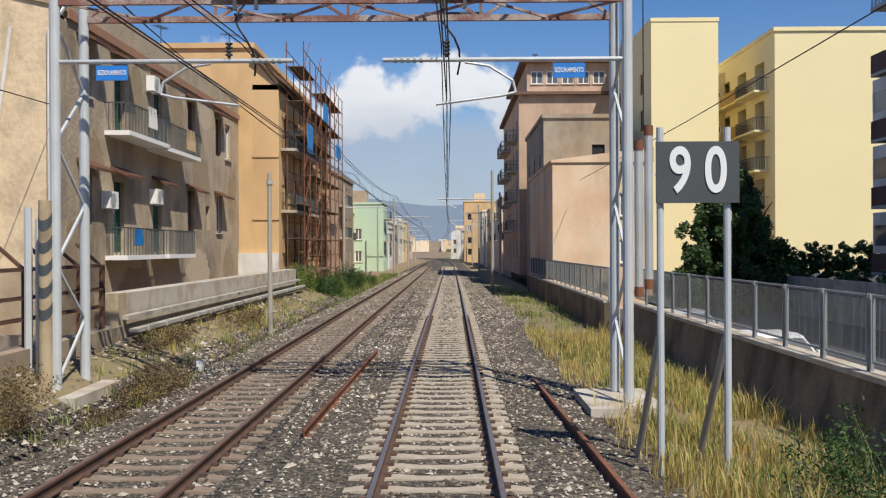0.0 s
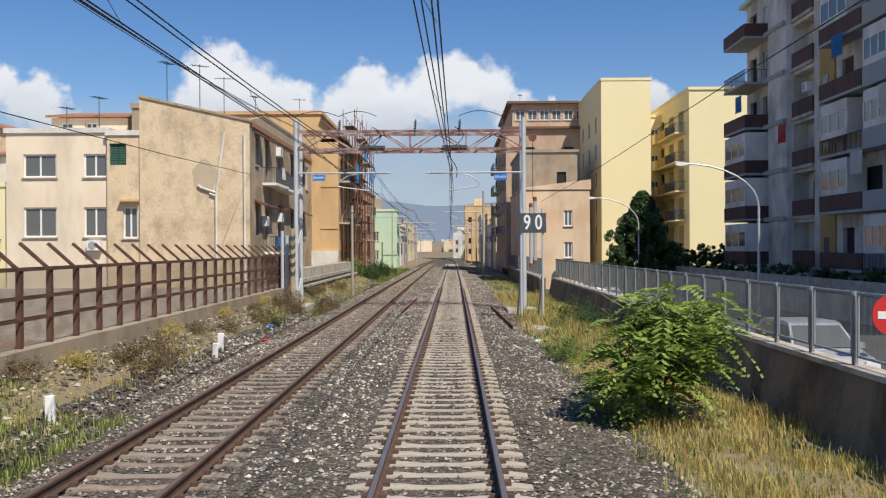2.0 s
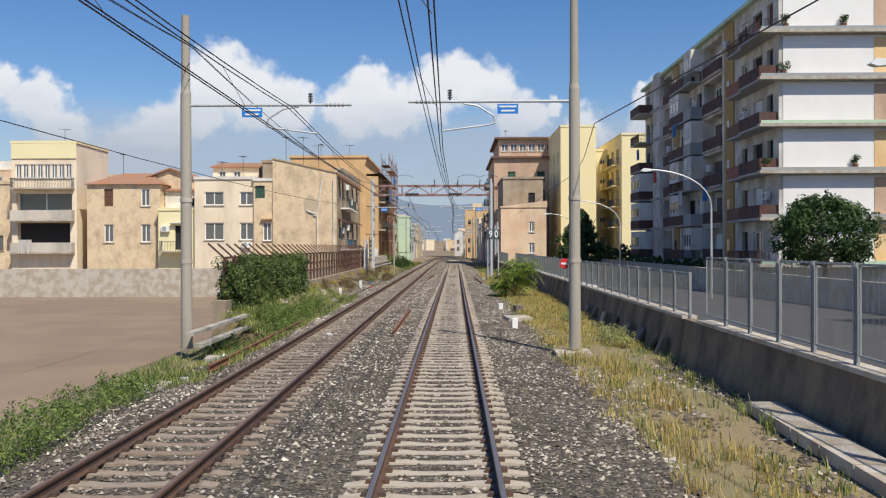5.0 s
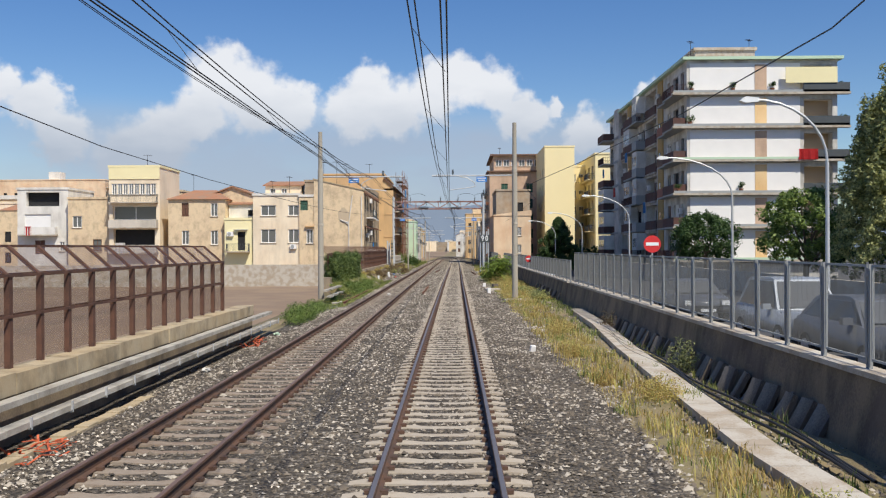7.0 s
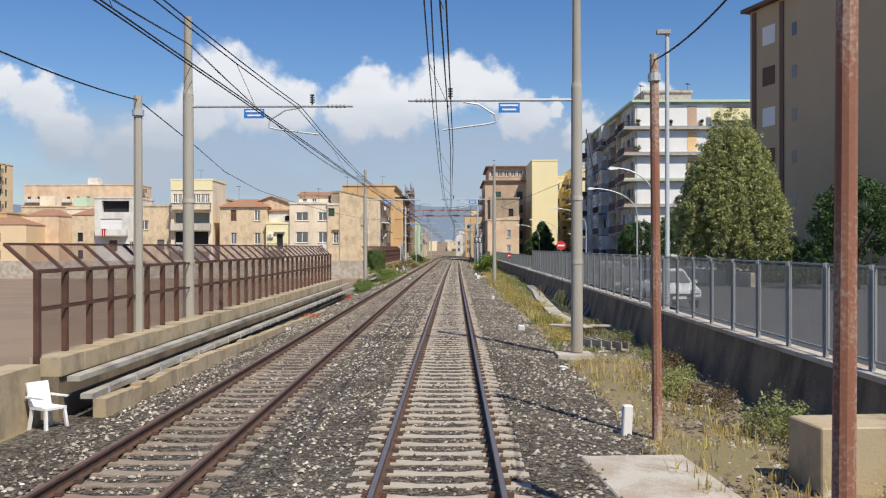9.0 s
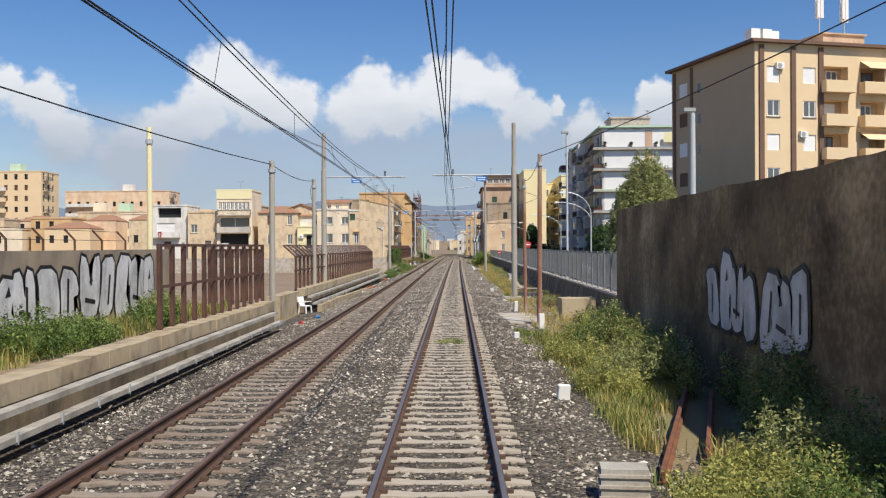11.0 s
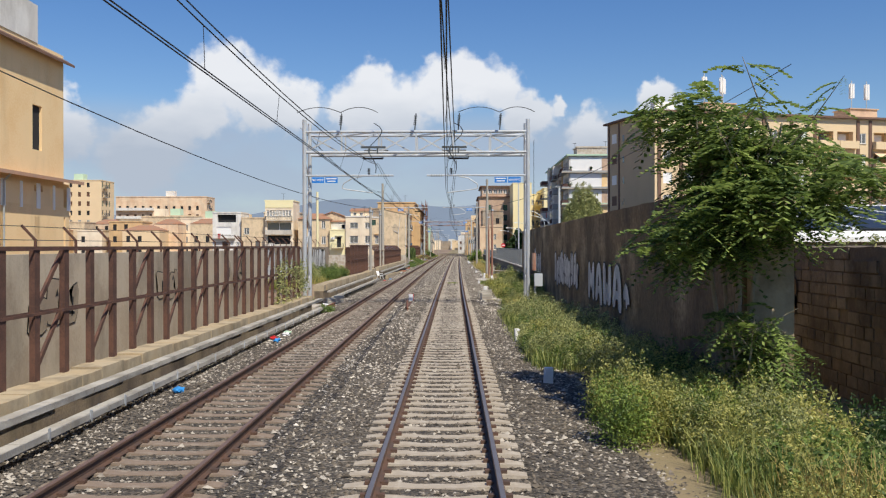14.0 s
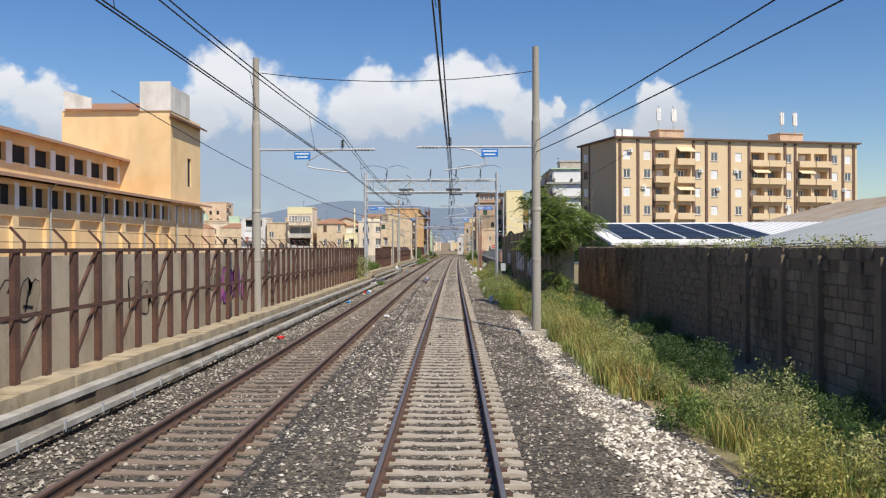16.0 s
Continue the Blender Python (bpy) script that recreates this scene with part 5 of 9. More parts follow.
part("bare_patch", bm, M["patch"], h.root, "patch where grey render shows")
for u, z in ((3.3, 5.1), (8.5, 5.5), (8.2, 10.0)):
    ac_unit(-11.9, 28.8 + u + 0.4, z - 0.9, "E")
h = House("peeling_wing", "narrow pale wing with a green shuttered window", -20.5, 28.95, -0.9, 2.0, 9.0, 10.6, M["plaster"])
h.hole("S", 0.15, 8.7, 1.0, 1.3, "shut"); h.hole("S", 0.95, 4.3, 0.9, 1.9, "win"); h.build(over=0.1, roof_mat=M["white"])
h.slab("canopy", "S", 0.8, 6.5, 1.98, 6.62, -0.35, -0.003, M["ochre"])
laundry(-10.99, 34.5, 8.1, 0.9, 0.8, "E", M["whitewash"], "white"); laundry(-10.99, 39.5, 7.9, 1.2, 0.9, "E", M["plaster"], "sand-coloured")
laundry(-11.09, 33.2, 3.5, 0.8, 0.6, "E", M["bluecloth"], "blue")

# ochre building with scaffolding
h = House("ochre_building", "ochre three-storey building beside the railway", -21.0, 53.3, -0.9, 9.9, 22.0, 15.3, M["ochre"])
h.hole("S", 1.2, 13.0, 0.9, 0.9, "dark"); h.build(over=0.15)
h = House("ochre_flank", "lower ochre flank with a dark eave and balconies", -11.1, 53.3, -0.9, 1.5, 22.0, 12.9, M["ochre"])
for z in (2.6, 6.0, 9.6):
    h.grid("E", (2.5, 6.0, 9.5, 13.0, 16.5, 20), (z,), 1.1, 2.0, "bshut")
h.build(over=0.0)
bm = B()
prism(bm, ((0.0, 14.6), (2.0, 13.0), (2.0, 13.15), (0.0, 14.8)), "y", -0.3, 22.2)
part("eave", bm, M["darkbrown"], h.root)
bm = B()
prism(bm, ((0.0, 12.85), (1.5, 12.85), (1.5, 13.38), (0.0, 14.58)), "y", 0.0, 22.0)
part("gable", bm, M["ochre"], h.root)
for z in (5.9, 9.5):
    h.slab("string_course", "S", 0, z - 0.6, 1.5, z - 0.45, -0.06, -0.003, M["ochre"]); h.balcony("E", 0.6, 10, z, 0.9, "bars")
h.slab("plinth", "S", -1.2, 0, 1.5, 3.4, -0.25, -0.003, M["white"], "white painted plinth")


def scaffold():
    root = thing("scaffold", (-9.5, 54.0, -0.7), "rusty tube scaffolding with plank decks and blue sheeting", "scaffold")
    for k in range(9):
        for xx in (0.25, 1.25):
            bm = B()
            tube(bm, (xx, 2.4 * k, 0), (xx, 2.4 * k, 15.5 - (0.6 if k % 3 else 0)), 0.035, 6)
            part("standard", bm, M["rustlight"], root)
    for j in range(1, 8):
        for xx in (0.25, 1.25):
            bm = B()
            tube(bm, (xx, -0.3, 2.0 * j), (xx, 19.6, 2.0 * j), 0.03, 6)
            tube(bm, (xx, -0.3, 2.0 * j + 1.0), (xx, 19.6, 2.0 * j + 1.0), 0.025, 6)
            part("ledger", bm, M["rustlight"], root)
        for i in range(4):
            if (i + j) % 4:
                bm = B()
                for q in range(3):
                    box(bm, 0.3 + 0.31 * q, 4.8 * i, 2.0 * j + 0.04, 0.58 + 0.31 * q, 4.8 * i + 4.6, 2.0 * j + 0.08)
                part("deck", bm, M["bark"], root)
        bm = B()
        for k in range(0, 8, 2):
            tube(bm, (1.25, 2.4 * k, 2.0 * j), (1.25, 2.4 * (k + 1), 2.0 * j + 2.0), 0.025, 6)
        part("brace", bm, M["rustlight"], root)
    for yy, zz, w, hh in ((1.0, 9.2, 2.0, 1.7), (8.0, 12.0, 2.4, 1.2), (15, 10.2, 2.6, 1.0)):
        bm = B()
        box(bm, 1.28, yy, zz, 1.33, yy + w, zz + hh)
        part("sheeting", bm, M["bluecloth"], root, "bright blue plastic sheeting")


scaffold()

# houses beyond the yard
h = House("cream_house", "cream two-storey house with white-framed windows", -26.7, 29.2, -0.9, 6.2, 9.0, 10.8, M["creamwall"])
for u, w in ((1.05, 2.0), (4.7, 1.4)):
    h.hole("S", u, 8.0, w, 1.4); h.hole("S", u, 4.4, w, 1.8)
h.build(over=0.12, roof_mat=M["white"])
ac_unit(-21.3, 29.2, 2.7, "S")
h = House("lemon_house", "small lemon-yellow house with a dark doorway", -30.6, 29.6, -0.9, 3.8, 8.0, 7.6, M["lemon"])
h.hole("S", 1.75, 3.4, 1.0, 2.5, "dark"); h.build(over=0.08); h.balcony("S", 0.4, 3.4, 3.3, 1.0)
h.slab("canopy", "S", 1.3, 6.1, 3.1, 6.2, -0.4, -0.003, M["greyband"])
ac_unit(-29.8, 29.6, 4.4, "S")
h = House("lemon_house_upper", "white set-back upper storey under a tiled lean-to", -30.6, 32.0, 6.7, 3.8, 5.0, 2.0, M["white"])
h.hole("S", 2.6, 0.5, 0.8, 0.8, "dark"); h.build(roof="shed", rise=0.9)
h = House("tiled_house", "ochre stone house with a weathered brown tile roof", -38.4, 30.5, -0.9, 7.7, 9.0, 10.3, M["plaster"])
for u in (1.8, 5.7):
    h.hole("S", u, 8.0, 0.95, 1.8, "bshut" if u < 3 else "win"); h.hole("S", u, 4.2, 1.0, 1.9, "win")
h.build(roof="hip", rise=1.5)
h = House("tiled_house_wing", "plain stone gable wing with a tile roof", -34.0, 33.5, -0.9, 7.0, 9.0, 10.8, M["plaster"])
h.build(roof="gable", rise=1.3)
h = House("verandah_house", "tall house with a glazed verandah and yellow attic", -46.6, 31.0, -0.9, 6.9, 9.0, 14.8, M["creamwall"])
for k in range(8):
    h.hole("S", 0.4 + 0.76 * k, 11.0, 0.66, 1.5, "win")
h.hole("S", 0.5, 7.6, 5.9, 1.9, "win", 0.7); h.hole("S", 0.6, 4.1, 5.6, 2.2, "dark", 0.8)
h.build(over=0.1, roof_mat=M["lemon"])
for z in (10.0, 6.6, 3.2):
    h.balcony("S", 0.2, 6.7, z, 0.9, "bars" if z > 9 else "solid", mat_rail=M["signgrey"] if z > 9 else M["bluegrey"])
h.slab("attic_band", "S", 0, 13.1, 6.9, 14.7, -0.1, -0.003, M["lemon"], "yellow attic wall")
laundry(-45.5, 30.09, 3.6, 1.4, 1.5, "S", M["whitewash"], "white")
h = House("white_house", "white house with a striped awning and red laundry", -60.0, 33.0, -0.9, 7.0, 9.0, 12.0, M["white"])
h.hole("S", 1.2, 9.6, 4.6, 1.9, "dark", 0.8); h.hole("S", 1.0, 6.2, 3.6, 2.3, "roll"); h.hole("S", 2.4, 3.0, 1.4, 1.9, "bshut"); h.hole("S", 5.8, 3.4, 0.7, 1.3, "win")
h.build(over=0.1); h.balcony("S", 0.4, 5.6, 5.7, 0.9, "solid", mat_rail=M["white"])
laundry(-58.6, 32.09, 5.9, 0.9, 1.3, "S", M["red"], "red")
h = House("rough_white_house", "rough cream-washed house with patched render", -52.6, 32.0, -0.9, 5.8, 9.0, 10.6, M["plaster"])
h.hole("S", 3.4, 3.4, 1.2, 1.6, "bwin"); h.hole("S", 0.6, 6.6, 1.3, 1.6, "win"); h.build(over=0.1)
for x, y, z, n in ((-17.5, 31, 12.2, 2.2), (-16, 33, 12.0, 2.6), (-14.2, 32, 11.6, 2.0), (-22.5, 33, 10.2, 2.4), (-25, 34, 10.2, 1.9), (-14, 60, 14.5, 2.2), (-17.5, 57, 14.5, 2.0), (-43, 36, 14, 2.0), (-36.5, 36, 11, 2.2), (9.5, 100, 21.5, 2.0), (26, 8, 23.4, 1.8), (33, 10, 23.4, 2.4)):
    antenna(x, y, z - 0.45, n + 0.45, turn=x * 37 % 90)
h = House("rooftop_room", "small rooftop room with a brown tiled lean-to", -26.0, 34.0, 9.95, 5.0, 4.0, 1.4, M["creamwall"])
h.grid("S", (1.0, 2.6), (0.4,), 0.8, 0.7, "win"); h.build(roof="shed", rise=0.8)
h = House("rooftop_room", "small flat-roofed room on a house roof", -20.4, 33.0, 9.75, 2.0, 3.0, 2.2, M["cementgrey"])
h.build(over=0.1)

# right side: low ochre house, tall pink block, yellow blocks
h = House("low_ochre_house", "low apricot house beside the line with small white windows", 6.4, 56.0, -1.0, 6.0, 16.0, 8.9, M["apricot"])
h.hole("S", 3.7, 5.6, 0.75, 1.4); h.hole("S", 3.7, 2.8, 0.75, 1.4)
h.build(roof="none")
bm = B()
prism(bm, ((-0.1, 8.85), (6.1, 8.85), (6.1, 9.75), (-0.1, 9.0)), "y", -0.1, 16.1)
part("sloping_roof", bm, M["apricot"], h.root)
h = House("bare_grey_house", "taller house of bare grey-brown render with a lower flat roof", 7.6, 73.0, -1.0, 6.0, 16.0, 14.0, M["cementgrey"])
h.hole("S", 3.8, 10.2, 1.0, 1.6, "dark"); h.grid("W", (3, 8, 13), (2.5, 6.0, 9.5), 1.1, 1.8, "bshut"); h.build(over=0.15)
h = House("pink_block", "pinkish six-storey block with a glazed top floor", 7.1, 92.0, 0.0, 13.0, 26.0, 17.9, M["pink"])
for z in (1.6, 4.6, 7.6, 10.6, 13.7):
    h.grid("S", (3.0, 8.0, 11.5), (z,), 1.3, 1.8, "shut"); h.grid("W", (3, 8, 13, 18, 23), (z,), 1.3, 2.0, "bshut")
h.build(over=0.5, roof_mat=M["darkbrown"])
for z in (4.5, 7.5, 10.5, 13.6):
    for u in (2, 12, 17):
        h.balcony("W", u, u + 4.0, z, 1.1, "bars")
h = House("pink_block_attic", "glazed attic storey under a dark flat roof", 8.0, 93.0, 18.05, 11.5, 22.0, 3.2, M["pink"])
h.grid("S", [1.0 + 1.55 * k for k in range(7)], (1.0,), 1.2, 1.3, "win")
h.build(over=0.7, roof_mat=M["darkbrown"])
h = House("yellow_block_narrow", "tall pale yellow block with a blind end wall", 16.5, 75.0, 0.7, 5.4, 22.0, 20.3, M["yellow"])
h.grid("W", (4, 9, 14, 19), (2.5, 5.6, 8.7, 11.8, 14.9), 1.2, 1.8, "bshut")
h.build(over=0.06, roof_mat=M["yellow"])
h = House("yellow_block_wide", "wide pale yellow apartment block with a blind end wall", 25.1, 71.2, 0.7, 15.0, 24.0, 18.6, M["yellow"])
for z in (2.0, 5.1, 8.2, 11.3, 14.4):
    h.grid("W", (3.5, 8, 12.5, 17), (z,), 2.3, 2.3, "dark", 0.9)
h.build(over=0.12, roof_mat=M["yellow"])
for z in (4.9, 8.0, 11.1, 14.2):
    h.balcony("W", 1.2, 6.0, z, 1.2, "bars", slab=M["yellow"]); h.balcony("W", 6.6, 10.6, z, 1.0, "solid", slab=M["yellow"], mat_rail=M["mustard"]); h.balcony("W", 11.0, 18.4, z, 1.2, "solid", slab=M["yellow"], mat_rail=M["yellow"])
for z, u in ((5.0, 4.5), (11.2, 8.6), (8.1, 13.0)):
    ac_unit(25.1, 71.2 + u, z + 1.2, "W")
h = House("yellow_link", "pale yellow recessed staircase wing between two blocks", 21.9, 84.0, 0.7, 3.2, 10.0, 17.5, M["yellow"])
h.grid("S", (1.0, 2.4), (2.0, 5.1, 8.2, 11.3, 14.4), 0.9, 1.6, "win")
h.build(over=0.1)

# long apartment block with balconies
h = House("balcony_block", "long white and mustard seven-storey apartment block with balconies", 23.9, 1.3, -0.4, 15.3, 47.0, 22.3, M["blockwall"])
zs = [1.9 + 3.4 * k for k in range(6)]
rng = random.Random(8)
LOGGIAS = ((14.3, 20.3), (33.2, 36.9))
for k, z in enumerate(zs):
    for u0, u1 in LOGGIAS:
        h.hole("W", u0, z - 0.1, u1 - u0, 2.95, "loggia", 1.0)
    for u, w in ((1.2, 1.3), (3.6, 2.2), (7.2, 1.4), (21.0, 1.6), (23.6, 2.4), (27.2, 1.6), (42.2, 1.0), (44.6, 1.6)):
        h.hole("W", u, z + 0.05, w, 2.3, ("win", "roll", "win", "dark", "bshut", "dark")[rng.randrange(6)], 0.25)
    h.hole("S", 11.9, z - 0.05, 2.9, 2.7, "deep_loggia", 1.2)
h.build(over=0.5, roof_mat=M["mint"])
for k, z in enumerate(zs):
    # walls, windows and shutters at the back of the loggias
    for u0, u1 in LOGGIAS:
        for j in range(2 if u1 - u0 > 4 else 1):
            w = rng.uniform(1.5, 2.3)
            h.fill("W", u0 + 0.5 + 2.8 * j, z + 0.6, w, 1.7, rng.choice(("win", "roll", "win", "bwin")), 0.995, sill=False)
        h.slab("loggia_parapet", "W", u0 + 0.003, z - 0.1, u1 - 0.003, z + 0.95, -0.12, 0.02, M["brickred"], "brown-red loggia parapet")
        h.slab("loggia_slab", "W", u0 + 0.003, z - 0.32, u1 - 0.003, z - 0.103, -0.2, -0.004, M["pale"])
    # projecting balconies with solid fronts
    for u0, u1, out, ma in ((0.2, 5.2, 1.35, M["brickred"]), (5.4, 9.6, 1.0, M["darkbrown"] if k % 2 else M["pinkcloth"]), (20.6, 23.4, 1.2, M["greyband"]), (23.5, 29.4, 1.2, M["brickred"]), (41.6, 46.9, 1.9, M["brickred"])):
        h.balcony("W", u0, u1, z - 0.1, out, "bars" if (k + int(u0)) % 5 == 0 else "solid", slab=M["greyband"], mat_rail=ma, height=0.95)
    # verandas closed in with white panels and glazing
    for u0, u1, out, floors in ((20.6, 23.4, 1.15, (0, 2, 3, 5)), (25.5, 29.3, 1.15, (1, 2, 4)), (41.7, 46.8, 1.85, (0, 1, 2))):
        if k in floors:
            h.slab("veranda_panel", "W", u0, z + 0.87, u1, z + 1.25, -out, -out + 0.08, M["white"])
            h.slab("veranda_glazing", "W", u0 + 0.1, z + 1.25, u1 - 0.1, z + 2.3, -out + 0.02, -out + 0.05, M["pane"])
            h.slab("veranda_head", "W", u0, z + 2.3, u1, z + 2.95, -out, -out + 0.08, M["white"])
            for j in range(4):
                q = u0 + (u1 - u0 - 0.12) * j / 3
                h.slab("veranda_mullion", "W", q, z + 1.25, q + 0.12, z + 2.3, -out - 0.01, -out + 0.06, M["whitewash"])
            for q in (u0, u1 - 0.08):
                h.slab("veranda_side", "W", q, z + 0.87, q + 0.08, z + 2.95, -out + 0.081, -0.004, M["white"])
    for u in (11.6, 30.6):
        h.slab("small_window", "W", u, z + 0.5, u + 0.75, z + 1.8, -0.16, -0.121, M["pane"])
    h.slab("stair_band", "W", 37.0, z - 0.35, 41.1, z - 0.05, -0.68, -0.604, M["greyband"], "grey-green storey band")
    h.slab("stair_window", "W", 41.12, z + 0.2, 41.4, z + 2.2, -0.1, -0.02, M["pane"])
for u in (10.6, 29.7):
    h.slab("pilaster", "W", u, 0, u + 2.6 if u < 20 else u + 2.3, 22.1, -0.12, -0.003, M["mustard"], "mustard yellow vertical band")
bm = B()
for j in range(8):
    a0, a1 = math.pi * j / 8, math.pi * (j + 1) / 8
    p, q = [(-0.004 - 0.6 * math.sin(t) ** 0.5, 39.05 - 2.05 * math.cos(t)) for t in (a0 + 1e-9, a1 - 1e-9)]
    bm.faces.new([bm.verts.new(v) for v in ((p[0], p[1], 0), (q[0], q[1], 0), (q[0], q[1], 22.8), (p[0], p[1], 22.8))])
    bm.faces.new([bm.verts.new(v) for v in ((p[0], p[1], 22.8), (q[0], q[1], 22.8), (-0.004, q[1], 22.8), (-0.004, p[1], 22.8))])
part("stair_tower", bm, M["blockwall"], h.root, "white bulging stair tower")
for k, z in enumerate(zs):
    h.slab("balcony_slab", "S", -1.6, z - 0.32, 16.4, z - 0.1, -0.7, -0.004, M["pale"])
    h.slab("parapet", "S", 0.3, z + 0.0, 11.5, z + 2.95, -0.05, -0.004, M["whitewash"], "white painted wall between the slabs")
    h.slab("band", "S", 6.9, z - 0.05, 8.1, z + 2.8, -0.09, -0.051, M["pink"] if k % 2 else M["orange"], "salmon vertical band")
    h.slab("railing", "S", -1.5, z - 0.1, 16.3, z + 0.12, -0.7, -0.64, M["mint"] if k % 3 == 0 else M["greyband"])
    h.slab("corner_rail", "S", 11.6, z - 0.1, 16.3, z + 0.85, -0.7, -0.66, M["signgrey"])
h.slab("awning", "S", 9.8, 19.7, 15.0, 21.3, -0.8, -0.72, M["lemon"], "yellow striped awning")
h = House("street_house", "low cream house behind the street trees", 33.0, -34.0, -0.3, 14.0, 10.0, 6.0, M["creamwall"])
h.grid("S", (2, 5, 8, 11), (1.2, 4.0), 1.1, 1.4, "bshut"); h.build(over=0.2)
h = House("stair_head", "small stair head and tank room on the flat roof", 26.5, 8.0, 21.9, 6.5, 6.0, 2.4, M["pale"])
h.build(over=0.2)
for u, z, ma, wd in ((15.5, 8.0, M["bluecloth"], "blue"), (21, 11.2, M["whitewash"], "white"), (24.5, 8.0, M["whitewash"], "white"), (36, 11.0, M["red"], "red"), (45.5, 14.4, M["bluecloth"], "blue"), (27, 15, M["bluecloth"], "blue")):
    laundry(22.5, 1.3 + u, z, 1.6, 1.3, "W", ma, wd)
laundry(35.0, 0.49, 12.6, 1.9, 1.1, "S", M["red"], "bright red")
for k in range(9):
    ac_unit(23.9, 1.3 + 2.2 + 5.3 * k, 6.2 + 3.4 * ((k * 2) % 5), "W")

# brown apartment slab
h = House("brown_block", "beige and brown apartment slab with balconies and roof antennas", 29.15, -59.5, -0.2, 50.0, 16.5, 22.6, M["beige"], turn=15.0)
for k in range(6):
    z = 2.2 + 3.3 * k
    for u in (2.0, 6.0, 16.0, 19.5, 24.5, 35.0, 45.0, 48.0):
        h.hole("S", u - 0.7, z, 1.4, 1.6, "roll" if (k + int(u)) % 2 else "win", 0.12)
    for u in (9.0, 13.2, 28.5, 32.0, 38.5, 42.0):
        h.hole("S", u - 1.4, z - 0.7, 2.8, 2.5, "deep_loggia", 1.1)
h.build(over=0.6, roof_mat=M["darkbrown"])
for k in range(6):
    for u in (9.0, 13.2, 28.5, 32.0, 38.5, 42.0):
        h.fill("S", u - 0.9 + 0.25 * (k % 3), 1.75 + 3.3 * k, 1.3, 2.0, ("bwin", "roll", "win")[(k + int(u)) % 3], 1.095, sill=False)
for k in range(6):
    z = 1.5 + 3.3 * k
    for u in (7.2, 11.6, 26.9, 30.4, 36.8, 40.4):
        h.balcony("S", u, u + 3.4, z, 1.0, "solid", slab=M["beige"], mat_rail=M["beige"], height=1.0)
for u in (0.4, 3.9, 7.0, 15.0, 17.6, 22.3, 26.4, 34.0, 36.2, 43.8, 46.6, 49.0):
    h.slab("pilaster", "S", u, 0, u + 0.5, 22.3, -0.18, -0.003, M["darkbrown"], "dark brown vertical band")
# flank face is a darker tone of the beige front
h.slab("flank", "W", 0.0, 0, 16.5, 22.4, -0.06, -0.003, M["brown"], "plain flank wall in a darker tone than the front")
for u in (11.8, 15.6):
    h.slab("pilaster", "W", u, 0, u + 0.5, 22.3, -0.16, -0.061, M["darkbrown"], "dark brown vertical band")
for k in range(6):
    h.slab("bathroom_window", "W", 10.2, 2.8 + 3.3 * k, 10.8, 3.8 + 3.3 * k, -0.075, -0.061, M["pane"])
    h.slab("shutter", "W", 13.0, 2.8 + 3.3 * k, 14.7, 4.3 + 3.3 * k, -0.085, -0.061, M["whitewash"] if k % 2 else M["brownshutter"])
for k, (u, z) in enumerate(((2.6, 20.0), (5.2, 13.4), (16.6, 16.6), (20.2, 13.3), (23.8, 16.6), (34.6, 10.1), (47.0, 13.4), (18.6, 6.8))):
    p = h.root.matrix_world @ Vector((u, 0, z))
    ob = thing("air_conditioner", p, "white air-conditioner outdoor unit fixed to the wall", "air conditioner", group="air conditioners", turn=15.0)
    bm = B(); box(bm, -0.42, -0.34, 0.0, 0.42, -0.02, 0.6); part("casing", bm, M["whitewash"], ob)
    bm = B(); tube(bm, (-0.1, -0.345, 0.3), (-0.1, -0.36, 0.3), 0.24, 14); part("fan_grille", bm, M["greyband"], ob)
for u, z in ((11.6, 13.2), (27.2, 16.6), (36.9, 16.6), (11.8, 20.2)):
    bm = B()
    prism(bm, ((-1.5, z), (-0.02, z + 0.9), (-0.02, z + 0.95), (-1.5, z + 0.05)), "x", u, u + 3.2)
    part("awning", bm, M["beige"], h.root, "sand-coloured canvas awning")
for u0, u1, d0, d1, hh, nm in ((10.5, 15.5, 4.0, 8.0, 2.0, "stair_head"), (36.0, 41.0, 4.0, 8.0, 2.0, "stair_head")):
    bm = B(); box(bm, u0, d0, 22.7, u1, d1, 22.7 + hh); box(bm, u0 - 0.2, d0 - 0.2, 22.7 + hh, u1 + 0.2, d1 + 0.2, 22.85 + hh)
    part(nm, bm, M["pink"], h.root)
for k, (u, d) in enumerate(((0.9, 2.0), (2.2, 2.0), (3.4, 2.6))):
    p = h.root.matrix_world @ Vector((u, d, 22.75))
    ob = thing("water_tank", p, "white box-shaped water tank on the flat roof", "water tank", group="roof tanks", turn=15.0)
    bm = B(); box(bm, 0, 0, 0, 1.0, 1.2, 1.6); part("tank", bm, M["whitewash"], ob)
    bm = B(); box(bm, 0.2, 0.3, 1.6, 0.8, 0.9, 1.7); part("lid", bm, M["greyband"], ob)
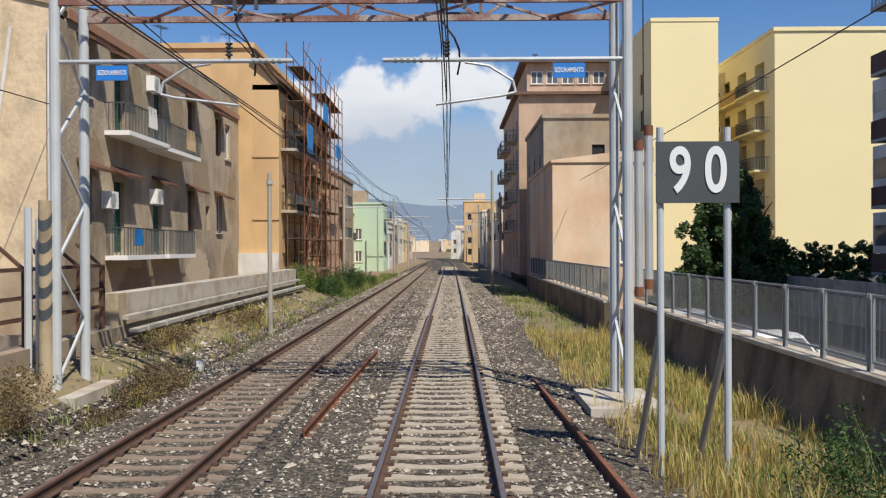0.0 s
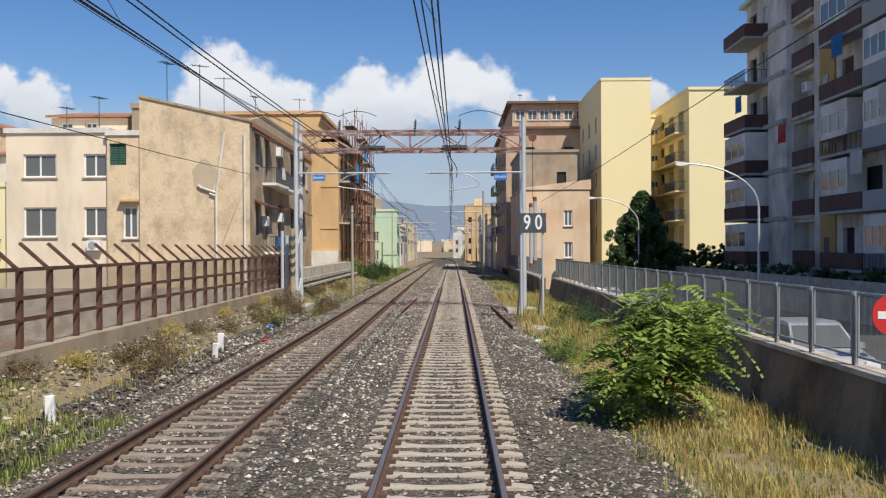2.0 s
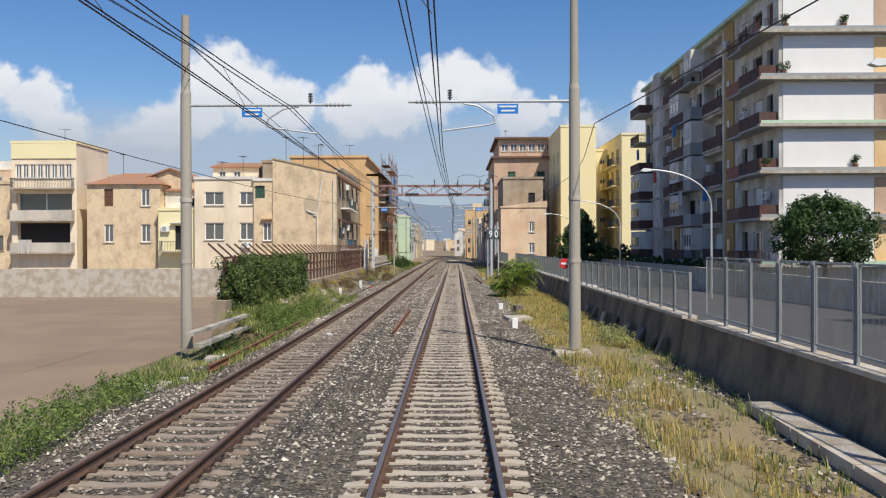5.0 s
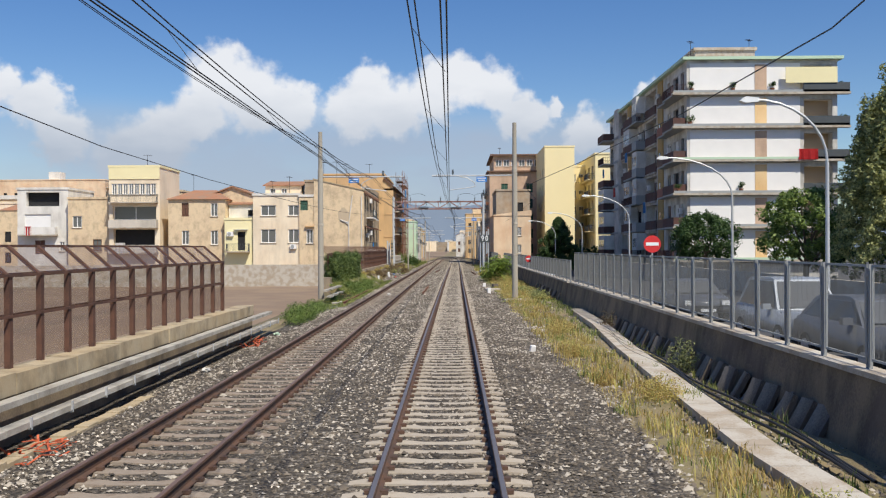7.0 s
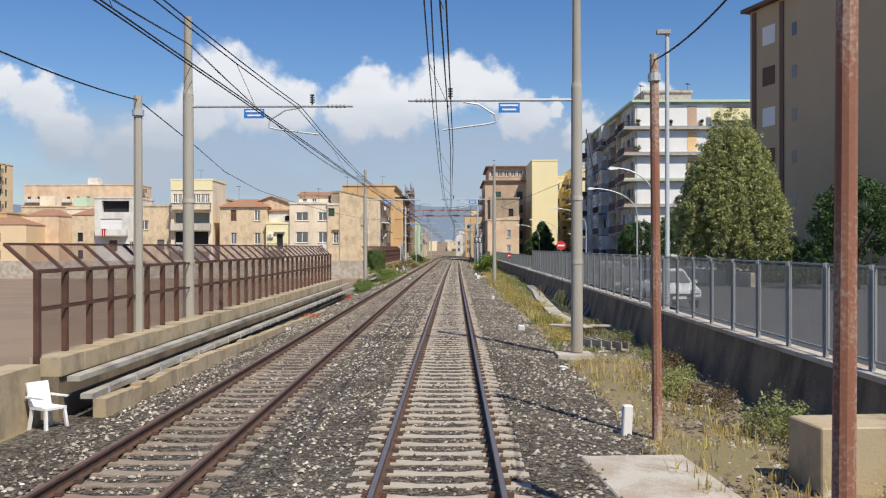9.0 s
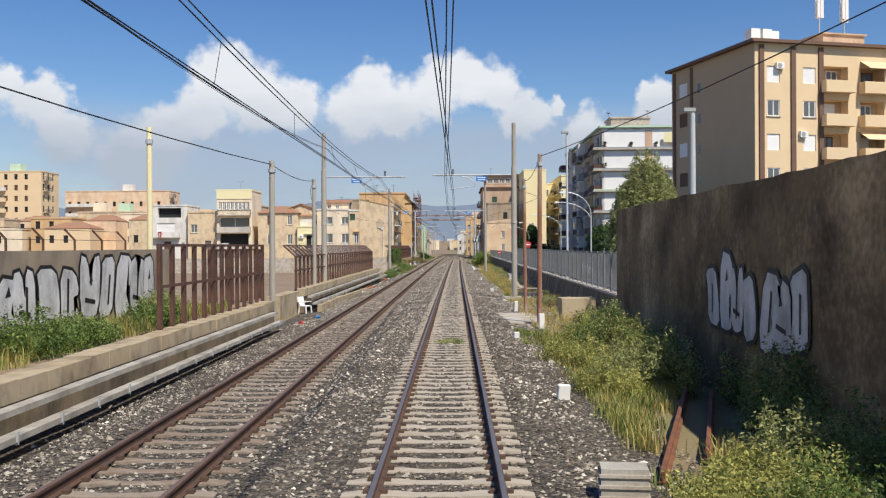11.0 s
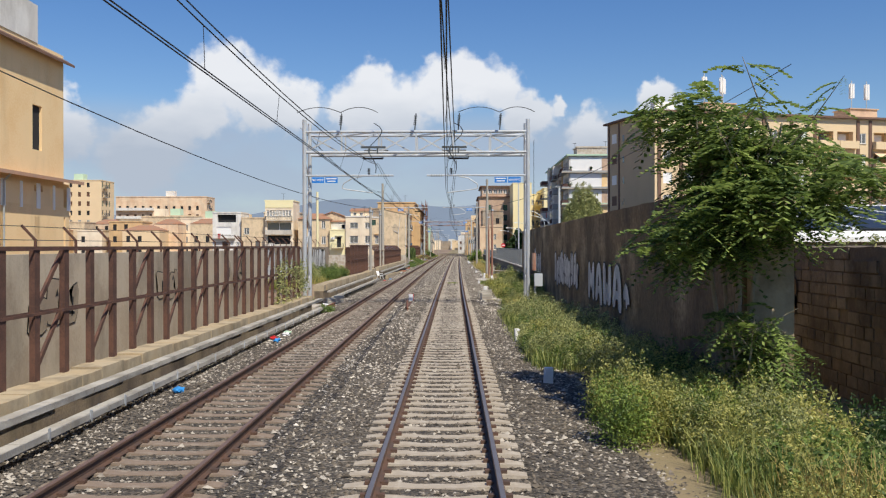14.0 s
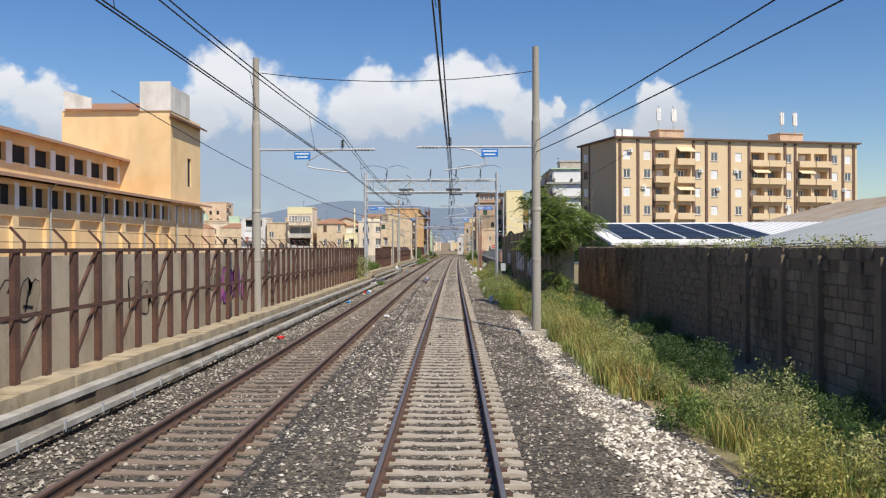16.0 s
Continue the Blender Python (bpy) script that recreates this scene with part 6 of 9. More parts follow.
for u, d in ((10.8, 5.0), (13.8, 5.0), (14.7, 6.2), (37.0, 5.0), (39.8, 5.0), (40.6, 6.0)):
    p = h.root.matrix_world @ Vector((u, d, 24.8))
    ob = thing("cell_antenna", p, "mobile phone mast with pale panel antennas", "antenna", group="phone masts")
    bm = B(); tube(bm, (0, 0, -0.1), (0, 0, 4.6), 0.08, 8); part("mast", bm, M["galv"], ob)
    for a in (0, 120, 240):
        bm = B()
        c, sn = 0.3 * math.cos(radians(a)), 0.3 * math.sin(radians(a))
        box(bm, c - 0.15, sn - 0.1, 1.8, c + 0.15, sn + 0.1, 4.1)
        part("panel", bm, M["whitewash"], ob)

# orange industrial building
h = House("orange_tower", "orange rendered industrial tower with a peeling white parapet", -33.4, -147.0, -0.6, 9.4, 9.2, 15.2, M["orange"])
h.hole("E", 5.0, 9.0, 1.2, 2.6, "dark"); h.hole("E", 5.2, 6.6, 1.1, 0.5, "dark"); h.build(roof="none")
bm = B(); box(bm, 6.8, -0.12, 15.2, 9.45, 0.14, 17.7); box(bm, 9.2, 0.14, 15.2, 9.45, 5.6, 17.4); part("parapet", bm, M["white"], h.root, "peeling white parapet")
bm = B(); prism(bm, ((0.2, 15.2), (2.6, 15.2), (2.6, 16.3), (0.2, 17.0)), "y", -0.1, 0.12); part("side_parapet", bm, M["white"], h.root, "peeling white parapet")
bm = B(); prism(bm, ((-0.3, 15.2), (-0.3, 15.35), (3.5, 16.4), (3.5, 15.3)), "x", 0.4, 6.8); part("tile_roof", bm, M["tile"], h.root)
bm = B(); prism(bm, ((9.41, 14.75), (10.0, 14.5), (10.0, 14.65), (9.41, 15.0)), "y", -0.2, 9.5); part("eave", bm, M["darkbrown"], h.root)


M["paletile"] = mat("weathered_pale_tile", (0.52, 0.3, 0.19), 0.9, 0.35, 0.9, 9.0, 0.7, tint=(0.36, 0.23, 0.16), stain=0.3, lift=0.05)


def long_shed():
    h = House("orange_shed", "long orange shed with arched panels and dark window slots under tiles", -40.0, -255.0, -0.6, 16.0, 118.0, 7.25, M["orange"])
    n = 28
    for k in range(n):
        for j in (0, 1):
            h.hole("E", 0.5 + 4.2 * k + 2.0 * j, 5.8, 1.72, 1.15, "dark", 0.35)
        h.hole("E", 0.55 + 4.2 * k, 1.0, 3.5, 4.2, "panel", 0.22)
    h.build(roof="none", over=0.0)
    for k in range(0, n, 2):
        bm = B()
        tube(bm, (16.1, 0.2 + 4.2 * k, 0), (16.1, 0.2 + 4.2 * k, 6.95), 0.06, 8)
        tube(bm, (16.1, 0.2 + 4.2 * k, 6.95), (16.6, 0.2 + 4.2 * k, 7.4), 0.06, 8)
        part("down_pipe", bm, M["greyband"], h.root)
    bm = B()
    prism(bm, ((16.8, 7.25), (11.6, 8.1), (11.6, 8.3), (16.8, 7.45)), "y", -0.5, 118.4)
    part("tile_roof", bm, M["paletile"], h.root)
    for k in range(n):
        for a, b in ((1.72, 2.0), (3.72, 4.2)):
            h.slab("pier", "E", 0.5 + 4.2 * k + a, 5.6, 0.5 + 4.2 * k + b, 7.07, -0.05, -0.004, M["whitewash"], "white pier between two window slots")
    h = House("orange_clerestory", "clerestory of the orange shed with dark slots under tiles", -40.0, -255.0, 7.2, 11.6, 118.0, 3.2, M["orange"])
    for k in range(36):
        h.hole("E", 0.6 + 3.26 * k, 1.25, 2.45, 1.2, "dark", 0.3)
    h.build(roof="none", over=0.0)
    for k in range(36):
        h.slab("pier", "E", 0.6 + 3.26 * k + 2.45, 1.1, 0.6 + 3.26 * k + 3.26, 2.6, -0.05, -0.004, M["whitewash"], "white pier between two window slots")
    bm = B()
    prism(bm, ((12.5, 3.0), (4.0, 4.7), (4.0, 4.9), (12.5, 3.2)), "y", -0.5, 118.4)
    part("tile_roof", bm, M["paletile"], h.root)


long_shed()


# roofs behind the low wall
def solar_roof():
    bm = B()
    prism(bm, ((-166.0, 2.9), (-150.0, 4.6), (-150.0, 4.75), (-166.0, 3.05)), "x", 10.6, 34.0)
    ob = tagged(part("workshop_roof", bm, M["whitewash"]), "pale corrugated workshop roof behind the wall", "roof")
    for i in range(5):
        for j in range(3):
            root = thing("solar_panel", (11.6 + 2.15 * i, -164.0 + 3.9 * j, 3.32 + 0.414 * j), "dark blue solar panel in an aluminium rack", "solar panel", group="solar panels")
            bm = B()
            prism(bm, ((0.06, 0.0), (3.7, 0.387), (3.7, 0.44), (0.06, 0.05)), "x", 0.05, 2.0)
            part("cells", bm, M["panelblue"], root)
            bm = B()
            for xx in (0.0, 2.0):
                prism(bm, ((0.0, -0.02), (3.76, 0.38), (3.76, 0.46), (0.0, 0.06)), "x", xx, xx + 0.05)
            part("frame_rail", bm, M["signwhite"], root)
    for k in range(22):
        bm = B()
        prism(bm, ((-166.0, 3.05), (-150.0, 4.75), (-150.0, 4.79), (-166.0, 3.09)), "x", 22.8 + 0.5 * k, 22.92 + 0.5 * k)
        part("corrugation", bm, M["whitewash"], ob)
    bm = B()
    prism(bm, ((13.0, 2.5), (24.0, 5.2), (34.0, 4.0), (34.0, 4.2), (24.0, 5.4), (13.0, 2.7)), "y", -205, -182)
    tagged(part("warehouse_roof", bm, M["greyband"]), "dark grey corrugated warehouse roof", "roof")
    bm = B()
    prism(bm, ((26.0, 3.0), (44.0, 7.6), (62.0, 5.0), (62.0, 5.2), (44.0, 7.8), (26.0, 3.2)), "y", -150, -120)
    tagged(part("warehouse_roof", bm, M["cementgrey"]), "weathered fibre-cement warehouse roof", "roof")
    for x0, x1, y0, y1, top in ((13.6, 33.4, -204.5, -182.5, 2.7), (26.6, 61.4, -149.5, -120.5, 3.2)):
        bm = B()
        box(bm, x0, y0, -0.5, x1, y1, top)
        tagged(part("warehouse_wall", bm, M["concrete"]), "grey rendered warehouse wall under a corrugated roof", "wall", kind="structure")
    bm = B()
    box(bm, 10.6, -165.9, -0.3, 34, -150, 2.8)
    tagged(part("workshop_wall", bm, M["concrete"]), "grey rendered workshop wall", "wall", kind="structure")


M["panelblue"] = mat("solar_cell", (0.012, 0.016, 0.026), 0.45, 0.1, 2.0, 20.0, 0.0)
solar_roof()


# rows of houses farther along the line
def far_row():
    rng = random.Random(21)
    tones = ("plaster", "ochre", "creamwall", "white", "mint", "beige", "pink", "lemon", "cementgrey")
    def one(x0, y, w, d, hgt, tone, flank, simple=False, roof=None):
        hh = House("town_house", f"distant {tone_word[tone]} town house facing the railway", x0, y, -1.5, w, d, hgt, M[tone])
        z = 2.2
        while z < hgt - 2 and y < 700:
            us = [1.6 + 3.2 * k for k in range(max(1, int((d - 1) / 3.2)))]
            if not simple:
                hh.grid(flank, us, (z,), 1.1, 1.9, rng.choice(("shut", "bshut", "dark")))
            if w > 4:
                hh.grid("S", [1.5 + 3 * k for k in range(int((w - 0.8) / 3))], (z,), 1.0, 1.6, "dark" if simple else rng.choice(("bshut", "win", "dark")))
            z += 3.2
        hh.build(over=0.12, roof=roof, rise=1.4)
        if hgt > 14 and y < 200:
            for k in range(1, int(hgt / 3.2)):
                hh.balcony("S", 0.6, w * 0.42, 3.2 * k - 1.1, 1.1, "solid", mat_rail=M[rng.choice(("white", "beige", "apricot"))])
        if simple:
            return
        if rng.random() < 0.6:
            q = rng.uniform(0.2, 0.6)
            hh.slab("roof_room", "S", w * q, hgt + 0.19, w * q + 3.2, hgt + 2.4, 2.0, 5.5, M[rng.choice(tones)])
        z = 2.1 + 3.2
        while z < hgt - 2:
            if rng.random() < 0.85:
                hh.balcony(flank, 1.0, min(d - 0.5, 5.0), z, 0.9, "bars")
            z += 3.2
    y = 76.0
    k = 0
    tone_word = dict(apricot="apricot", plaster="sandy", ochre="ochre", creamwall="cream", white="white", mint="mint green", beige="beige", pink="pinkish", lemon="yellow", cementgrey="grey")
    left = ("pink", "cementgrey", "creamwall", "ochre", "white", "beige", "plaster", "cementgrey", "white", "lemon", "beige", "white", "ochre", "creamwall", "white", "pink", "beige", "white")
    while y < 335:
        d = rng.uniform(13, 22)
        one(-21.0 - (y - 70) * 0.012 - (2.4 if 93 < y < 132 else 0.0), y, 10.5, d, rng.uniform(8.5, 12.5), left[k % len(left)], "E")
        y += d + (0.3 if rng.random() < 0.7 else 3)
        k += 1
    right = ("cementgrey", "beige", "white", "ochre", "white", "creamwall", "white", "beige", "white", "lemon")
    y, k = 119.0, 0
    while y < 380:
        d = rng.uniform(14, 24)
        if not 238 < y < 270:
            one(8.0, y, 11, d, rng.uniform(8, 13), right[k % len(right)], "W")
        y += d + (0.3 if rng.random() < 0.6 else 4)
        k += 1
    for x, y, w, d, hgt, tone in ((-62, 48, 12, 10, 11, "creamwall"), (-50, 46, 9, 10, 13, "plaster"), (-76, 60, 13, 10, 12, "creamwall"), (-92, 75, 15, 10, 13, "plaster"), (-131, 160, 35, 12, 23.3, "apricot"), (-140, 122, 18, 12, 27, "beige"), (-160, 140, 17, 14, 19, "creamwall"), (-112, 112, 16, 10, 13, "plaster"), (-96, 100, 12, 10, 14, "beige"), (-84, 96, 11, 10, 13, "plaster"),
                                 (-75, 95, 14, 10, 12, "ochre"), (-60, 80, 14, 10, 12, "pink"), (-45, 70, 12, 10, 13, "plaster")):
        one(x, y, w, d, hgt, tone, "E")
    # low houses with tiled and flat roofs crowded before the taller blocks
    for k in range(20):
        x = -112 + 4.1 * k + rng.uniform(-2, 2)
        one(x, 44 + rng.uniform(0, 34), rng.uniform(6, 10), 8, rng.uniform(8, 11.5), rng.choice(("creamwall", "plaster", "beige", "ochre", "plaster", "apricot")), "E", True, "hip" if k % 2 == 0 else None)
    # the town that closes the view at the end of the line
    for k in range(30):
        x = -62 + 4.3 * k + rng.uniform(-1, 1)
        one(x * 1.6 - 10, 820 + rng.uniform(0, 260), rng.uniform(9, 16), 9, rng.uniform(9, 15), rng.choice(("plaster", "creamwall", "beige", "white", "ochre", "cementgrey")), "E", True)
    one(0.6, 338, 5.2, 10, 9.8, "white", "W", False, "gable")
    one(4.2, 256, 8.6, 12, 16.8, "ochre", "W")
    one(-14.4, 133, 5.1, 9, 10.6, "mint", "E")
    one(-12.2, 150, 2.6, 12, 7.5, "white", "E")


far_row()


def mountains():
    rng = np.random.default_rng(2)
    xs = np.linspace(-2600, 2600, 180)
    top = 60 + 135 * np.exp(-((xs + 420) / 520) ** 2) + 90 * np.exp(-((xs - 260) / 260) ** 2) + 120 * np.exp(-((xs + 1800) / 500) ** 2) + 60 * np.exp(-((xs - 1500) / 600) ** 2)
    top = top * (1 + 0.03 * np.cumsum(rng.normal(0, 0.25, len(xs))).clip(-3, 3))
    verts = [(x, 3600, -30) for x in xs] + [(x, 3650, t) for x, t in zip(xs, top)]
    n = len(xs)
    faces = [(k, k + 1, n + k + 1, n + k) for k in range(n - 1)]
    tagged(raw_mesh("backdrop_hills", verts, faces, M["hill"]), "hazy blue hills far behind the town", "hills", kind="structure")


mountains()

# ---- vegetation ----
# bare ground round the foundations of masts and gantries
PADS = ((3.8, -40.2), (3.8, -95.2), (3.7, -191.8), (3.7, -149.4), (3.5, 18.2), (-7.3, 17.8), (3.2, -136.8), (3.9, -135.0), (4.4, -133.4), (4.9, -131.8))


def blades(name, label, patches, material, seed, parent=None):
    """Grass: tufts of bent blades. patches: x0, x1, y0, y1, tufts, height, spread."""
    rng = np.random.default_rng(seed)
    V, Fc, base = [], [], 0
    for x0, x1, y0, y1, tufts, height, spread in patches:
        n_b = 12
        cx, cy = rng.uniform(x0, x1, tufts), rng.uniform(y0, y1, tufts)
        vigour = 0.55 + 0.45 * np.sin(cx * 2.1 + cy * 0.83) * np.sin(cy * 0.37 + 1.3) + rng.uniform(-0.2, 0.35, tufts)
        keep = vigour > 0.18
        for px, py in PADS:
            keep &= (np.abs(cx - px) > 0.7) | (np.abs(cy - py) > 0.9)
        cx, cy, vigour = cx[keep], cy[keep], vigour[keep].clip(0.3, 1.25)
        n = len(cx) * n_b
        bx = np.repeat(cx, n_b) + rng.normal(0, spread, n)
        by = np.repeat(cy, n_b) + rng.normal(0, spread, n)
        bz = np.repeat([ground_z(a, b) for a, b in zip(cx, cy)], n_b)
        h = height * np.repeat(vigour, n_b) * rng.uniform(0.45, 1.15, n)
        a = rng.uniform(0, 2 * np.pi, n)
        lean = h * rng.uniform(0.1, 0.75, n)
        w = rng.uniform(0.005, 0.013, n)
        dx, dy = np.cos(a), np.sin(a)
        px, py = -dy * w, dx * w
        z0 = bz - 0.03
        p = np.stack([np.stack([bx - px, by - py, z0], -1), np.stack([bx + px, by + py, z0], -1),
                      np.stack([bx + dx * lean * 0.3 - px * 0.8, by + dy * lean * 0.3 - py * 0.8, bz + h * 0.6], -1), np.stack([bx + dx * lean * 0.3 + px * 0.8, by + dy * lean * 0.3 + py * 0.8, bz + h * 0.6], -1),
                      np.stack([bx + dx * lean, by + dy * lean, bz + h], -1)], 1)
        V.append(p.reshape(-1, 3))
        f = np.array(((0, 1, 3), (0, 3, 2), (2, 3, 4)))
        Fc.append((f[None] + base + 5 * np.arange(n)[:, None, None]).reshape(-1, 3))
        base += 5 * n
    ob = raw_mesh(name, np.concatenate(V), np.concatenate(Fc), material, parent)
    return tagged(ob, label, "grass", kind="stuff")


def kites(rng, centres, normals, size):
    """Leaf blades: a bent kite of two triangles each."""
    n = len(centres)
    t = rng.normal(size=(n, 3))
    t -= (t * normals).sum(1, keepdims=True) * normals
    t /= np.linalg.norm(t, axis=1, keepdims=True) + 1e-9
    b = np.cross(normals, t)
    s = size * rng.uniform(0.6, 1.3, (n, 1))
    p = np.stack([centres - t * s, centres + b * s * 0.42 - normals * s * 0.12, centres + t * s, centres - b * s * 0.42 - normals * s * 0.12], 1)
    f = np.array(((0, 1, 2), (0, 2, 3)))
    return p.reshape(-1, 3), (f[None] + 4 * np.arange(n)[:, None, None]).reshape(-1, 3)


def clump_points(rng, clumps, per):
    """Leaf places in the outer shell of many small uneven clumps: x, y, z, radius."""
    C, Nn = [], []
    for x, y, z, r in clumps:
        d = rng.normal(size=(per, 3))
        d /= np.linalg.norm(d, axis=1, keepdims=True)
        rr = r * rng.uniform(0.35, 1.1, (per, 1)) ** 0.6
        C.append(np.array((x, y, z)) + d * rr)
        n = d + rng.normal(0, 0.6, (per, 3)) + (0, 0, 0.5)
        Nn.append(n / np.linalg.norm(n, axis=1, keepdims=True))
    return np.concatenate(C), np.concatenate(Nn)


def leafy(name, rng, clumps, per, size, material, parent):
    c, n = clump_points(rng, clumps, per)
    v, f = kites(rng, c, n, size)
    return raw_mesh(name, v, f, material, parent)


def stems(rng, root, tips, material, r=0.02, bow=0.1):
    bm = B()
    for t in tips:
        mid = Vector(t) * 0.55 + Vector((rng.normal(0, bow), rng.normal(0, bow), 0.05))
        tube(bm, (rng.normal(0, 0.04), rng.normal(0, 0.04), -0.05), mid, r, 6, r * 0.7, False)
        tube(bm, mid, t, r * 0.7, 6, r * 0.3, False)
    return tagged(part("stalk", bm, material, root), kind="stuff")


def bush(x, y, rx, ry, hgt, n, leaf, material, label, seed, category="bush"):
    for px, py in PADS:
        if abs(x - px) < 0.9 + rx * 0.5 and abs(y - py) < 1.3 + ry * 0.5:
            x = px + 1.0 + rx * 0.6
    rng = np.random.default_rng(seed)
    z = ground_z(x, y)
    root = thing("bush", (x, y, z), label, category, group="lineside bushes")
    # upright leafy shoots that spread and thin out towards their tips
    per, tips, C = 64, [], []
    for k in range(int(n * 1.3)):
        a, q = rng.uniform(0, 2 * math.pi), math.sqrt(rng.random())
        b0 = np.array((0.8 * rx * q * math.cos(a), 0.85 * ry * q * math.sin(a), 0.0))
        hh = hgt * rng.uniform(0.55, 1.15) * (1 - 0.4 * q * q)
        tip = b0 * 1.25 + np.array((rng.normal(0, 0.1), rng.normal(0, 0.1), hh))
        if k % 4 == 0:
            tips.append(tuple(tip * (0.95, 0.95, 0.97)))
        t = rng.uniform(0.05, 1.0, (per, 1)) ** 0.8
        C.append(b0 + (tip - b0) * t + rng.normal(0, 1, (per, 3)) * (0.13 * (1.1 - 0.75 * t)) * (1, 1, 0.6))
    C = np.concatenate(C)
    C[:, 2] = np.abs(C[:, 2])
    nn = rng.normal(0, 0.8, C.shape) + (0, 0, 0.7)
    nn /= np.linalg.norm(nn, axis=1, keepdims=True)
    stems(rng, root, tips, M["leafgrey"], 0.006, 0.05)
    v, f = kites(rng, C, nn, leaf * 0.72)
    raw_mesh("foliage", v, f, material, root)
    return root


def frond_tree(name, label, x, y, hgt, crown, fronds, seed, trunks=3, z_low=0.3, leaf_len=0.8, material=None):
    """Tree of heaven: thin stems with long feather leaves, each leaf a row of paired leaflets."""
    rng = np.random.default_rng(seed)
    z = ground_z(x, y)
    root = thing(name, (x, y, z), label, "tree")
    bm = B()
    tops = []
    for k in range(trunks):
        a = 2 * math.pi * k / trunks + rng.uniform(-0.4, 0.4)
        b0 = Vector((0.12 * math.cos(a), 0.12 * math.sin(a), -0.1))
        b1 = Vector((crown * 0.25 * math.cos(a), crown * 0.25 * math.sin(a), hgt * 0.45))
        b2 = Vector((crown * 0.45 * math.cos(a + 0.3), crown * 0.45 * math.sin(a + 0.3), hgt * rng.uniform(0.72, 0.9)))
        tube(bm, b0, b1, 0.016 * hgt ** 0.6, 8, 0.013 * hgt ** 0.6, False)
        tube(bm, b1, b2, 0.013 * hgt ** 0.6, 8, 0.006 * hgt ** 0.6, False)
        tops += [(b1, b2)] * 2
        for j in range(4):
            s0 = b1.lerp(b2, rng.uniform(0, 0.9))
            s1 = s0 + Vector((rng.normal(0, crown * 0.35), rng.normal(0, crown * 0.35), rng.uniform(0.1, 0.25) * hgt))
            tube(bm, s0, s1, 0.008 * hgt ** 0.6, 6, 0.005, False)
            tops.append((s0, s1))
    part("trunk", bm, M["palebark"], root)
    V, Fc, base = [], [], 0
    for k in range(fronds):
        p0, p1 = tops[rng.integers(len(tops))]
        o = np.array(p0.lerp(p1, rng.uniform(0.2, 1.0)))
        if k % 5:
            g = rng.normal(size=3)
            g *= rng.uniform(0.3, 1.0) ** 0.5 / np.linalg.norm(g)
            o = np.array((g[0] * crown * 0.8, g[1] * crown * 0.8, (hgt + z_low) / 2 + g[2] * (hgt - z_low) / 2 * 0.95))
            o[:2] += 0.35 * crown * np.sin(o[2] * np.array((2.1, 1.7)) + seed)
        o[2] = max(o[2], z_low)
        a = rng.uniform(0, 2 * math.pi)
        up = rng.uniform(-0.6, 0.65)
        d = np.array((math.cos(a), math.sin(a), up))
        ln = leaf_len * rng.uniform(0.6, 1.2)
        side = np.array((-math.sin(a), math.cos(a), 0))
        m = 9
        t = (np.arange(m) + 1) / m
        spine = o + d * (ln * t)[:, None] - np.array((0, 0, 0.55 * ln)) * (t ** 2)[:, None]
        for s in (-1, 1):
            lf = ln * 0.24 * (1 - 0.55 * np.abs(t - 0.45))
            tip = spine + s * side * lf[:, None] + d * (lf * 0.45)[:, None] - np.array((0, 0, 0.3)) * lf[:, None] + rng.normal(0, 0.012, (m, 3))
            mid = (spine + tip) / 2
            wv = d * (lf * 0.32)[:, None]
            quad = np.stack([spine, mid + wv, tip, mid - wv], 1)
            V.append(quad.reshape(-1, 3))
            f = np.array(((0, 1, 2), (0, 2, 3)))
            Fc.append((f[None] + base + 4 * np.arange(m)[:, None, None]).reshape(-1, 3))
            base += 4 * m
    raw_mesh("crown", np.concatenate(V), np.concatenate(Fc), material or M["leaf"], root)
    return root


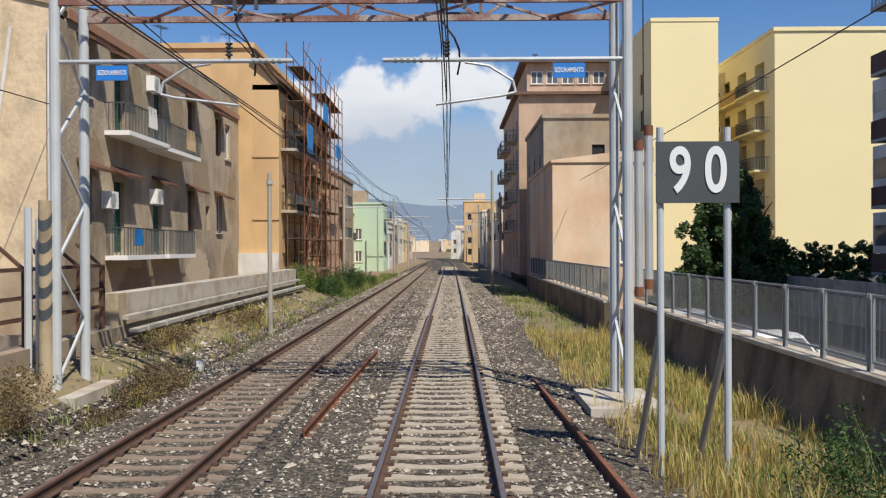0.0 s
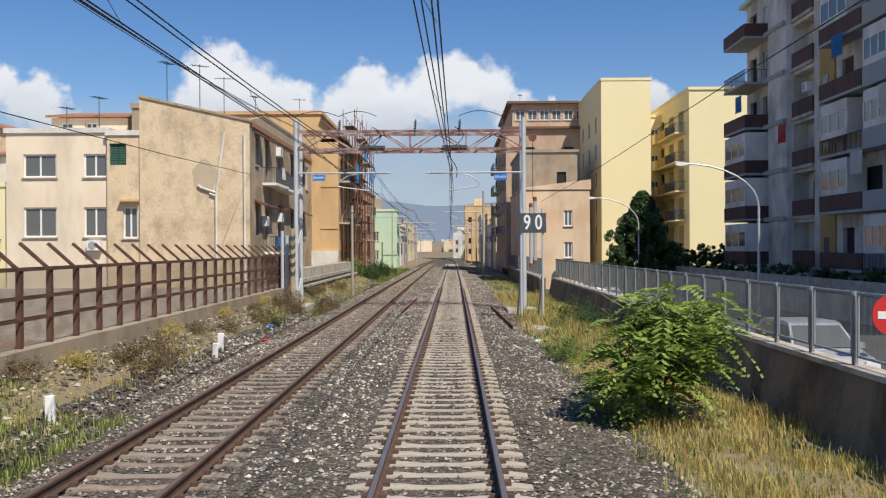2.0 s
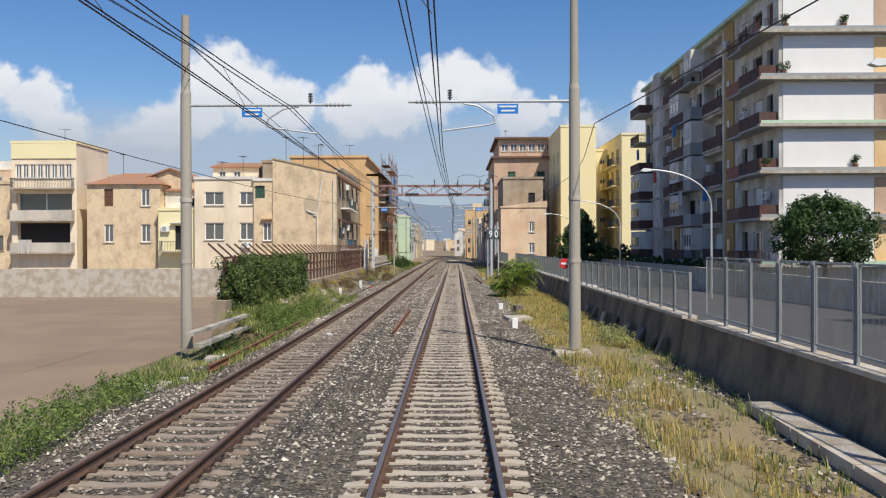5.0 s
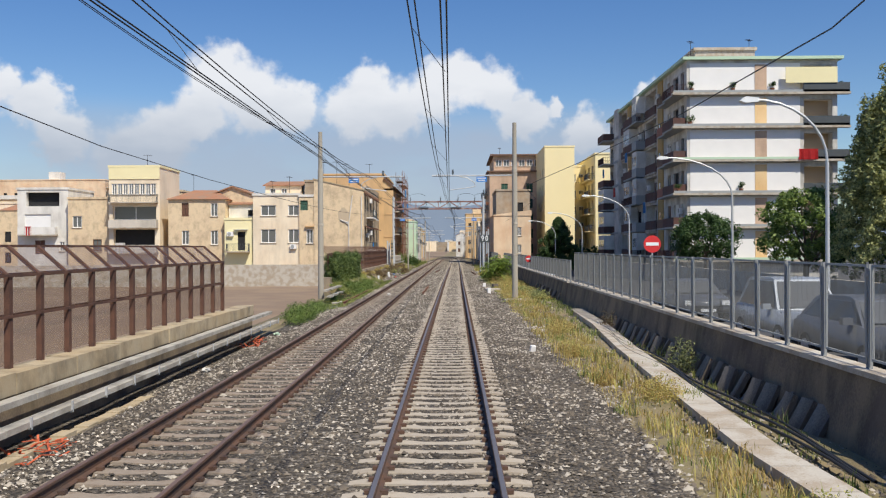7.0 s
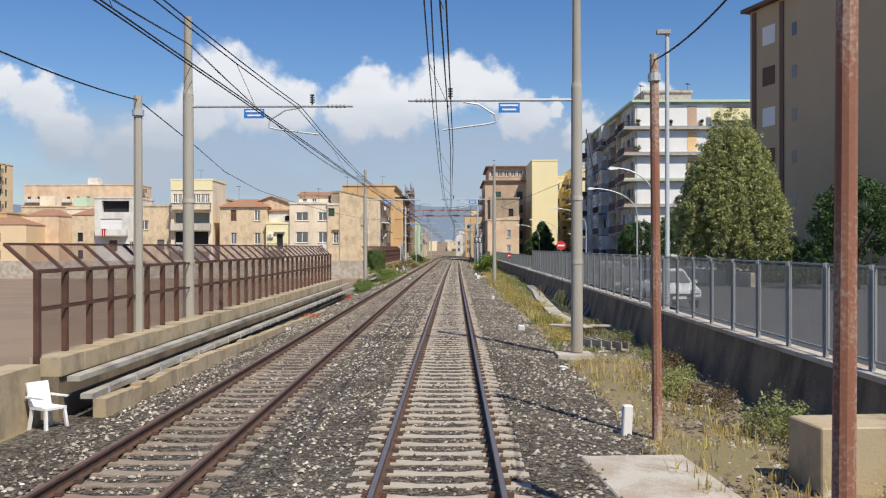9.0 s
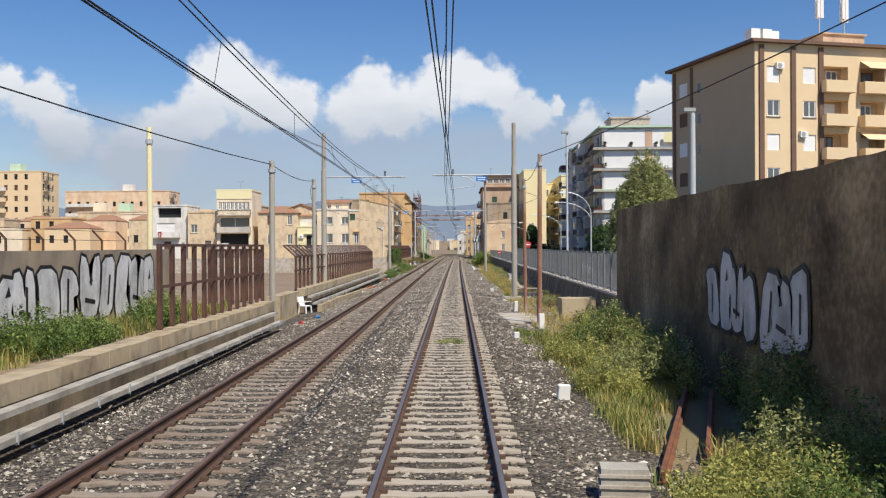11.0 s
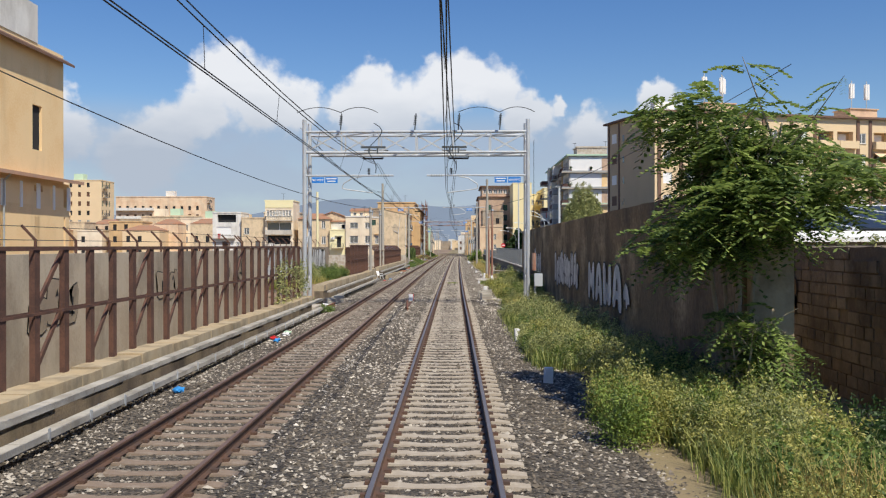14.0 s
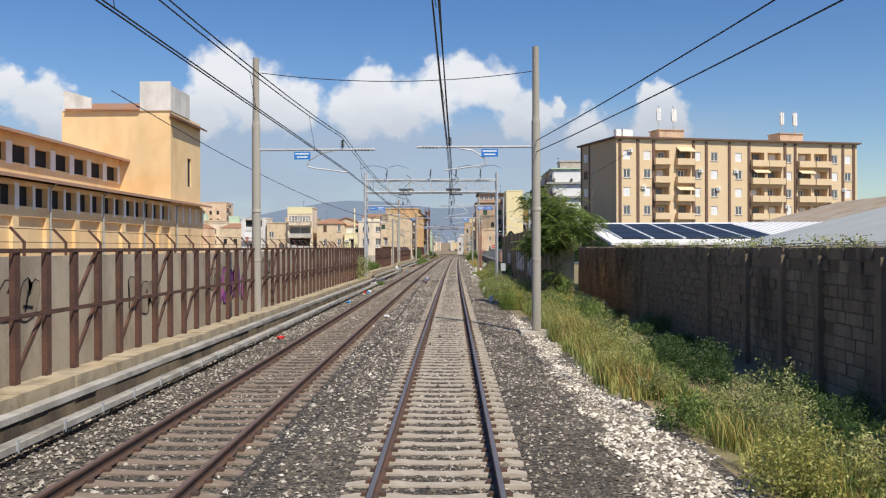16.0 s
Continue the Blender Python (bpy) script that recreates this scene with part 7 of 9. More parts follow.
def round_tree(name, label, x, y, z, hgt, radius, material, seed, shape="round", leaf=0.13, per=60, n=90):
    rng = np.random.default_rng(seed)
    root = thing(name, (x, y, z), label, "tree")
    bm = B()
    tube(bm, (0, 0, -0.1), (0.1, 0, hgt * 0.4), 0.045 * hgt ** 0.8, 10, 0.03 * hgt ** 0.8, False)
    tips = []
    for k in range(9):
        a = k * 2.4
        e = Vector((radius * 0.6 * math.cos(a), radius * 0.6 * math.sin(a), hgt * (0.55 + 0.04 * k)))
        tube(bm, (0.08, 0, hgt * (0.25 + 0.02 * k)), e, 0.018 * hgt ** 0.8, 6, 0.006 * hgt ** 0.8, False)
    part("trunk", bm, M["bark"], root)
    clumps = []
    for k in range(n):
        a = rng.uniform(0, 2 * math.pi)
        if shape == "cone":
            f = rng.random() ** 1.4
            rr = radius * (1 - f) ** 0.75 * rng.uniform(0.3, 1.12) * (1 + 0.22 * math.sin(3 * a + 9 * f)) + 0.12
            clumps.append((rr * math.cos(a), rr * math.sin(a), hgt * (0.1 + 0.9 * f) - 0.12 * rr, rng.uniform(0.25, 0.5)))
        elif shape == "weep":
            q = math.sqrt(rng.random())
            top = hgt * (1.0 - 0.35 * q * q) * rng.uniform(0.8, 1.0)
            low = hgt * rng.uniform(0.06, 0.4)
            m = 9
            for j in range(m):
                zz = top + (low - top) * j / m
                rr = radius * q * (0.75 + 0.35 * j / m)
                clumps.append((rr * math.cos(a) + rng.normal(0, 0.1), rr * math.sin(a) + rng.normal(0, 0.1), zz, rng.uniform(0.16, 0.34)))
        else:
            u = rng.uniform(-0.75, 1)
            q = math.sqrt(1 - u * u) * rng.uniform(0.55, 1.05)
            clumps.append((radius * q * math.cos(a), radius * q * math.sin(a), hgt * 0.62 + radius * 0.85 * u * min(1.2, hgt * 0.42 / radius), rng.uniform(0.2, 0.42) * radius * 0.45))
    leafy("crown", rng, clumps, per, leaf, material, root)
    return root


M["palebark"] = mat("pale_bark", (0.34, 0.29, 0.2), 0.9, 0.25, 4.0, 30.0, 0.5)
blades("dry_grass", "straw-yellow dry grass on the verge", [
    (2.9, 6.2, 6, 34, 900, 0.5, 0.1), (3.1, 6.3, -38, 6, 2300, 0.27, 0.14), (3.0, 4.6, -70, -40, 420, 0.35, 0.12), (3.4, 4.4, -88, -70, 260, 0.35, 0.12), (3.2, 5.2, -118, -96, 250, 0.35, 0.12),
    (3.0, 4.8, -150, -119, 900, 0.45, 0.12), (4.1, 5.2, -207, -184, 1100, 0.75, 0.14), (-7.9, -6.3, 24, 45, 260, 0.25, 0.12), (-7.7, -6.6, -14, 0, 90, 0.2, 0.1), (-10.6, -8.7, -143, -114, 700, 0.55, 0.12),
    (4.9, 6.2, -226, -206, 300, 0.55, 0.12)], M["grassdry"], 31)
blades("green_grass", "fresh green grass and weeds on the verge", [
    (2.9, 6.2, -44, 6, 900, 0.22, 0.14), (3.4, 6.2, 0, 30, 700, 0.4, 0.1), (3.2, 6.2, -94, -40, 500, 0.34, 0.09), (2.5, 4.5, -172, -151.5, 1900, 0.5, 0.14), (2.9, 4.8, -150, -119, 1400, 0.45, 0.13), (3.9, 5.6, -207, -172, 1900, 0.75, 0.13),
    (4.9, 6.4, -226, -206, 700, 0.5, 0.13), (-7.9, -5.6, -46, -10, 1800, 0.25, 0.1), (-7.8, -5.9, 14, 60, 260, 0.3, 0.1), (-7.8, -6.0, 60, 110, 700, 0.7, 0.12), (-10.7, -8.7, -143, -113, 900, 0.6, 0.12), (3.2, 6.0, 34, 70, 300, 0.4, 0.1),
    (-0.4, 0.4, -121.5, -120.3, 60, 0.1, 0.05), (2.3, 3.2, -121, -116, 80, 0.2, 0.06)], M["grassgreen"], 32)

frond_tree("ailanthus_sapling", "bright green tree-of-heaven sapling on the verge", 3.95, -9.6, 2.5, 1.3, 420, 41, 5, 0.2, 0.72, M["leaffresh"])
frond_tree("ailanthus_tree", "slender tree of heaven with dark feathery leaves", 5.7, -177.7, 6.5, 2.2, 1750, 42, 6, 2.7, 0.62, M["leaftree"])
frond_tree("ailanthus_sapling", "young tree of heaven at the foot of a larger one", 5.6, -178.7, 2.4, 0.85, 190, 43, 4, 0.6, 0.5, M["leaftree"])
def weeds(first, rows):
    """Bushes along one stretch of the line: x, y, half widths, height, shoots, leaf size, foliage."""
    words = {"leaflight": "pale yellow-green", "grassdry": "straw-dry", "scrub": "dry brown", "leaf": "leafy green", "leafdark": "dark green", "leafgrey": "dusty grey-green"}
    for k, (x, y, rx, ry, hh, n, lf, ma) in enumerate(rows):
        bush(x, y, rx, ry, hh, n, lf, M[ma], f"{words[ma]} weeds growing by the trackside", first + k)


weeds(100, (
    (5.2, 11.0, 0.9, 1.6, 1.2, 45, 0.05, "leafdark"), (5.6, 8.0, 0.7, 1.2, 1.1, 30, 0.05, "leafdark"), (3.2, -1.0, 0.5, 0.7, 0.7, 20, 0.05, "leaf"), (4.9, -29.0, 0.5, 0.9, 0.6, 20, 0.05, "leafgrey"),
    (5.2, -37.0, 0.7, 1.5, 0.7, 35, 0.05, "leafgrey"), (6.1, -58.0, 0.3, 1.0, 0.8, 24, 0.04, "scrub"), (3.9, -61.0, 0.4, 1.4, 0.6, 34, 0.035, "grassdry"), (3.6, -67.0, 0.4, 1.2, 0.5, 30, 0.035, "grassdry"),
    (6.0, -70.0, 0.4, 0.5, 0.9, 14, 0.05, "leafgrey"), (4.3, -75.0, 0.35, 1.2, 0.55, 30, 0.035, "grassdry"), (4.2, -84.0, 0.4, 0.8, 0.5, 26, 0.035, "leaflight")))
weeds(111, (
    (3.6, -90.5, 0.45, 0.9, 0.5, 30, 0.035, "grassdry"), (5.9, -96.5, 0.4, 0.9, 0.6, 24, 0.04, "scrub"), (4.6, -102.0, 0.5, 0.6, 0.6, 16, 0.05, "leafgrey"), (5.6, -106.0, 0.5, 0.9, 0.8, 26, 0.05, "leafgrey"),
    (4.2, -121.0, 0.6, 1.2, 0.8, 40, 0.045, "leafgrey"), (4.9, -122.5, 0.6, 2.0, 0.9, 40, 0.06, "leafgrey"), (4.5, -124.0, 0.7, 1.4, 1.0, 50, 0.045, "leafgrey"), (3.8, -126.0, 0.6, 1.2, 0.85, 46, 0.045, "leaflight"),
    (4.6, -128.0, 0.7, 2.0, 0.9, 50, 0.06, "leafgrey"), (4.3, -128.5, 0.7, 1.2, 1.05, 54, 0.045, "leafgrey"), (3.6, -130.2, 0.5, 0.9, 0.7, 40, 0.045, "leaflight")))
weeds(122, (
    (3.0, -134.0, 0.55, 0.6, 0.7, 26, 0.05, "leaf"), (5.0, -134.5, 0.7, 1.5, 1.0, 36, 0.06, "leafgrey"), (4.3, -136.6, 0.6, 0.9, 0.85, 50, 0.045, "leafgrey"), (4.7, -138.2, 0.6, 0.9, 1.1, 50, 0.045, "leafgrey"),
    (3.75, -138.6, 0.6, 0.8, 0.75, 50, 0.045, "leaflight"), (4.1, -139.6, 0.7, 0.9, 0.9, 60, 0.045, "leaflight"), (3.9, -141.0, 0.7, 1.6, 0.8, 42, 0.05, "leafgrey"), (4.7, -145.0, 0.8, 1.8, 1.0, 44, 0.06, "leafgrey"),
    (3.5, -157.0, 0.6, 1.5, 0.6, 36, 0.05, "leaf"), (4.6, -158.5, 0.9, 2.4, 1.0, 66, 0.06, "leafgrey"), (4.0, -163.0, 0.8, 1.8, 0.8, 48, 0.05, "leafgrey")))
weeds(133, (
    (5.0, -163.5, 0.8, 2.2, 1.1, 60, 0.06, "leafgrey"), (3.9, -166.5, 0.6, 1.2, 0.6, 40, 0.045, "leaflight"), (4.7, -168.5, 0.9, 2.0, 1.0, 60, 0.05, "leafgrey"), (5.4, -169.5, 0.6, 1.2, 0.8, 36, 0.045, "leaflight"),
    (4.5, -174.5, 0.9, 2.2, 1.1, 70, 0.05, "leaflight"), (5.2, -175.0, 0.8, 1.6, 1.0, 50, 0.06, "leafdark"), (6.4, -178.0, 0.7, 0.9, 1.5, 50, 0.05, "leaf"), (4.6, -178.3, 0.7, 0.9, 0.9, 50, 0.05, "leaflight"),
    (5.4, -180.0, 1.2, 2.0, 1.2, 90, 0.055, "leaflight"), (6.9, -180.5, 0.8, 1.2, 1.1, 40, 0.06, "leafdark"), (6.8, -183.0, 0.8, 1.4, 1.2, 40, 0.06, "leafgrey")))
weeds(144, (
    (5.0, -184.0, 0.9, 1.8, 1.0, 50, 0.07, "leaf"), (6.2, -185.5, 0.9, 1.5, 1.25, 60, 0.06, "leaf"), (5.3, -187.0, 0.6, 1.2, 0.9, 36, 0.05, "leaflight"), (6.4, -191.0, 0.8, 1.6, 0.9, 40, 0.06, "leafgrey"),
    (5.6, -199.0, 0.6, 1.4, 0.8, 34, 0.06, "leafgrey"), (7.4, -200.0, 0.9, 2.0, 1.0, 36, 0.06, "leafdark"), (5.0, -205.5, 0.7, 1.2, 0.75, 36, 0.05, "leaf"), (5.8, -209.0, 0.7, 1.3, 0.9, 34, 0.05, "leafgrey"),
    (4.7, -210.0, 0.6, 1.0, 0.7, 30, 0.05, "leaf"), (6.6, -214.0, 0.8, 1.5, 1.0, 36, 0.06, "leafgrey"), (-7.8, 72.0, 1.2, 4.0, 2.2, 90, 0.08, "leafdark")))
weeds(155, (
    (-7.6, 62.0, 0.9, 3.5, 1.6, 70, 0.07, "leaf"), (-6.9, 9.0, 0.6, 1.4, 0.6, 26, 0.05, "leafgrey"), (-6.9, -31.0, 0.7, 2.4, 0.7, 46, 0.05, "leaf"), (-7.0, -37.5, 0.5, 1.0, 0.6, 20, 0.05, "leafdark"),
    (-7.0, -47.5, 0.6, 2.4, 0.7, 44, 0.05, "leaf"), (-6.6, -53.0, 0.6, 3.4, 0.95, 90, 0.05, "leaf"), (-9.5, -126.5, 0.6, 1.4, 0.9, 34, 0.06, "leafgrey"), (-9.6, -133.0, 0.8, 2.2, 1.4, 60, 0.07, "leafgrey"),
    (-7.2, -147.5, 0.5, 1.0, 0.6, 26, 0.05, "leaf"), (-5.6, -152.2, 0.3, 0.7, 0.4, 16, 0.05, "leaf")))

rng = random.Random(9)
for k in range(78):
    y = rng.uniform(-171, -151) if k < 36 else rng.uniform(-141, -119) if k < 58 else rng.uniform(-224, -207) if k < 64 else rng.uniform(-182, -171)
    x = rng.uniform(2.7, 4.3) if k < 36 else rng.uniform(3.1, 4.7) if k < 58 else rng.uniform(4.8, 6.5) if k < 64 else rng.uniform(3.7, 5.2)
    if abs(y + 150) < 2 or (x < 5.0 and -139 < y < -130):
        x += 0.6
    ma = rng.choice(("leafgrey", "leafgrey", "leaflight", "leaf"))
    bush(x, y, rng.uniform(0.4, 0.8), rng.uniform(0.6, 1.3), rng.uniform(0.75, 1.2) * (0.8 + 0.18 * (x - 3)), 42, 0.045, M[ma], "tall dusty green weeds in seed on the verge", 300 + k)

round_tree("conifer", "dark conifer behind the street railing", 16.6, 54.0, -0.9, 8.2, 3.7, M["leafdark"], 51, "cone", 0.15, 100, 520)
round_tree("willow_tree", "large weeping green tree beside the street", 18.9, -58.0, 0.3, 11.9, 3.7, M["leafgrey"], 52, "weep", 0.09, 34, 420)
round_tree("small_street_tree", "small round street tree with dense leaves", 22.5, -10.5, -0.3, 6.0, 3.0, M["leafdark"], 53, n=240)
round_tree("small_street_tree", "round street tree with olive-green leaves", 20.0, -41.0, 0.0, 6.0, 2.7, M["leaf"], 54, n=170)
round_tree("small_street_tree", "round street tree with dark leaves by a wall", 24.0, -66.0, 0.2, 6.5, 2.8, M["leafdark"], 55, n=170)


def hedge(name, label, x0, x1, y0, y1, z0, z1, material, seed, n, leaf=0.07, per=60):
    rng = np.random.default_rng(seed)
    root = thing(name, ((x0 + x1) / 2, (y0 + y1) / 2, z0), label, "hedge")
    cx, cy = (x0 + x1) / 2, (y0 + y1) / 2
    clumps = [(rng.uniform(x0, x1) - cx, rng.uniform(y0, y1) - cy, rng.uniform(0.02, 1) ** 0.8 * (z1 - z0) * (0.88 + 0.12 * math.sin(k * 1.7)), rng.uniform(0.14, 0.3)) for k in range(n)]
    stems(rng, root, [(c[0] * 0.9, c[1], c[2] * 0.8) for c in clumps[::12]], M["bark"], 0.015)
    leafy("foliage", rng, clumps, per, leaf, material, root)


hedge("ivy_hedge", "dense green creeper covering a stretch of fence", -8.45, -7.75, -33.2, -16.6, 0.0, 2.4, M["leafivy"], 61, 900, 0.058, 110)
hedge("street_hedge", "dark overgrown hedge by the yellow block", 19.0, 31.0, 57.0, 60.0, -0.9, 3.0, M["leafdark"], 62, 520, 0.14, 50)
hedge("creeper", "thin reddish creeper climbing the rusty fence", -6.85, -6.55, -158.5, -151.5, 0.3, 2.3, M["leafgrey"], 63, 60, 0.06, 26)
hedge("wall_plants", "weeds growing along the top of the old wall", 9.7, 10.0, -215.0, -172.0, 2.72, 2.95, M["leafgrey"], 64, 120, 0.05, 30)
for k, (x, y, rx, ry, hh, n) in enumerate(((-7.1, 14.5, 0.6, 2.2, 0.9, 70), (-7.2, 19.5, 0.5, 1.8, 0.8, 50), (-6.9, 9.5, 0.6, 1.6, 0.6, 40), (-7.4, 25.0, 0.4, 2.0, 0.5, 36), (-7.2, 33.0, 0.4, 3.0, 0.5, 40), (-7.0, -4.5, 0.6, 2.0, 0.5, 36), (-6.9, -36.5, 0.5, 1.6, 0.4, 30))):
    bush(x, y, rx, ry, hh, n, 0.045, M["scrub"], "dry brown scrub and brambles beside the track", 400 + k)
hedge("street_shrubs", "tall green shrubs along the street garden", 21.0, 27.0, -64.0, -38.0, 0.1, 3.4, M["leafdark"], 67, 420, 0.12, 40)
rng = random.Random(12)
# dark leaf colour carries the shade along the foot of the old wall
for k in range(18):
    bush(rng.uniform(6.6, 9.2), -216.0 + 2.1 * k, 0.7, 1.1, rng.uniform(0.45, 0.9), 34, 0.05, M["leafdark"], "weeds by the old wall, shade put into their leaf colour", 450 + k)
for k in range(18):
    bush(rng.uniform(4.2, 5.2), -206.5 + 1.25 * k, 0.45, 0.7, rng.uniform(0.6, 0.95), 34, 0.04, M["leaflight" if k % 3 else "leafgrey"], "tall yellow-green weeds in seed on the verge", 480 + k)
for k in range(16):
    bush(rng.uniform(-7.9, -6.8), -14.0 + 2.2 * k, 0.35, 0.6, rng.uniform(0.25, 0.5), 18, 0.035, M["scrub" if k % 3 else "grassdry"], "low dry brown scrub on the dirt bank", 510 + k)
for k in range(12):
    bush(rng.uniform(4.9, 6.1), -116.0 + 2.6 * k, 0.4, 0.6, rng.uniform(0.3, 0.6), 20, 0.035, M["scrub" if k % 2 else "leafgrey"], "straggly dry weeds by the retaining wall", 530 + k)
for k in range(26):
    bush(rng.uniform(4.3, 5.1), -135.0 + 0.62 * k, rng.uniform(0.4, 0.65), rng.uniform(0.5, 0.9), rng.uniform(1.0, 1.65), 40, 0.055, M[("leafgrey", "leaf", "leafgrey", "leaflight")[k % 4]], "tall leafy weeds along the foot of the tuff wall", 700 + k)
for k in range(16):
    bush(rng.uniform(4.4, 6.3), -186.5 + 0.55 * k, rng.uniform(0.4, 0.7), rng.uniform(0.5, 0.9), rng.uniform(0.6, 1.0), 36, 0.045, M[("leaflight", "leaffresh", "leaflight", "leafgrey")[k % 4]], "yellow-green flowering weeds on the verge", 740 + k)
for k in range(14):
    bush(rng.uniform(3.0, 5.2), -177.8 - 0.28 * k, rng.uniform(0.4, 0.6), rng.uniform(0.4, 0.7), rng.uniform(0.85, 1.35), 44, 0.042, M["leaflight" if k % 2 else "leaffresh"], "tall yellow-green weeds in full sun on the verge", 800 + k)
for k, (x, y, hh) in enumerate(((-9.2, -129.5, 1.2), (-9.9, -131.2, 1.4), (-8.9, -127.2, 0.8), (-9.6, -133.4, 1.0), (-9.0, -121.5, 0.9), (-9.7, -118.6, 1.1))):
    bush(x, y, 0.8, 1.2, hh, 60, 0.06, M["leaf" if k % 2 == 0 else "leafgrey"], "dense green bush before the painted yard wall", 820 + k)
for k in range(14):
    bush(rng.uniform(-8.9, -7.0), 52.5 + 2.2 * k, rng.uniform(0.7, 1.1), rng.uniform(1.0, 1.6), rng.uniform(0.9, 2.1), 40, 0.075, M["leafdark" if k % 2 else "leaf"], "overgrown dark green bushes beside the line", 770 + k)
for k, (x, y) in enumerate(((-6.5, -33.0), (-6.4, -30.0), (-6.6, -27.0), (-6.8, -24.0), (-7.0, -21.0), (-6.2, -31.5), (-7.2, -28.5))):
    bush(x, y, 0.7, 1.7, 0.32, 46, 0.045, M["leaf"], "bright green weeds creeping over the ballast edge", 560 + k)
for k, (u, z) in enumerate(((0.4, 18.9), (4.6, 18.9), (8.6, 18.9), (15.6, 18.9), (0.2, 15.5), (15.8, 15.5), (-1.0, 8.7), (5.4, 8.7))):
    r = np.random.default_rng(600 + k)
    pot = thing("flower_pot", (23.9 + u, 0.95, z - 0.4), "terracotta pot with a small bushy plant on a balcony", "flower pot", group="balcony pots")
    bm = B(); tube(bm, (0, 0, 0), (0, 0, 0.35), 0.16, 12, 0.22); part("pot", bm, M["rustlight"], pot)
    leafy("plant", r, [(r.normal(0, 0.15), r.normal(0, 0.12), 0.5 + r.uniform(0, 0.4), 0.2) for _ in range(7)], 50, 0.07, M["leafdark"], pot)
hedge("garden_plants", "dark shrubs at the foot of the apartment block", 20.8, 23.0, 8.0, 50.0, -0.6, 1.6, M["leafdark"], 65, 420, 0.12, 40)


# ---- signs, posts, lamps ----
def speed_board():
    root = thing("speed_board", (3.55, 12.6, -0.35), "dark rectangular speed board reading 90 on two grey posts", "sign")
    for xx in (-0.49, 0.42):
        bm = B()
        tube(bm, (xx, 0.05, 0), (xx, 0.05, 4.75), 0.05, 10)
        part("post", bm, M["greypaint"], root)
        bm = B()
        tube(bm, (xx - 0.1, 1.15, 0.0), (xx - 0.01, 0.1, 1.9), 0.05, 10)
        part("prop", bm, M["polecon"], root)
    bm = B()
    box(bm, -0.56, -0.04, 3.72, 0.56, 0.0, 4.55)
    board = part("board", bm, M["signgrey"], root)
    for ch, xx in (("9", -0.24), ("0", 0.24)):
        cu = bpy.data.curves.new("numeral", "FONT")
        cu.body, cu.size, cu.align_x, cu.align_y, cu.extrude, cu.offset = ch, 0.86, "CENTER", "CENTER", 0.004, 0.015
        cu.materials.append(M["signwhite"])
        num = new("numeral", cu)
        num.parent = board
        num.matrix_basis = Matrix.LocRotScale((xx, -0.052, 4.135), Euler((radians(90), 0, 0)), (0.72, 1.0, 1.0))
        num["label"] = f"white painted numeral {ch}"


speed_board()


def street_lamp(x, y, z, hgt=7.9, reach=3.8):
    root = thing("street_lamp", (x, y, z), "tall grey street lamp with a long curved arm", "street lamp", group="street lamps")
    bm = B()
    tube(bm, (0, 0, 0), (0, 0, hgt * 0.72), 0.085, 10, 0.06)
    pts = [(-reach * (1 - math.cos(k * 0.2)), 0, hgt * 0.72 + hgt * 0.28 * math.sin(k * 0.2)) for k in range(8)]
    pts.append((-reach, 0, hgt))
    for a, b in zip(pts, pts[1:]):
        tube(bm, a, b, 0.05, 8, 0.045, False)
    part("pole", bm, M["galv"], root)
    bm = B()
    prism(bm, ((-reach - 0.5, hgt - 0.05), (-reach - 0.3, hgt - 0.12), (-reach + 0.15, hgt - 0.08), (-reach + 0.15, hgt + 0.05), (-reach - 0.3, hgt + 0.1)), "y", -0.14, 0.14)
    part("lamp_head", bm, M["signwhite"], root)


for x, y in ((15.9, 52.0), (15.9, 21.3), (15.9, -9.8), (15.9, -41.0)):
    street_lamp(x, y, ground_z(x, y))
street_lamp(12.9, -62.0, ground_z(12.9, -62), 7.6, 2.5)
for x, y, t in ((9.3, -114.0, 7.2), (7.35, -89.9, 9.5)):
    root = thing("lamp_post", (x, y, ground_z(x, y)), "straight pale steel lamp post behind the wall", "street lamp")
    bm = B(); tube(bm, (0, 0, 0), (0, 0, t), 0.13 if t < 9 else 0.08, 12, 0.1 if t < 9 else 0.07); part("pole", bm, M["greypaint"], root)
    bm = B(); box(bm, -0.35, -0.12, t, 0.1, 0.12, t + 0.14); part("lamp_head", bm, M["greyband"], root)


def no_entry(x, y, z, top):
    root = thing("no_entry_sign", (x, y, z), "round red no-entry sign with a white bar", "traffic sign")
    bm = B(); tube(bm, (0, 0.04, 0), (0, 0.04, top + 0.25), 0.03, 8); part("post", bm, M["galv"], root)
    bm = B(); tube(bm, (0, 0, top), (0, 0.02, top), 0.3, 28); disc = part("disc", bm, M["red"], root)
    bm = B(); box(bm, -0.22, -0.008, top - 0.055, 0.22, -0.003, top + 0.055); part("white_bar", bm, M["signwhite"], disc)


no_entry(6.58, -12.9, 0.8, 0.96)
no_entry(6.98, -61.7, ground_z(7.0, -61.7), 2.87 - ground_z(7.0, -61.7))


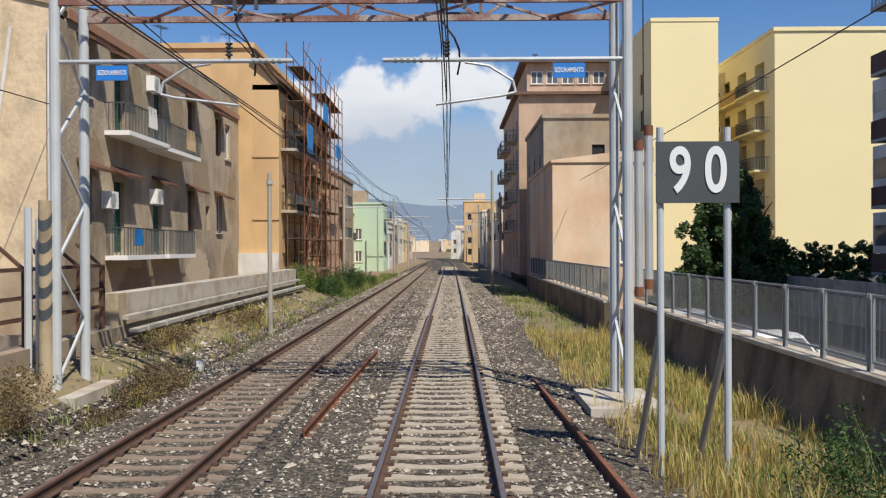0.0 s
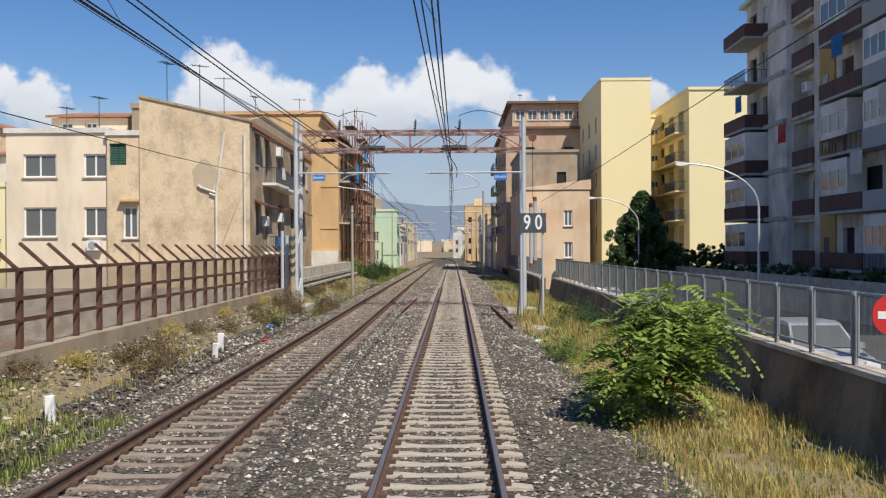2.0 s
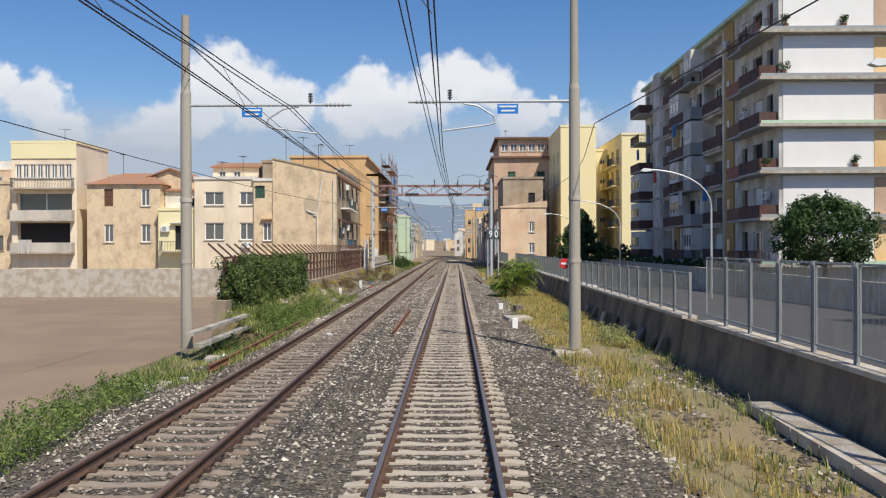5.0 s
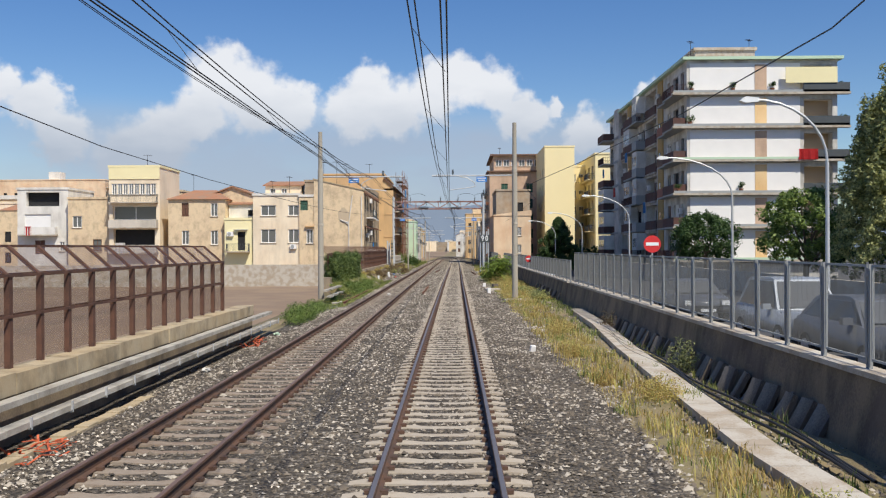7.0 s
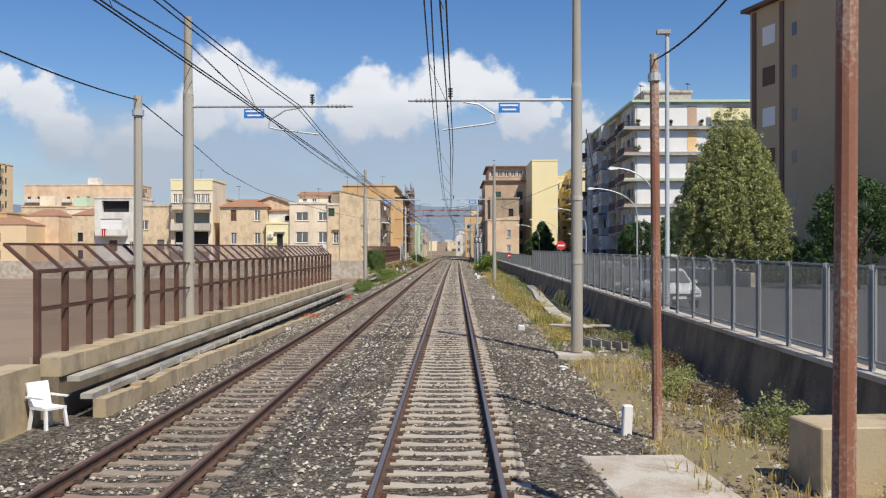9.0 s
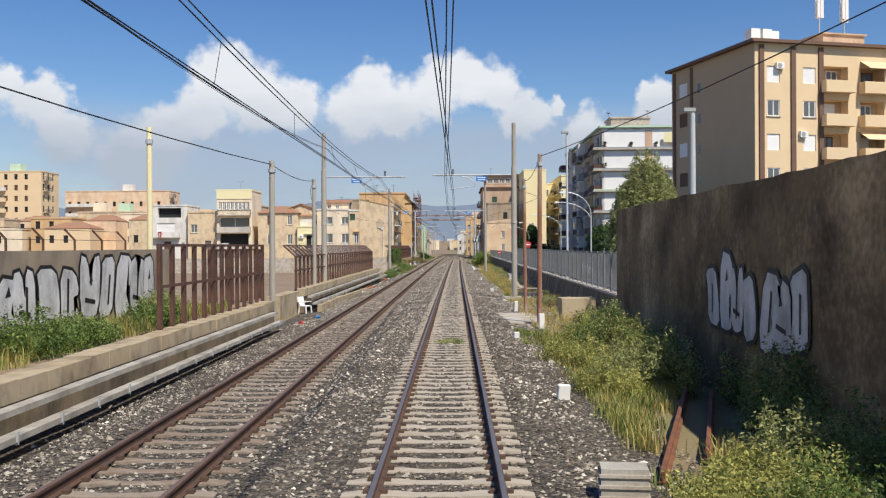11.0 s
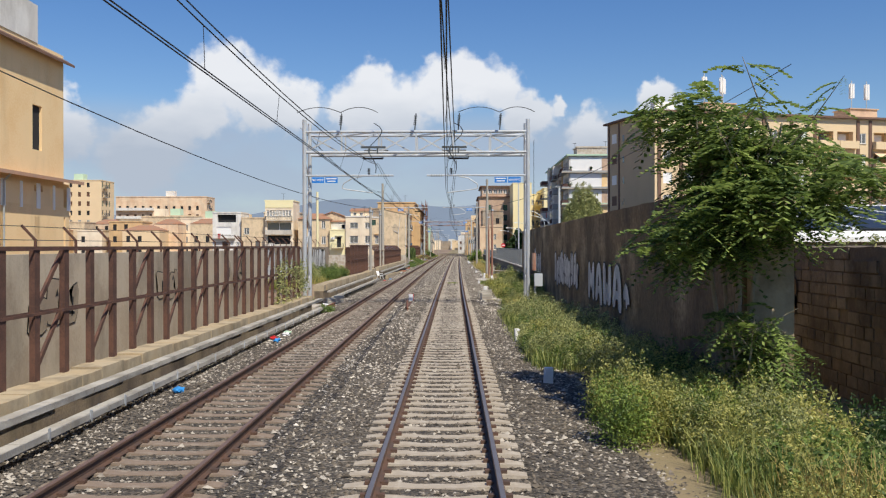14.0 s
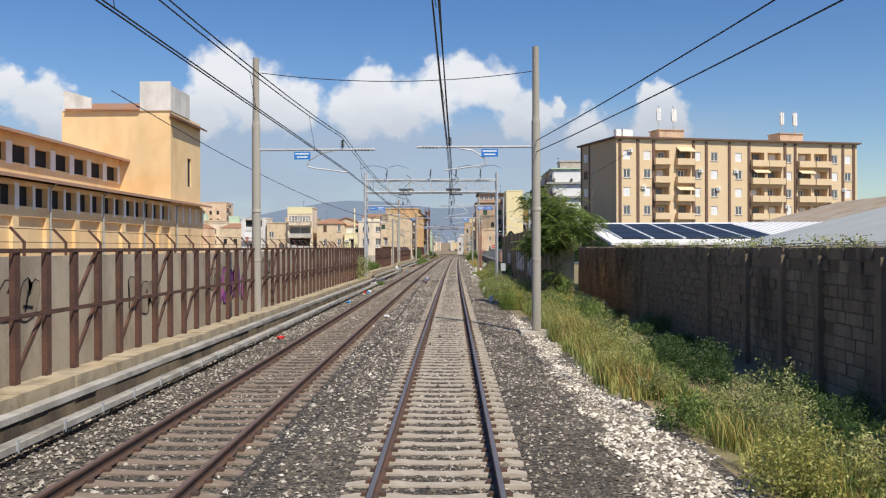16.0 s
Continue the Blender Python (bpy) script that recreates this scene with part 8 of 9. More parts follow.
def plain_pole(name, x, y, top, r, material, label, lean=0.0, category="pole"):
    z = ground_z(x, y)
    root = thing(name, (x, y, z), label, category)
    bm = B()
    tube(bm, (0, 0, -0.1), (lean, 0, top - z), r, 10, r * 0.85)
    part("shaft", bm, material, root)
    bm = B()
    tube(bm, (lean * 0.9, 0, (top - z) * 0.93), (lean * 0.93, 0, (top - z) * 0.95), r * 1.25, 10)
    part("clamp", bm, M["galv"], root)


plain_pole("telegraph_pole", -7.4, -111.3, 6.35, 0.13, M["polecon"], "weathered grey concrete pole by the fence")
plain_pole("telegraph_pole", -7.6, -98.7, 6.5, 0.12, M["polecon"], "slim weathered concrete pole by the fence")
plain_pole("rusty_pole", 3.45, -113.5, 6.35, 0.1, M["rustpole"], "rusty steel pole with flaking grey paint", 0.05)
plain_pole("rusty_pole", 3.45, -106.3, 5.9, 0.085, M["rustpole"], "rusty steel pole beside the track", -0.05)
plain_pole("floodlight_pole", -12.0, -112.8, 7.6, 0.12, M["lemon"], "white painted pole behind the yard wall")
plain_pole("short_post", -6.3, 33.5, 5.5, 0.09, M["polecon"], "pale concrete post standing beside the track")
for x, y in ((-9.6, 86.0), (3.5, 72.0), (-9.9, 130.0), (4.2, 128.0), (-10.0, 182.0), (4.6, 182.0), (-10.4, 238.0), (4.4, 238.0), (-10.6, 292.0), (4.0, 294.0), (-6.4, 110.0), (-6.8, 155.0), (5.6, 100.0), (5.8, 150.0)):
    z = track_z(y)
    side = 1 if x > 0 else -1
    root = thing("distant_mast", (x, y, z - 0.6), "slim distant catenary mast with a cross arm", "mast", group="distant masts")
    bm = B(); tube(bm, (0, 0, 0), (0, 0, 9.4), 0.13, 8, 0.1); part("pole", bm, M["polecon"], root)
    bm = B(); tube(bm, (0, 0, 7.2), (-side * 4.2, 0, 7.2), 0.05, 6); tube(bm, (-side * 4, 0, 7.1), (-side * 2.8, 0, 6.5), 0.03, 6); part("arm", bm, M["galv"], root)

# old gantry: striped foot, extra posts and counterweight tubes; new gantry: post, box, insulators
ob = thing("striped_sleeve", (-7.4, 17.4, -0.4), "post with slanting cream and dark warning stripes by the gantry", "post")
bm = B(); tube(bm, (0, 0, 0), (0, 0, 4.1), 0.125, 16); part("post", bm, M["cream"], ob)
for k in range(5):
    bm = B()
    ring = []
    for j in range(17):
        a = 2 * math.pi * j / 16
        zz = 2.0 + 0.42 * k + 0.16 * math.sin(a)
        ring.append([bm.verts.new((0.129 * math.cos(a), 0.129 * math.sin(a), zz + q)) for q in (0, 0.2)])
    for p, q in zip(ring, ring[1:]):
        bm.faces.new((p[0], q[0], q[1], p[1]))
    part("dark_stripe", bm, M["signgrey"], ob)
root = thing("cable_riser", (-8.0, 18.0, -0.3), "grey cable riser tubes beside the gantry leg", "pipe")
for dx in (0, 0.22):
    bm = B(); tube(bm, (dx, 0, 0), (dx, 0, 3.9 - dx), 0.08, 10); part("tube", bm, M["greypaint"], root)
root = thing("tension_weights", (3.98, 18.6, -0.3), "two grey counterweight tubes with rust-brown collars", "counterweight")
for dx, z0, z1 in ((0.0, 2.2, 5.0), (0.2, 2.35, 5.3)):
    bm = B(); tube(bm, (dx, 0, z0), (dx, 0, z1), 0.085, 12); tb = part("tube", bm, M["galv"], root)
    for zz in (z0 - 0.12, z1):
        bm = B(); tube(bm, (dx, 0, zz), (dx, 0, zz + 0.2), 0.092, 12); part("collar", bm, M["rustlight"], tb)
bm = B(); tube(bm, (-0.25, 0, 0), (-0.25, 0, 8.9), 0.03, 8); part("guide_rod", bm, M["galv"], root)
bm = B(); tube(bm, (0.1, -0.04, 8.4), (0.1, 0.04, 8.4), 0.2, 20); part("pulley_wheel", bm, M["rustlight"], root)
bm = B(); tube(bm, (0.1, 0, 5.4), (0.1, 0, 8.4), 0.012, 6); part("rope", bm, M["wire"], root)
root = thing("switch_cabinet", (4.2, -150.2, -0.3), "grey steel switch cabinet on a post", "cabinet")
bm = B(); box(bm, -0.05, -0.05, 0, 0.05, 0.05, 1.3); part("post", bm, M["galv"], root)
bm = B(); box(bm, -0.04, -0.22, 1.15, 0.34, 0.16, 1.75); part("box", bm, M["greypaint"], root)
bm = B(); tube(bm, (-0.05, 0.1, 1.9), (-0.05, 0.1, 2.75), 0.11, 12); part("weight_stack", bm, M["rustpole"], root, "rust-orange stack of counterweights")
bm = B(); tube(bm, (-0.05, 0.1, 2.75), (-0.05, 0.1, 8.2), 0.012, 6); part("rope", bm, M["wire"], root)
for gy, zt in ((-149.5, 8.95), (18.2, 8.7)):
    for xx in (-5.2, -1.6, 0.5, 2.5):
        root = thing("post_insulator", (xx, gy - 0.7, zt - 0.3 + (0.0 if gy < 0 else -0.1)), "dark ribbed insulator standing on the gantry beam", "insulator", group="gantry insulators")
        bm = B()
        tube(bm, (0, 0, -0.25), (0.06, 0, 0.55), 0.03, 8)
        for k in range(5):
            tube(bm, (0.01 * k, 0, 0.1 * k), (0.01 * k + 0.003, 0, 0.1 * k + 0.04), 0.075, 10)
        part("ribbed_stem", bm, M["signgrey"], root)
    for a, b in ((-7.3, -5.2), (-5.2, -3.4), (0.5, 2.5), (2.5, 4.2)):
        wire("jumper_cable", "black jumper cable looping over the gantry", sag((a, gy - 0.7, zt + 0.3), (b, gy - 0.7, zt + 0.3), -0.25, 8), 0.018)
    for xx in (-3.6, 0.3):
        pts = [(xx + 0.5 * math.sin(k * 0.7) * (1 - k / 14), gy - 0.6 - 0.25 * math.sin(k * 0.9), zt - 0.2 - 0.2 * k) for k in range(13)]
        wire("jumper_cable", "black jumper cable hanging from the gantry", pts, 0.02)
        root = thing("beam_clamp", (xx, gy, 7.55), "dark steel clamp frame under the gantry beam", "bracket", group="beam clamps")
        for dy in (-0.85, 0.85):
            bm = B()
            bar(bm, (-0.6, dy, 0), (0.6, dy, 0), 0.08, 0.1)
            part("cross_bar", bm, M["signgrey"], root)
        for dx in (-0.2, 0.2):
            bm = B()
            bar(bm, (dx, -0.85, -0.05), (dx, -0.85, -0.3), 0.07)
            part("drop_bar", bm, M["signgrey"], root)
wire("cross_wire", "black cross cable slung between two masts", sag((side_x(-191) - 3.3, -191.4, 9.4), (track_x(-191) + 3.2, -191.4, 9.4), 0.35), 0.016)
wire("side_cable", "slack black cable along the yard", sag((-7.4, -111.3, 6.2), (-13.0, -190.0, 9.0), 1.2), 0.018)
wire("side_cable", "slack black cable along the yard", sag((-7.4, -111.3, 6.2), (-7.6, -98.7, 6.4), 0.2), 0.016)
wire("side_cable", "slack black cable across the yard", [(-11.9, 28.8, 7.2), (-12.2, 14, 6.85), (-12.5, 0, 6.65), (-12.8, -14, 6.55), (-13.0, -28, 6.5), (-13.1, -44, 6.5), (-12.8, -60, 6.55), (-11.6, -74, 6.65), (-9.8, -86, 6.7), (-7.6, -98.7, 6.4)], 0.016)
wire("feeder_wire", "black feeder cable high over the lineside", sag((track_x(-191) + 3.2, -192.9, 6.6), (15.5, -262.0, 11.6), 0.8), 0.016)
wire("feeder_wire", "black feeder cable high over the lineside", sag((track_x(-191) + 3.2, -192.9, 6.2), (15.0, -262.0, 10.0), 0.8), 0.016)


# ---- loose things beside the track ----
def loose_rail(x0, y0, x1, y1, z, label="rusty length of rail lying on the ballast"):
    bm = B()
    ys = (y0, (y0 + y1) / 2, y1)
    sweep(bm, RAIL, (x0, (x0 + x1) / 2, x1), (z + 0.17,) * 3, ys)
    tagged(part("loose_rail", bm, M["rustlight"]), label, "rail", "loose rails")


loose_rail(2.4, 8.0, 2.07, 20.5, -0.3, "dark length of rail lying beside the sleepers")
loose_rail(-2.1, 14.5, -1.85, 26.0, -0.22)
loose_rail(-1.9, -35.4, -1.85, -24.8, -0.22)
loose_rail(-5.9, -44.0, -5.9, -28.2, -0.3)
loose_rail(2.89, -137.7, 5.05, -130.2, -0.3)
loose_rail(3.82, -136.4, 5.38, -130.9, -0.3)
loose_rail(-5.94, -152.6, -5.87, -147.3, -0.28, "dark length of rail lying beside the parapet")
loose_rail(-1.84, -152.6, -2.2, -146.2, -0.22)


def concrete_marker(x, y, w=0.16, hgt=0.42, tilt=0.0, material=None):
    z = ground_z(x, y)
    bm = B()
    box(bm, -w / 2, -0.06, -0.08, w / 2, 0.06, hgt)
    bmesh.ops.bevel(bm, geom=bm.edges[:], offset=0.015, segments=1, affect="EDGES")
    ob = part("marker_stone", bm, material or M["whitewash"])
    ob.matrix_world = pose(x, y, z, tilt, tilt * 0.6, 12)
    tagged(ob, "small whitewashed concrete marker stone in the ballast", "marker", "marker stones")


for x, y, w, hh, ti in ((-6.65, 0.6, 0.18, 0.45, 3), (-6.7, -10.8, 0.16, 0.42, -4), (-6.5, -0.6, 0.16, 0.35, 6), (2.4, -21.8, 0.22, 0.3, 3), (2.4, -32.2, 0.22, 0.38, 0), (2.4, -66.7, 0.16, 0.2, 10), (2.35, -131.2, 0.25, 0.3, 5), (2.5, -174.2, 0.2, 0.36, 2), (2.4, -165.0, 0.16, 0.4, -3),
                        (-6.3, 24.0, 0.2, 0.3, 4), (2.6, -87.0, 0.25, 0.2, 12), (3.0, -106.0, 0.16, 0.5, 3), (3.4, -115.0, 0.2, 0.6, 0), (-6.4, -147.2, 0.3, 0.25, 14), (2.2, -119.0, 0.18, 0.2, 4)):
    concrete_marker(x, y, w, hh, ti)


def slab(x, y, w, d, hgt, turn, label, material="pale", z=None):
    bm = B()
    box(bm, -w / 2, -d / 2, 0, w / 2, d / 2, hgt)
    bmesh.ops.bevel(bm, geom=bm.edges[:], offset=0.02, segments=1, affect="EDGES")
    ob = part("concrete_slab", bm, M[material])
    ob.matrix_world = pose(x, y, (ground_z(x, y) if z is None else z) - 0.03, 0, 0, turn)
    tagged(ob, label, "slab", "loose slabs")


slab(2.8, -28.0, 1.0, 1.5, 0.2, 6, "flat concrete foundation slab in the grass")
slab(3.2, -22.6, 0.4, 0.4, 0.35, 20, "small broken concrete block in the grass", "concrete")
slab(2.9, -110.4, 1.5, 5.0, 0.12, 4, "low worn concrete platform beside the track")
slab(5.45, -109.2, 1.5, 0.9, 0.95, 6, "rough cream concrete block by the wall", "cream")
slab(3.4, 9.3, 0.9, 1.6, 0.1, 8, "broken pale concrete slab under the sign")
for k, (x, y, tn) in enumerate(((4.5, -85.0, 30), (4.9, -86.4, 5), (4.2, -86.9, 55), (5.3, -87.5, 80), (4.7, -88.2, 15))):
    slab(x, y, 0.35, 1.1, 0.08, tn, "broken concrete trough cover lying loose", z=-0.25 + 0.05 * k)
for k in range(4):
    root = thing("concrete_trough", (4.35 + 0.27 * k, -92.0 - 0.25 * k, ground_z(4.6, -92)), "grey concrete cable trough lying loose in the weeds", "cable trough", group="loose troughs", turn=14.0)
    for nm, q in (("base", (-0.11, -0.6, 0.0, 0.11, 0.6, 0.04)), ("side", (-0.13, -0.6, 0.0, -0.1, 0.6, 0.24)), ("side", (0.1, -0.6, 0.0, 0.13, 0.6, 0.24))):
        bm = B(); box(bm, *q); part(nm, bm, M["duct"], root)
rng = random.Random(77)
for k in range(16):
    slab(rng.uniform(-7.6, -5.9), rng.uniform(-150, -140) if k < 9 else rng.uniform(-46, -38), rng.uniform(0.2, 0.5), rng.uniform(0.3, 1.2), rng.uniform(0.06, 0.14), rng.uniform(0, 180), "broken grey concrete fragment among rubble", "duct" if k % 2 else "pale")
for k in range(14):
    slab(rng.uniform(1.7, 3.2), rng.uniform(-148, -139), rng.uniform(0.1, 0.3), rng.uniform(0.12, 0.4), rng.uniform(0.06, 0.16), rng.uniform(0, 180), "pale concrete rubble beside the sleepers", "pale" if k % 3 else "duct")


def duct_block(x, y, turn):
    root = thing("cable_duct_block", (x, y, ground_z(x, y) - 0.02), "grey ribbed concrete duct block standing by the track", "duct block", group="duct blocks", turn=turn)
    bm = B()
    box(bm, -0.28, -0.2, 0.0, 0.28, 0.2, 0.42)
    part("body", bm, M["duct"], root)
    for k in range(3):
        bm = B(); box(bm, -0.3, -0.22, 0.06 + 0.13 * k, 0.3, 0.22, 0.1 + 0.13 * k); part("rib", bm, M["pale"], root)


for x, y, tn in ((1.95, -140.8, 5), (2.05, -142.9, 12), (2.25, -138.5, -6), (-6.2, -143.0, 8), (-6.5, -144.6, 30)):
    duct_block(x, y, tn)
root = thing("point_marker", (-2.0, -146.0, -0.25), "small red and white marker box on a rail stub", "marker")
bm = B(); box(bm, -0.12, -0.1, 0.15, 0.12, 0.1, 0.5); part("box", bm, M["red"], root)
bm = B(); box(bm, -0.125, -0.115, 0.15, 0.1, -0.101, 0.5); part("front", bm, M["signwhite"], root)
bm = B(); box(bm, -0.06, -4.6, 0.0, 0.06, -0.3, 0.1); part("stub", bm, M["rust"], root)


def walkway():
    """Sunken concrete cable trough with a flat lid, winding along the verge."""
    pts = [(6.0, -49), (5.75, -58), (5.25, -66), (4.88, -75), (4.68, -80), (4.8, -84)]
    root = thing("trough_walkway", (0, 0, -0.4), "narrow concrete trough with flat lids along the verge", "cable trough", kind="structure")
    for (xa, ya), (xb, yb) in zip(pts, pts[1:]):
        n = max(1, int(abs(yb - ya) / 1.2))
        for k in range(n):
            f, g = k / n, (k + 0.97) / n
            bm = B()
            a, b = (xa + (xb - xa) * f, ya + (yb - ya) * f), (xa + (xb - xa) * g, ya + (yb - ya) * g)
            v = [bm.verts.new(p) for p in ((a[0] - 0.3, a[1], 0.0), (a[0] + 0.3, a[1], 0.0), (b[0] + 0.3, b[1], 0.0), (b[0] - 0.3, b[1], 0.0), (a[0] - 0.3, a[1], 0.2), (a[0] + 0.3, a[1], 0.2), (b[0] + 0.3, b[1], 0.2), (b[0] - 0.3, b[1], 0.2))]
            for q in ((4, 5, 6, 7), (0, 1, 5, 4), (1, 2, 6, 5), (2, 3, 7, 6), (3, 0, 4, 7)):
                bm.faces.new([v[i] for i in q])
            part("lid", bm, M["pale"], root)


walkway()
for k in range(3):
    wire("ground_cable", "black cable snaking over the ground", [(5.3 + 0.15 * k + 0.12 * math.sin(j * 0.9 + k), -60 - 1.3 * j, -0.22) for j in range(18)], 0.025)
for k in range(46):
    x, y = 6.08 + 0.07 * (k % 3), -57.0 - 0.6 * k if k < 36 else -24.0 - 1.7 * (k - 36)
    bm = B()
    box(bm, -0.05, -0.22, 0, 0.05, 0.22, 0.62)
    ob = part("leaning_slab", bm, M["concrete"])
    ob.matrix_world = pose(x, y, -0.5, 0, 24 + 5 * (k % 3), 8 * (k % 4) - 10)
    tagged(ob, "dark concrete slab leaning on the retaining wall", "slab", "leaning slabs")


def litter():
    r = random.Random(5)
    cols = (("whitewash", "white"), ("bluecloth", "blue"), ("red", "red"), ("mint", "pale green"), ("white", "white"))
    spots = [(-5.3, -164.0), (-5.2, -166.0), (-5.5, -165.0), (-5.4, -163.2), (-5.6, -152.0), (-2.4, -187.0), (-5.7, -110.0), (-6.1, -112.0), (-6.4, -60.0), (-6.3, -70.0), (-6.2, -86.0), (-6.6, 8.0), (-6.2, 5.0), (2.9, 3.5), (-4.0, -36.0), (-6.5, -40.0), (-5.3, -176.0), (-5.2, -196.0), (2.7, -150.0), (2.9, -98.0)]
    for k, (x, y) in enumerate(spots):
        cn, word = cols[k % 5]
        bm = B()
        bmesh.ops.create_icosphere(bm, subdivisions=2, radius=0.13)
        for v in bm.verts:
            v.co *= r.uniform(0.55, 1.25)
            v.co.z *= 0.55
        ob = part("litter", bm, M[cn])
        ob.matrix_world = pose(x, y, ground_z(x, y) + 0.06, 0, 0, r.uniform(0, 180))
        tagged(ob, f"crumpled {word} plastic rubbish on the ballast", "litter", "litter")


litter()


def net_heap(x, y, seed):
    """Crumpled heap of orange plastic netting."""
    r = random.Random(seed)
    bm = B()
    for k in range(46):
        a, q = r.uniform(0, 6.28), r.random() ** 0.5
        p = Vector((0.45 * q * math.cos(a), 1.1 * q * math.sin(a), r.uniform(0.0, 0.22) * (1.2 - q)))
        bar(bm, p, p + Vector((r.uniform(-.25, .25), r.uniform(-.3, .3), r.uniform(-.02, .12))), 0.035, 0.012)
    ob = part("plastic_netting", bm, M["orangenet"])
    ob.matrix_world = pose(x, y, ground_z(x, y), 0, 0, 10)
    tagged(ob, "crumpled heap of orange plastic netting on the ballast", "netting", "netting heaps", "stuff")


M["orangenet"] = mat("orange_plastic_net", (0.55, 0.12, 0.05), 0.7, 0.3, 3.0, 20.0, 0.1)
net_heap(-6.6, -63.0, 1); net_heap(-6.3, -79.6, 2)


# ---- painted lettering on the walls ----
M["silver"] = mat("silver_spray", (0.68, 0.67, 0.65), 0.6, 0.3, 1.2, 12.0, 0.05, grime=(1.4, 0.45, 0.5))
SHAPE = {"M": [(0, 0), (0.02, 0.85), (0.1, 1), (0.24, 1.02), (0.5, 0.6), (0.76, 1.02), (0.92, 1), (0.98, 0.85), (1, 0), (0.7, -0.03), (0.68, 0.45), (0.5, 0.2), (0.32, 0.45), (0.3, -0.02)],
         "A": [(0, -0.02), (0.1, 0.6), (0.26, 0.93), (0.5, 1.03), (0.74, 0.93), (0.9, 0.6), (1, -0.08), (0.68, -0.1), (0.64, 0.2), (0.36, 0.2), (0.32, 0)],
         "W": [(0, 1.02), (0.33, 1), (0.36, 0.36), (0.43, 0.5), (0.5, 0.53), (0.57, 0.5), (0.64, 0.36), (0.67, 1), (1, 0.98), (0.97, 0.05), (0.64, -0.05), (0.5, 0.14), (0.36, -0.05), (0.03, 0)]}
COUNTER = {"A": [(0.4, 0.4), (0.44, 0.62), (0.5, 0.7), (0.56, 0.62), (0.6, 0.4)]}


def grown(pts, g):
    """The outline moved outwards by g along the mean of its two edge normals."""
    n, out = len(pts), []
    area = sum(pts[i][0] * pts[(i + 1) % n][1] - pts[(i + 1) % n][0] * pts[i][1] for i in range(n))
    sgn = 1 if area > 0 else -1
    for i in range(n):
        p, a, b = Vector(pts[i]), Vector(pts[i - 1]), Vector(pts[(i + 1) % n])
        d1, d2 = (p - a).normalized(), (b - p).normalized()
        m = Vector((d1.y + d2.y, -d1.x - d2.x)) * sgn
        out.append(tuple(p + m.normalized() * g))
    return out


def rounded(pts, times=2):
    """Corners cut twice, for the swollen outlines of spray lettering."""
    for _ in range(times):
        out = []
        for a, b in zip(pts, pts[1:] + pts[:1]):
            out += [(a[0] * 0.78 + b[0] * 0.22, a[1] * 0.78 + b[1] * 0.22), (a[0] * 0.22 + b[0] * 0.78, a[1] * 0.22 + b[1] * 0.78)]
        pts = out
    return pts


def painted(name, label, wall_x, side, items, fill, edge=0.07):
    """Spray-painted pieces: dark edge, fill and dark counters, each a thin skin over the last. items: outline, counters, y0, z0, width, height."""
    o = Vector((wall_x, items[0][2], items[0][3]))
    root = thing(name, o, label, "graffiti")

    def skin(word, pts, y0, z0, w, hh, off, g, ma):
        run = [(u * w, v * hh) for u, v in pts]
        bm = B()
        bm.faces.new([bm.verts.new((side * off, y0 - o.y + side * u, z0 - o.z + v)) for u, v in (grown(run, g) if g else run)])
        bmesh.ops.triangulate(bm, faces=bm.faces[:])
        part(word, bm, ma, root)
    for k, (pts, holes, y0, z0, w, hh) in enumerate(items):
        pts = rounded(pts, 1)
        lift = 0.0004 * k
        skin("outline", pts, y0, z0, w, hh, 0.004 + lift, edge, M["black"])
        skin("fill", pts, y0, z0, w, hh, 0.012 + lift, 0.0, fill)
        for q in holes:
            skin("counter", q, y0, z0, w, hh, 0.02 + lift, 0.0, M["black"])


def scrawl(seed, y0, n, step, z0, hh, side):
    """Fat upright strokes in place of writing that cannot be read."""
    r, out = random.Random(seed), []
    for k in range(n):
        a, b, c = r.uniform(-0.12, 0.12), r.uniform(0.0, 0.15), r.uniform(0.85, 1.08)
        if k % 3 == 1:
            pts = [(0, 0.02), (0.1 + a, c), (0.9 + a, c - 0.05), (0.98, 0.5), (0.6, 0.4), (0.95, b), (0.6, -0.04)]
        elif k % 3 == 2:
            pts = [(0.05, c), (0.4, 1.0), (0.5, 0.45), (0.62, 0.98), (1.0, c), (0.95, b), (0.3, -0.03), (0.02, 0.2)]
        else:
            pts = [(0.02, 0.0), (0.1 + a, 0.6), (0.0 + a, c), (0.8 + a, 1.02), (0.92, 0.55), (0.85, b - 0.05)]
        dots = [[(0.42, 0.6), (0.52, 0.78), (0.6, 0.62)]] if k % 4 == 1 else []
        if k % 2 == 0:
            dots.append([(0.4 + a, 0.2), (0.5 + a, 0.22), (0.56 + a, 0.7), (0.46 + a, 0.72)])
        if k % 3 == 2:
            dots.append([(0.2, 0.3), (0.7, 0.24), (0.72, 0.31), (0.22, 0.37)])
        lean, grow = r.uniform(-0.2, 0.25), r.uniform(0.82, 1.12)
        pts = [(u + lean * v + r.uniform(-0.05, 0.05), v * grow + r.uniform(-0.03, 0.03)) for u, v in pts]
        dots = [[(u + lean * v, v * grow) for u, v in q] for q in dots]
        out.append((pts, dots, y0 + side * step * k, z0 + r.uniform(-0.1, 0.12), step * r.uniform(0.92, 1.2), hh))
    return out


def row(text, places, z0, hh):
    return [(SHAPE[c], [COUNTER[c]] if c in COUNTER else [], y, z0, w, hh) for c, (y, w) in zip(text, places)]


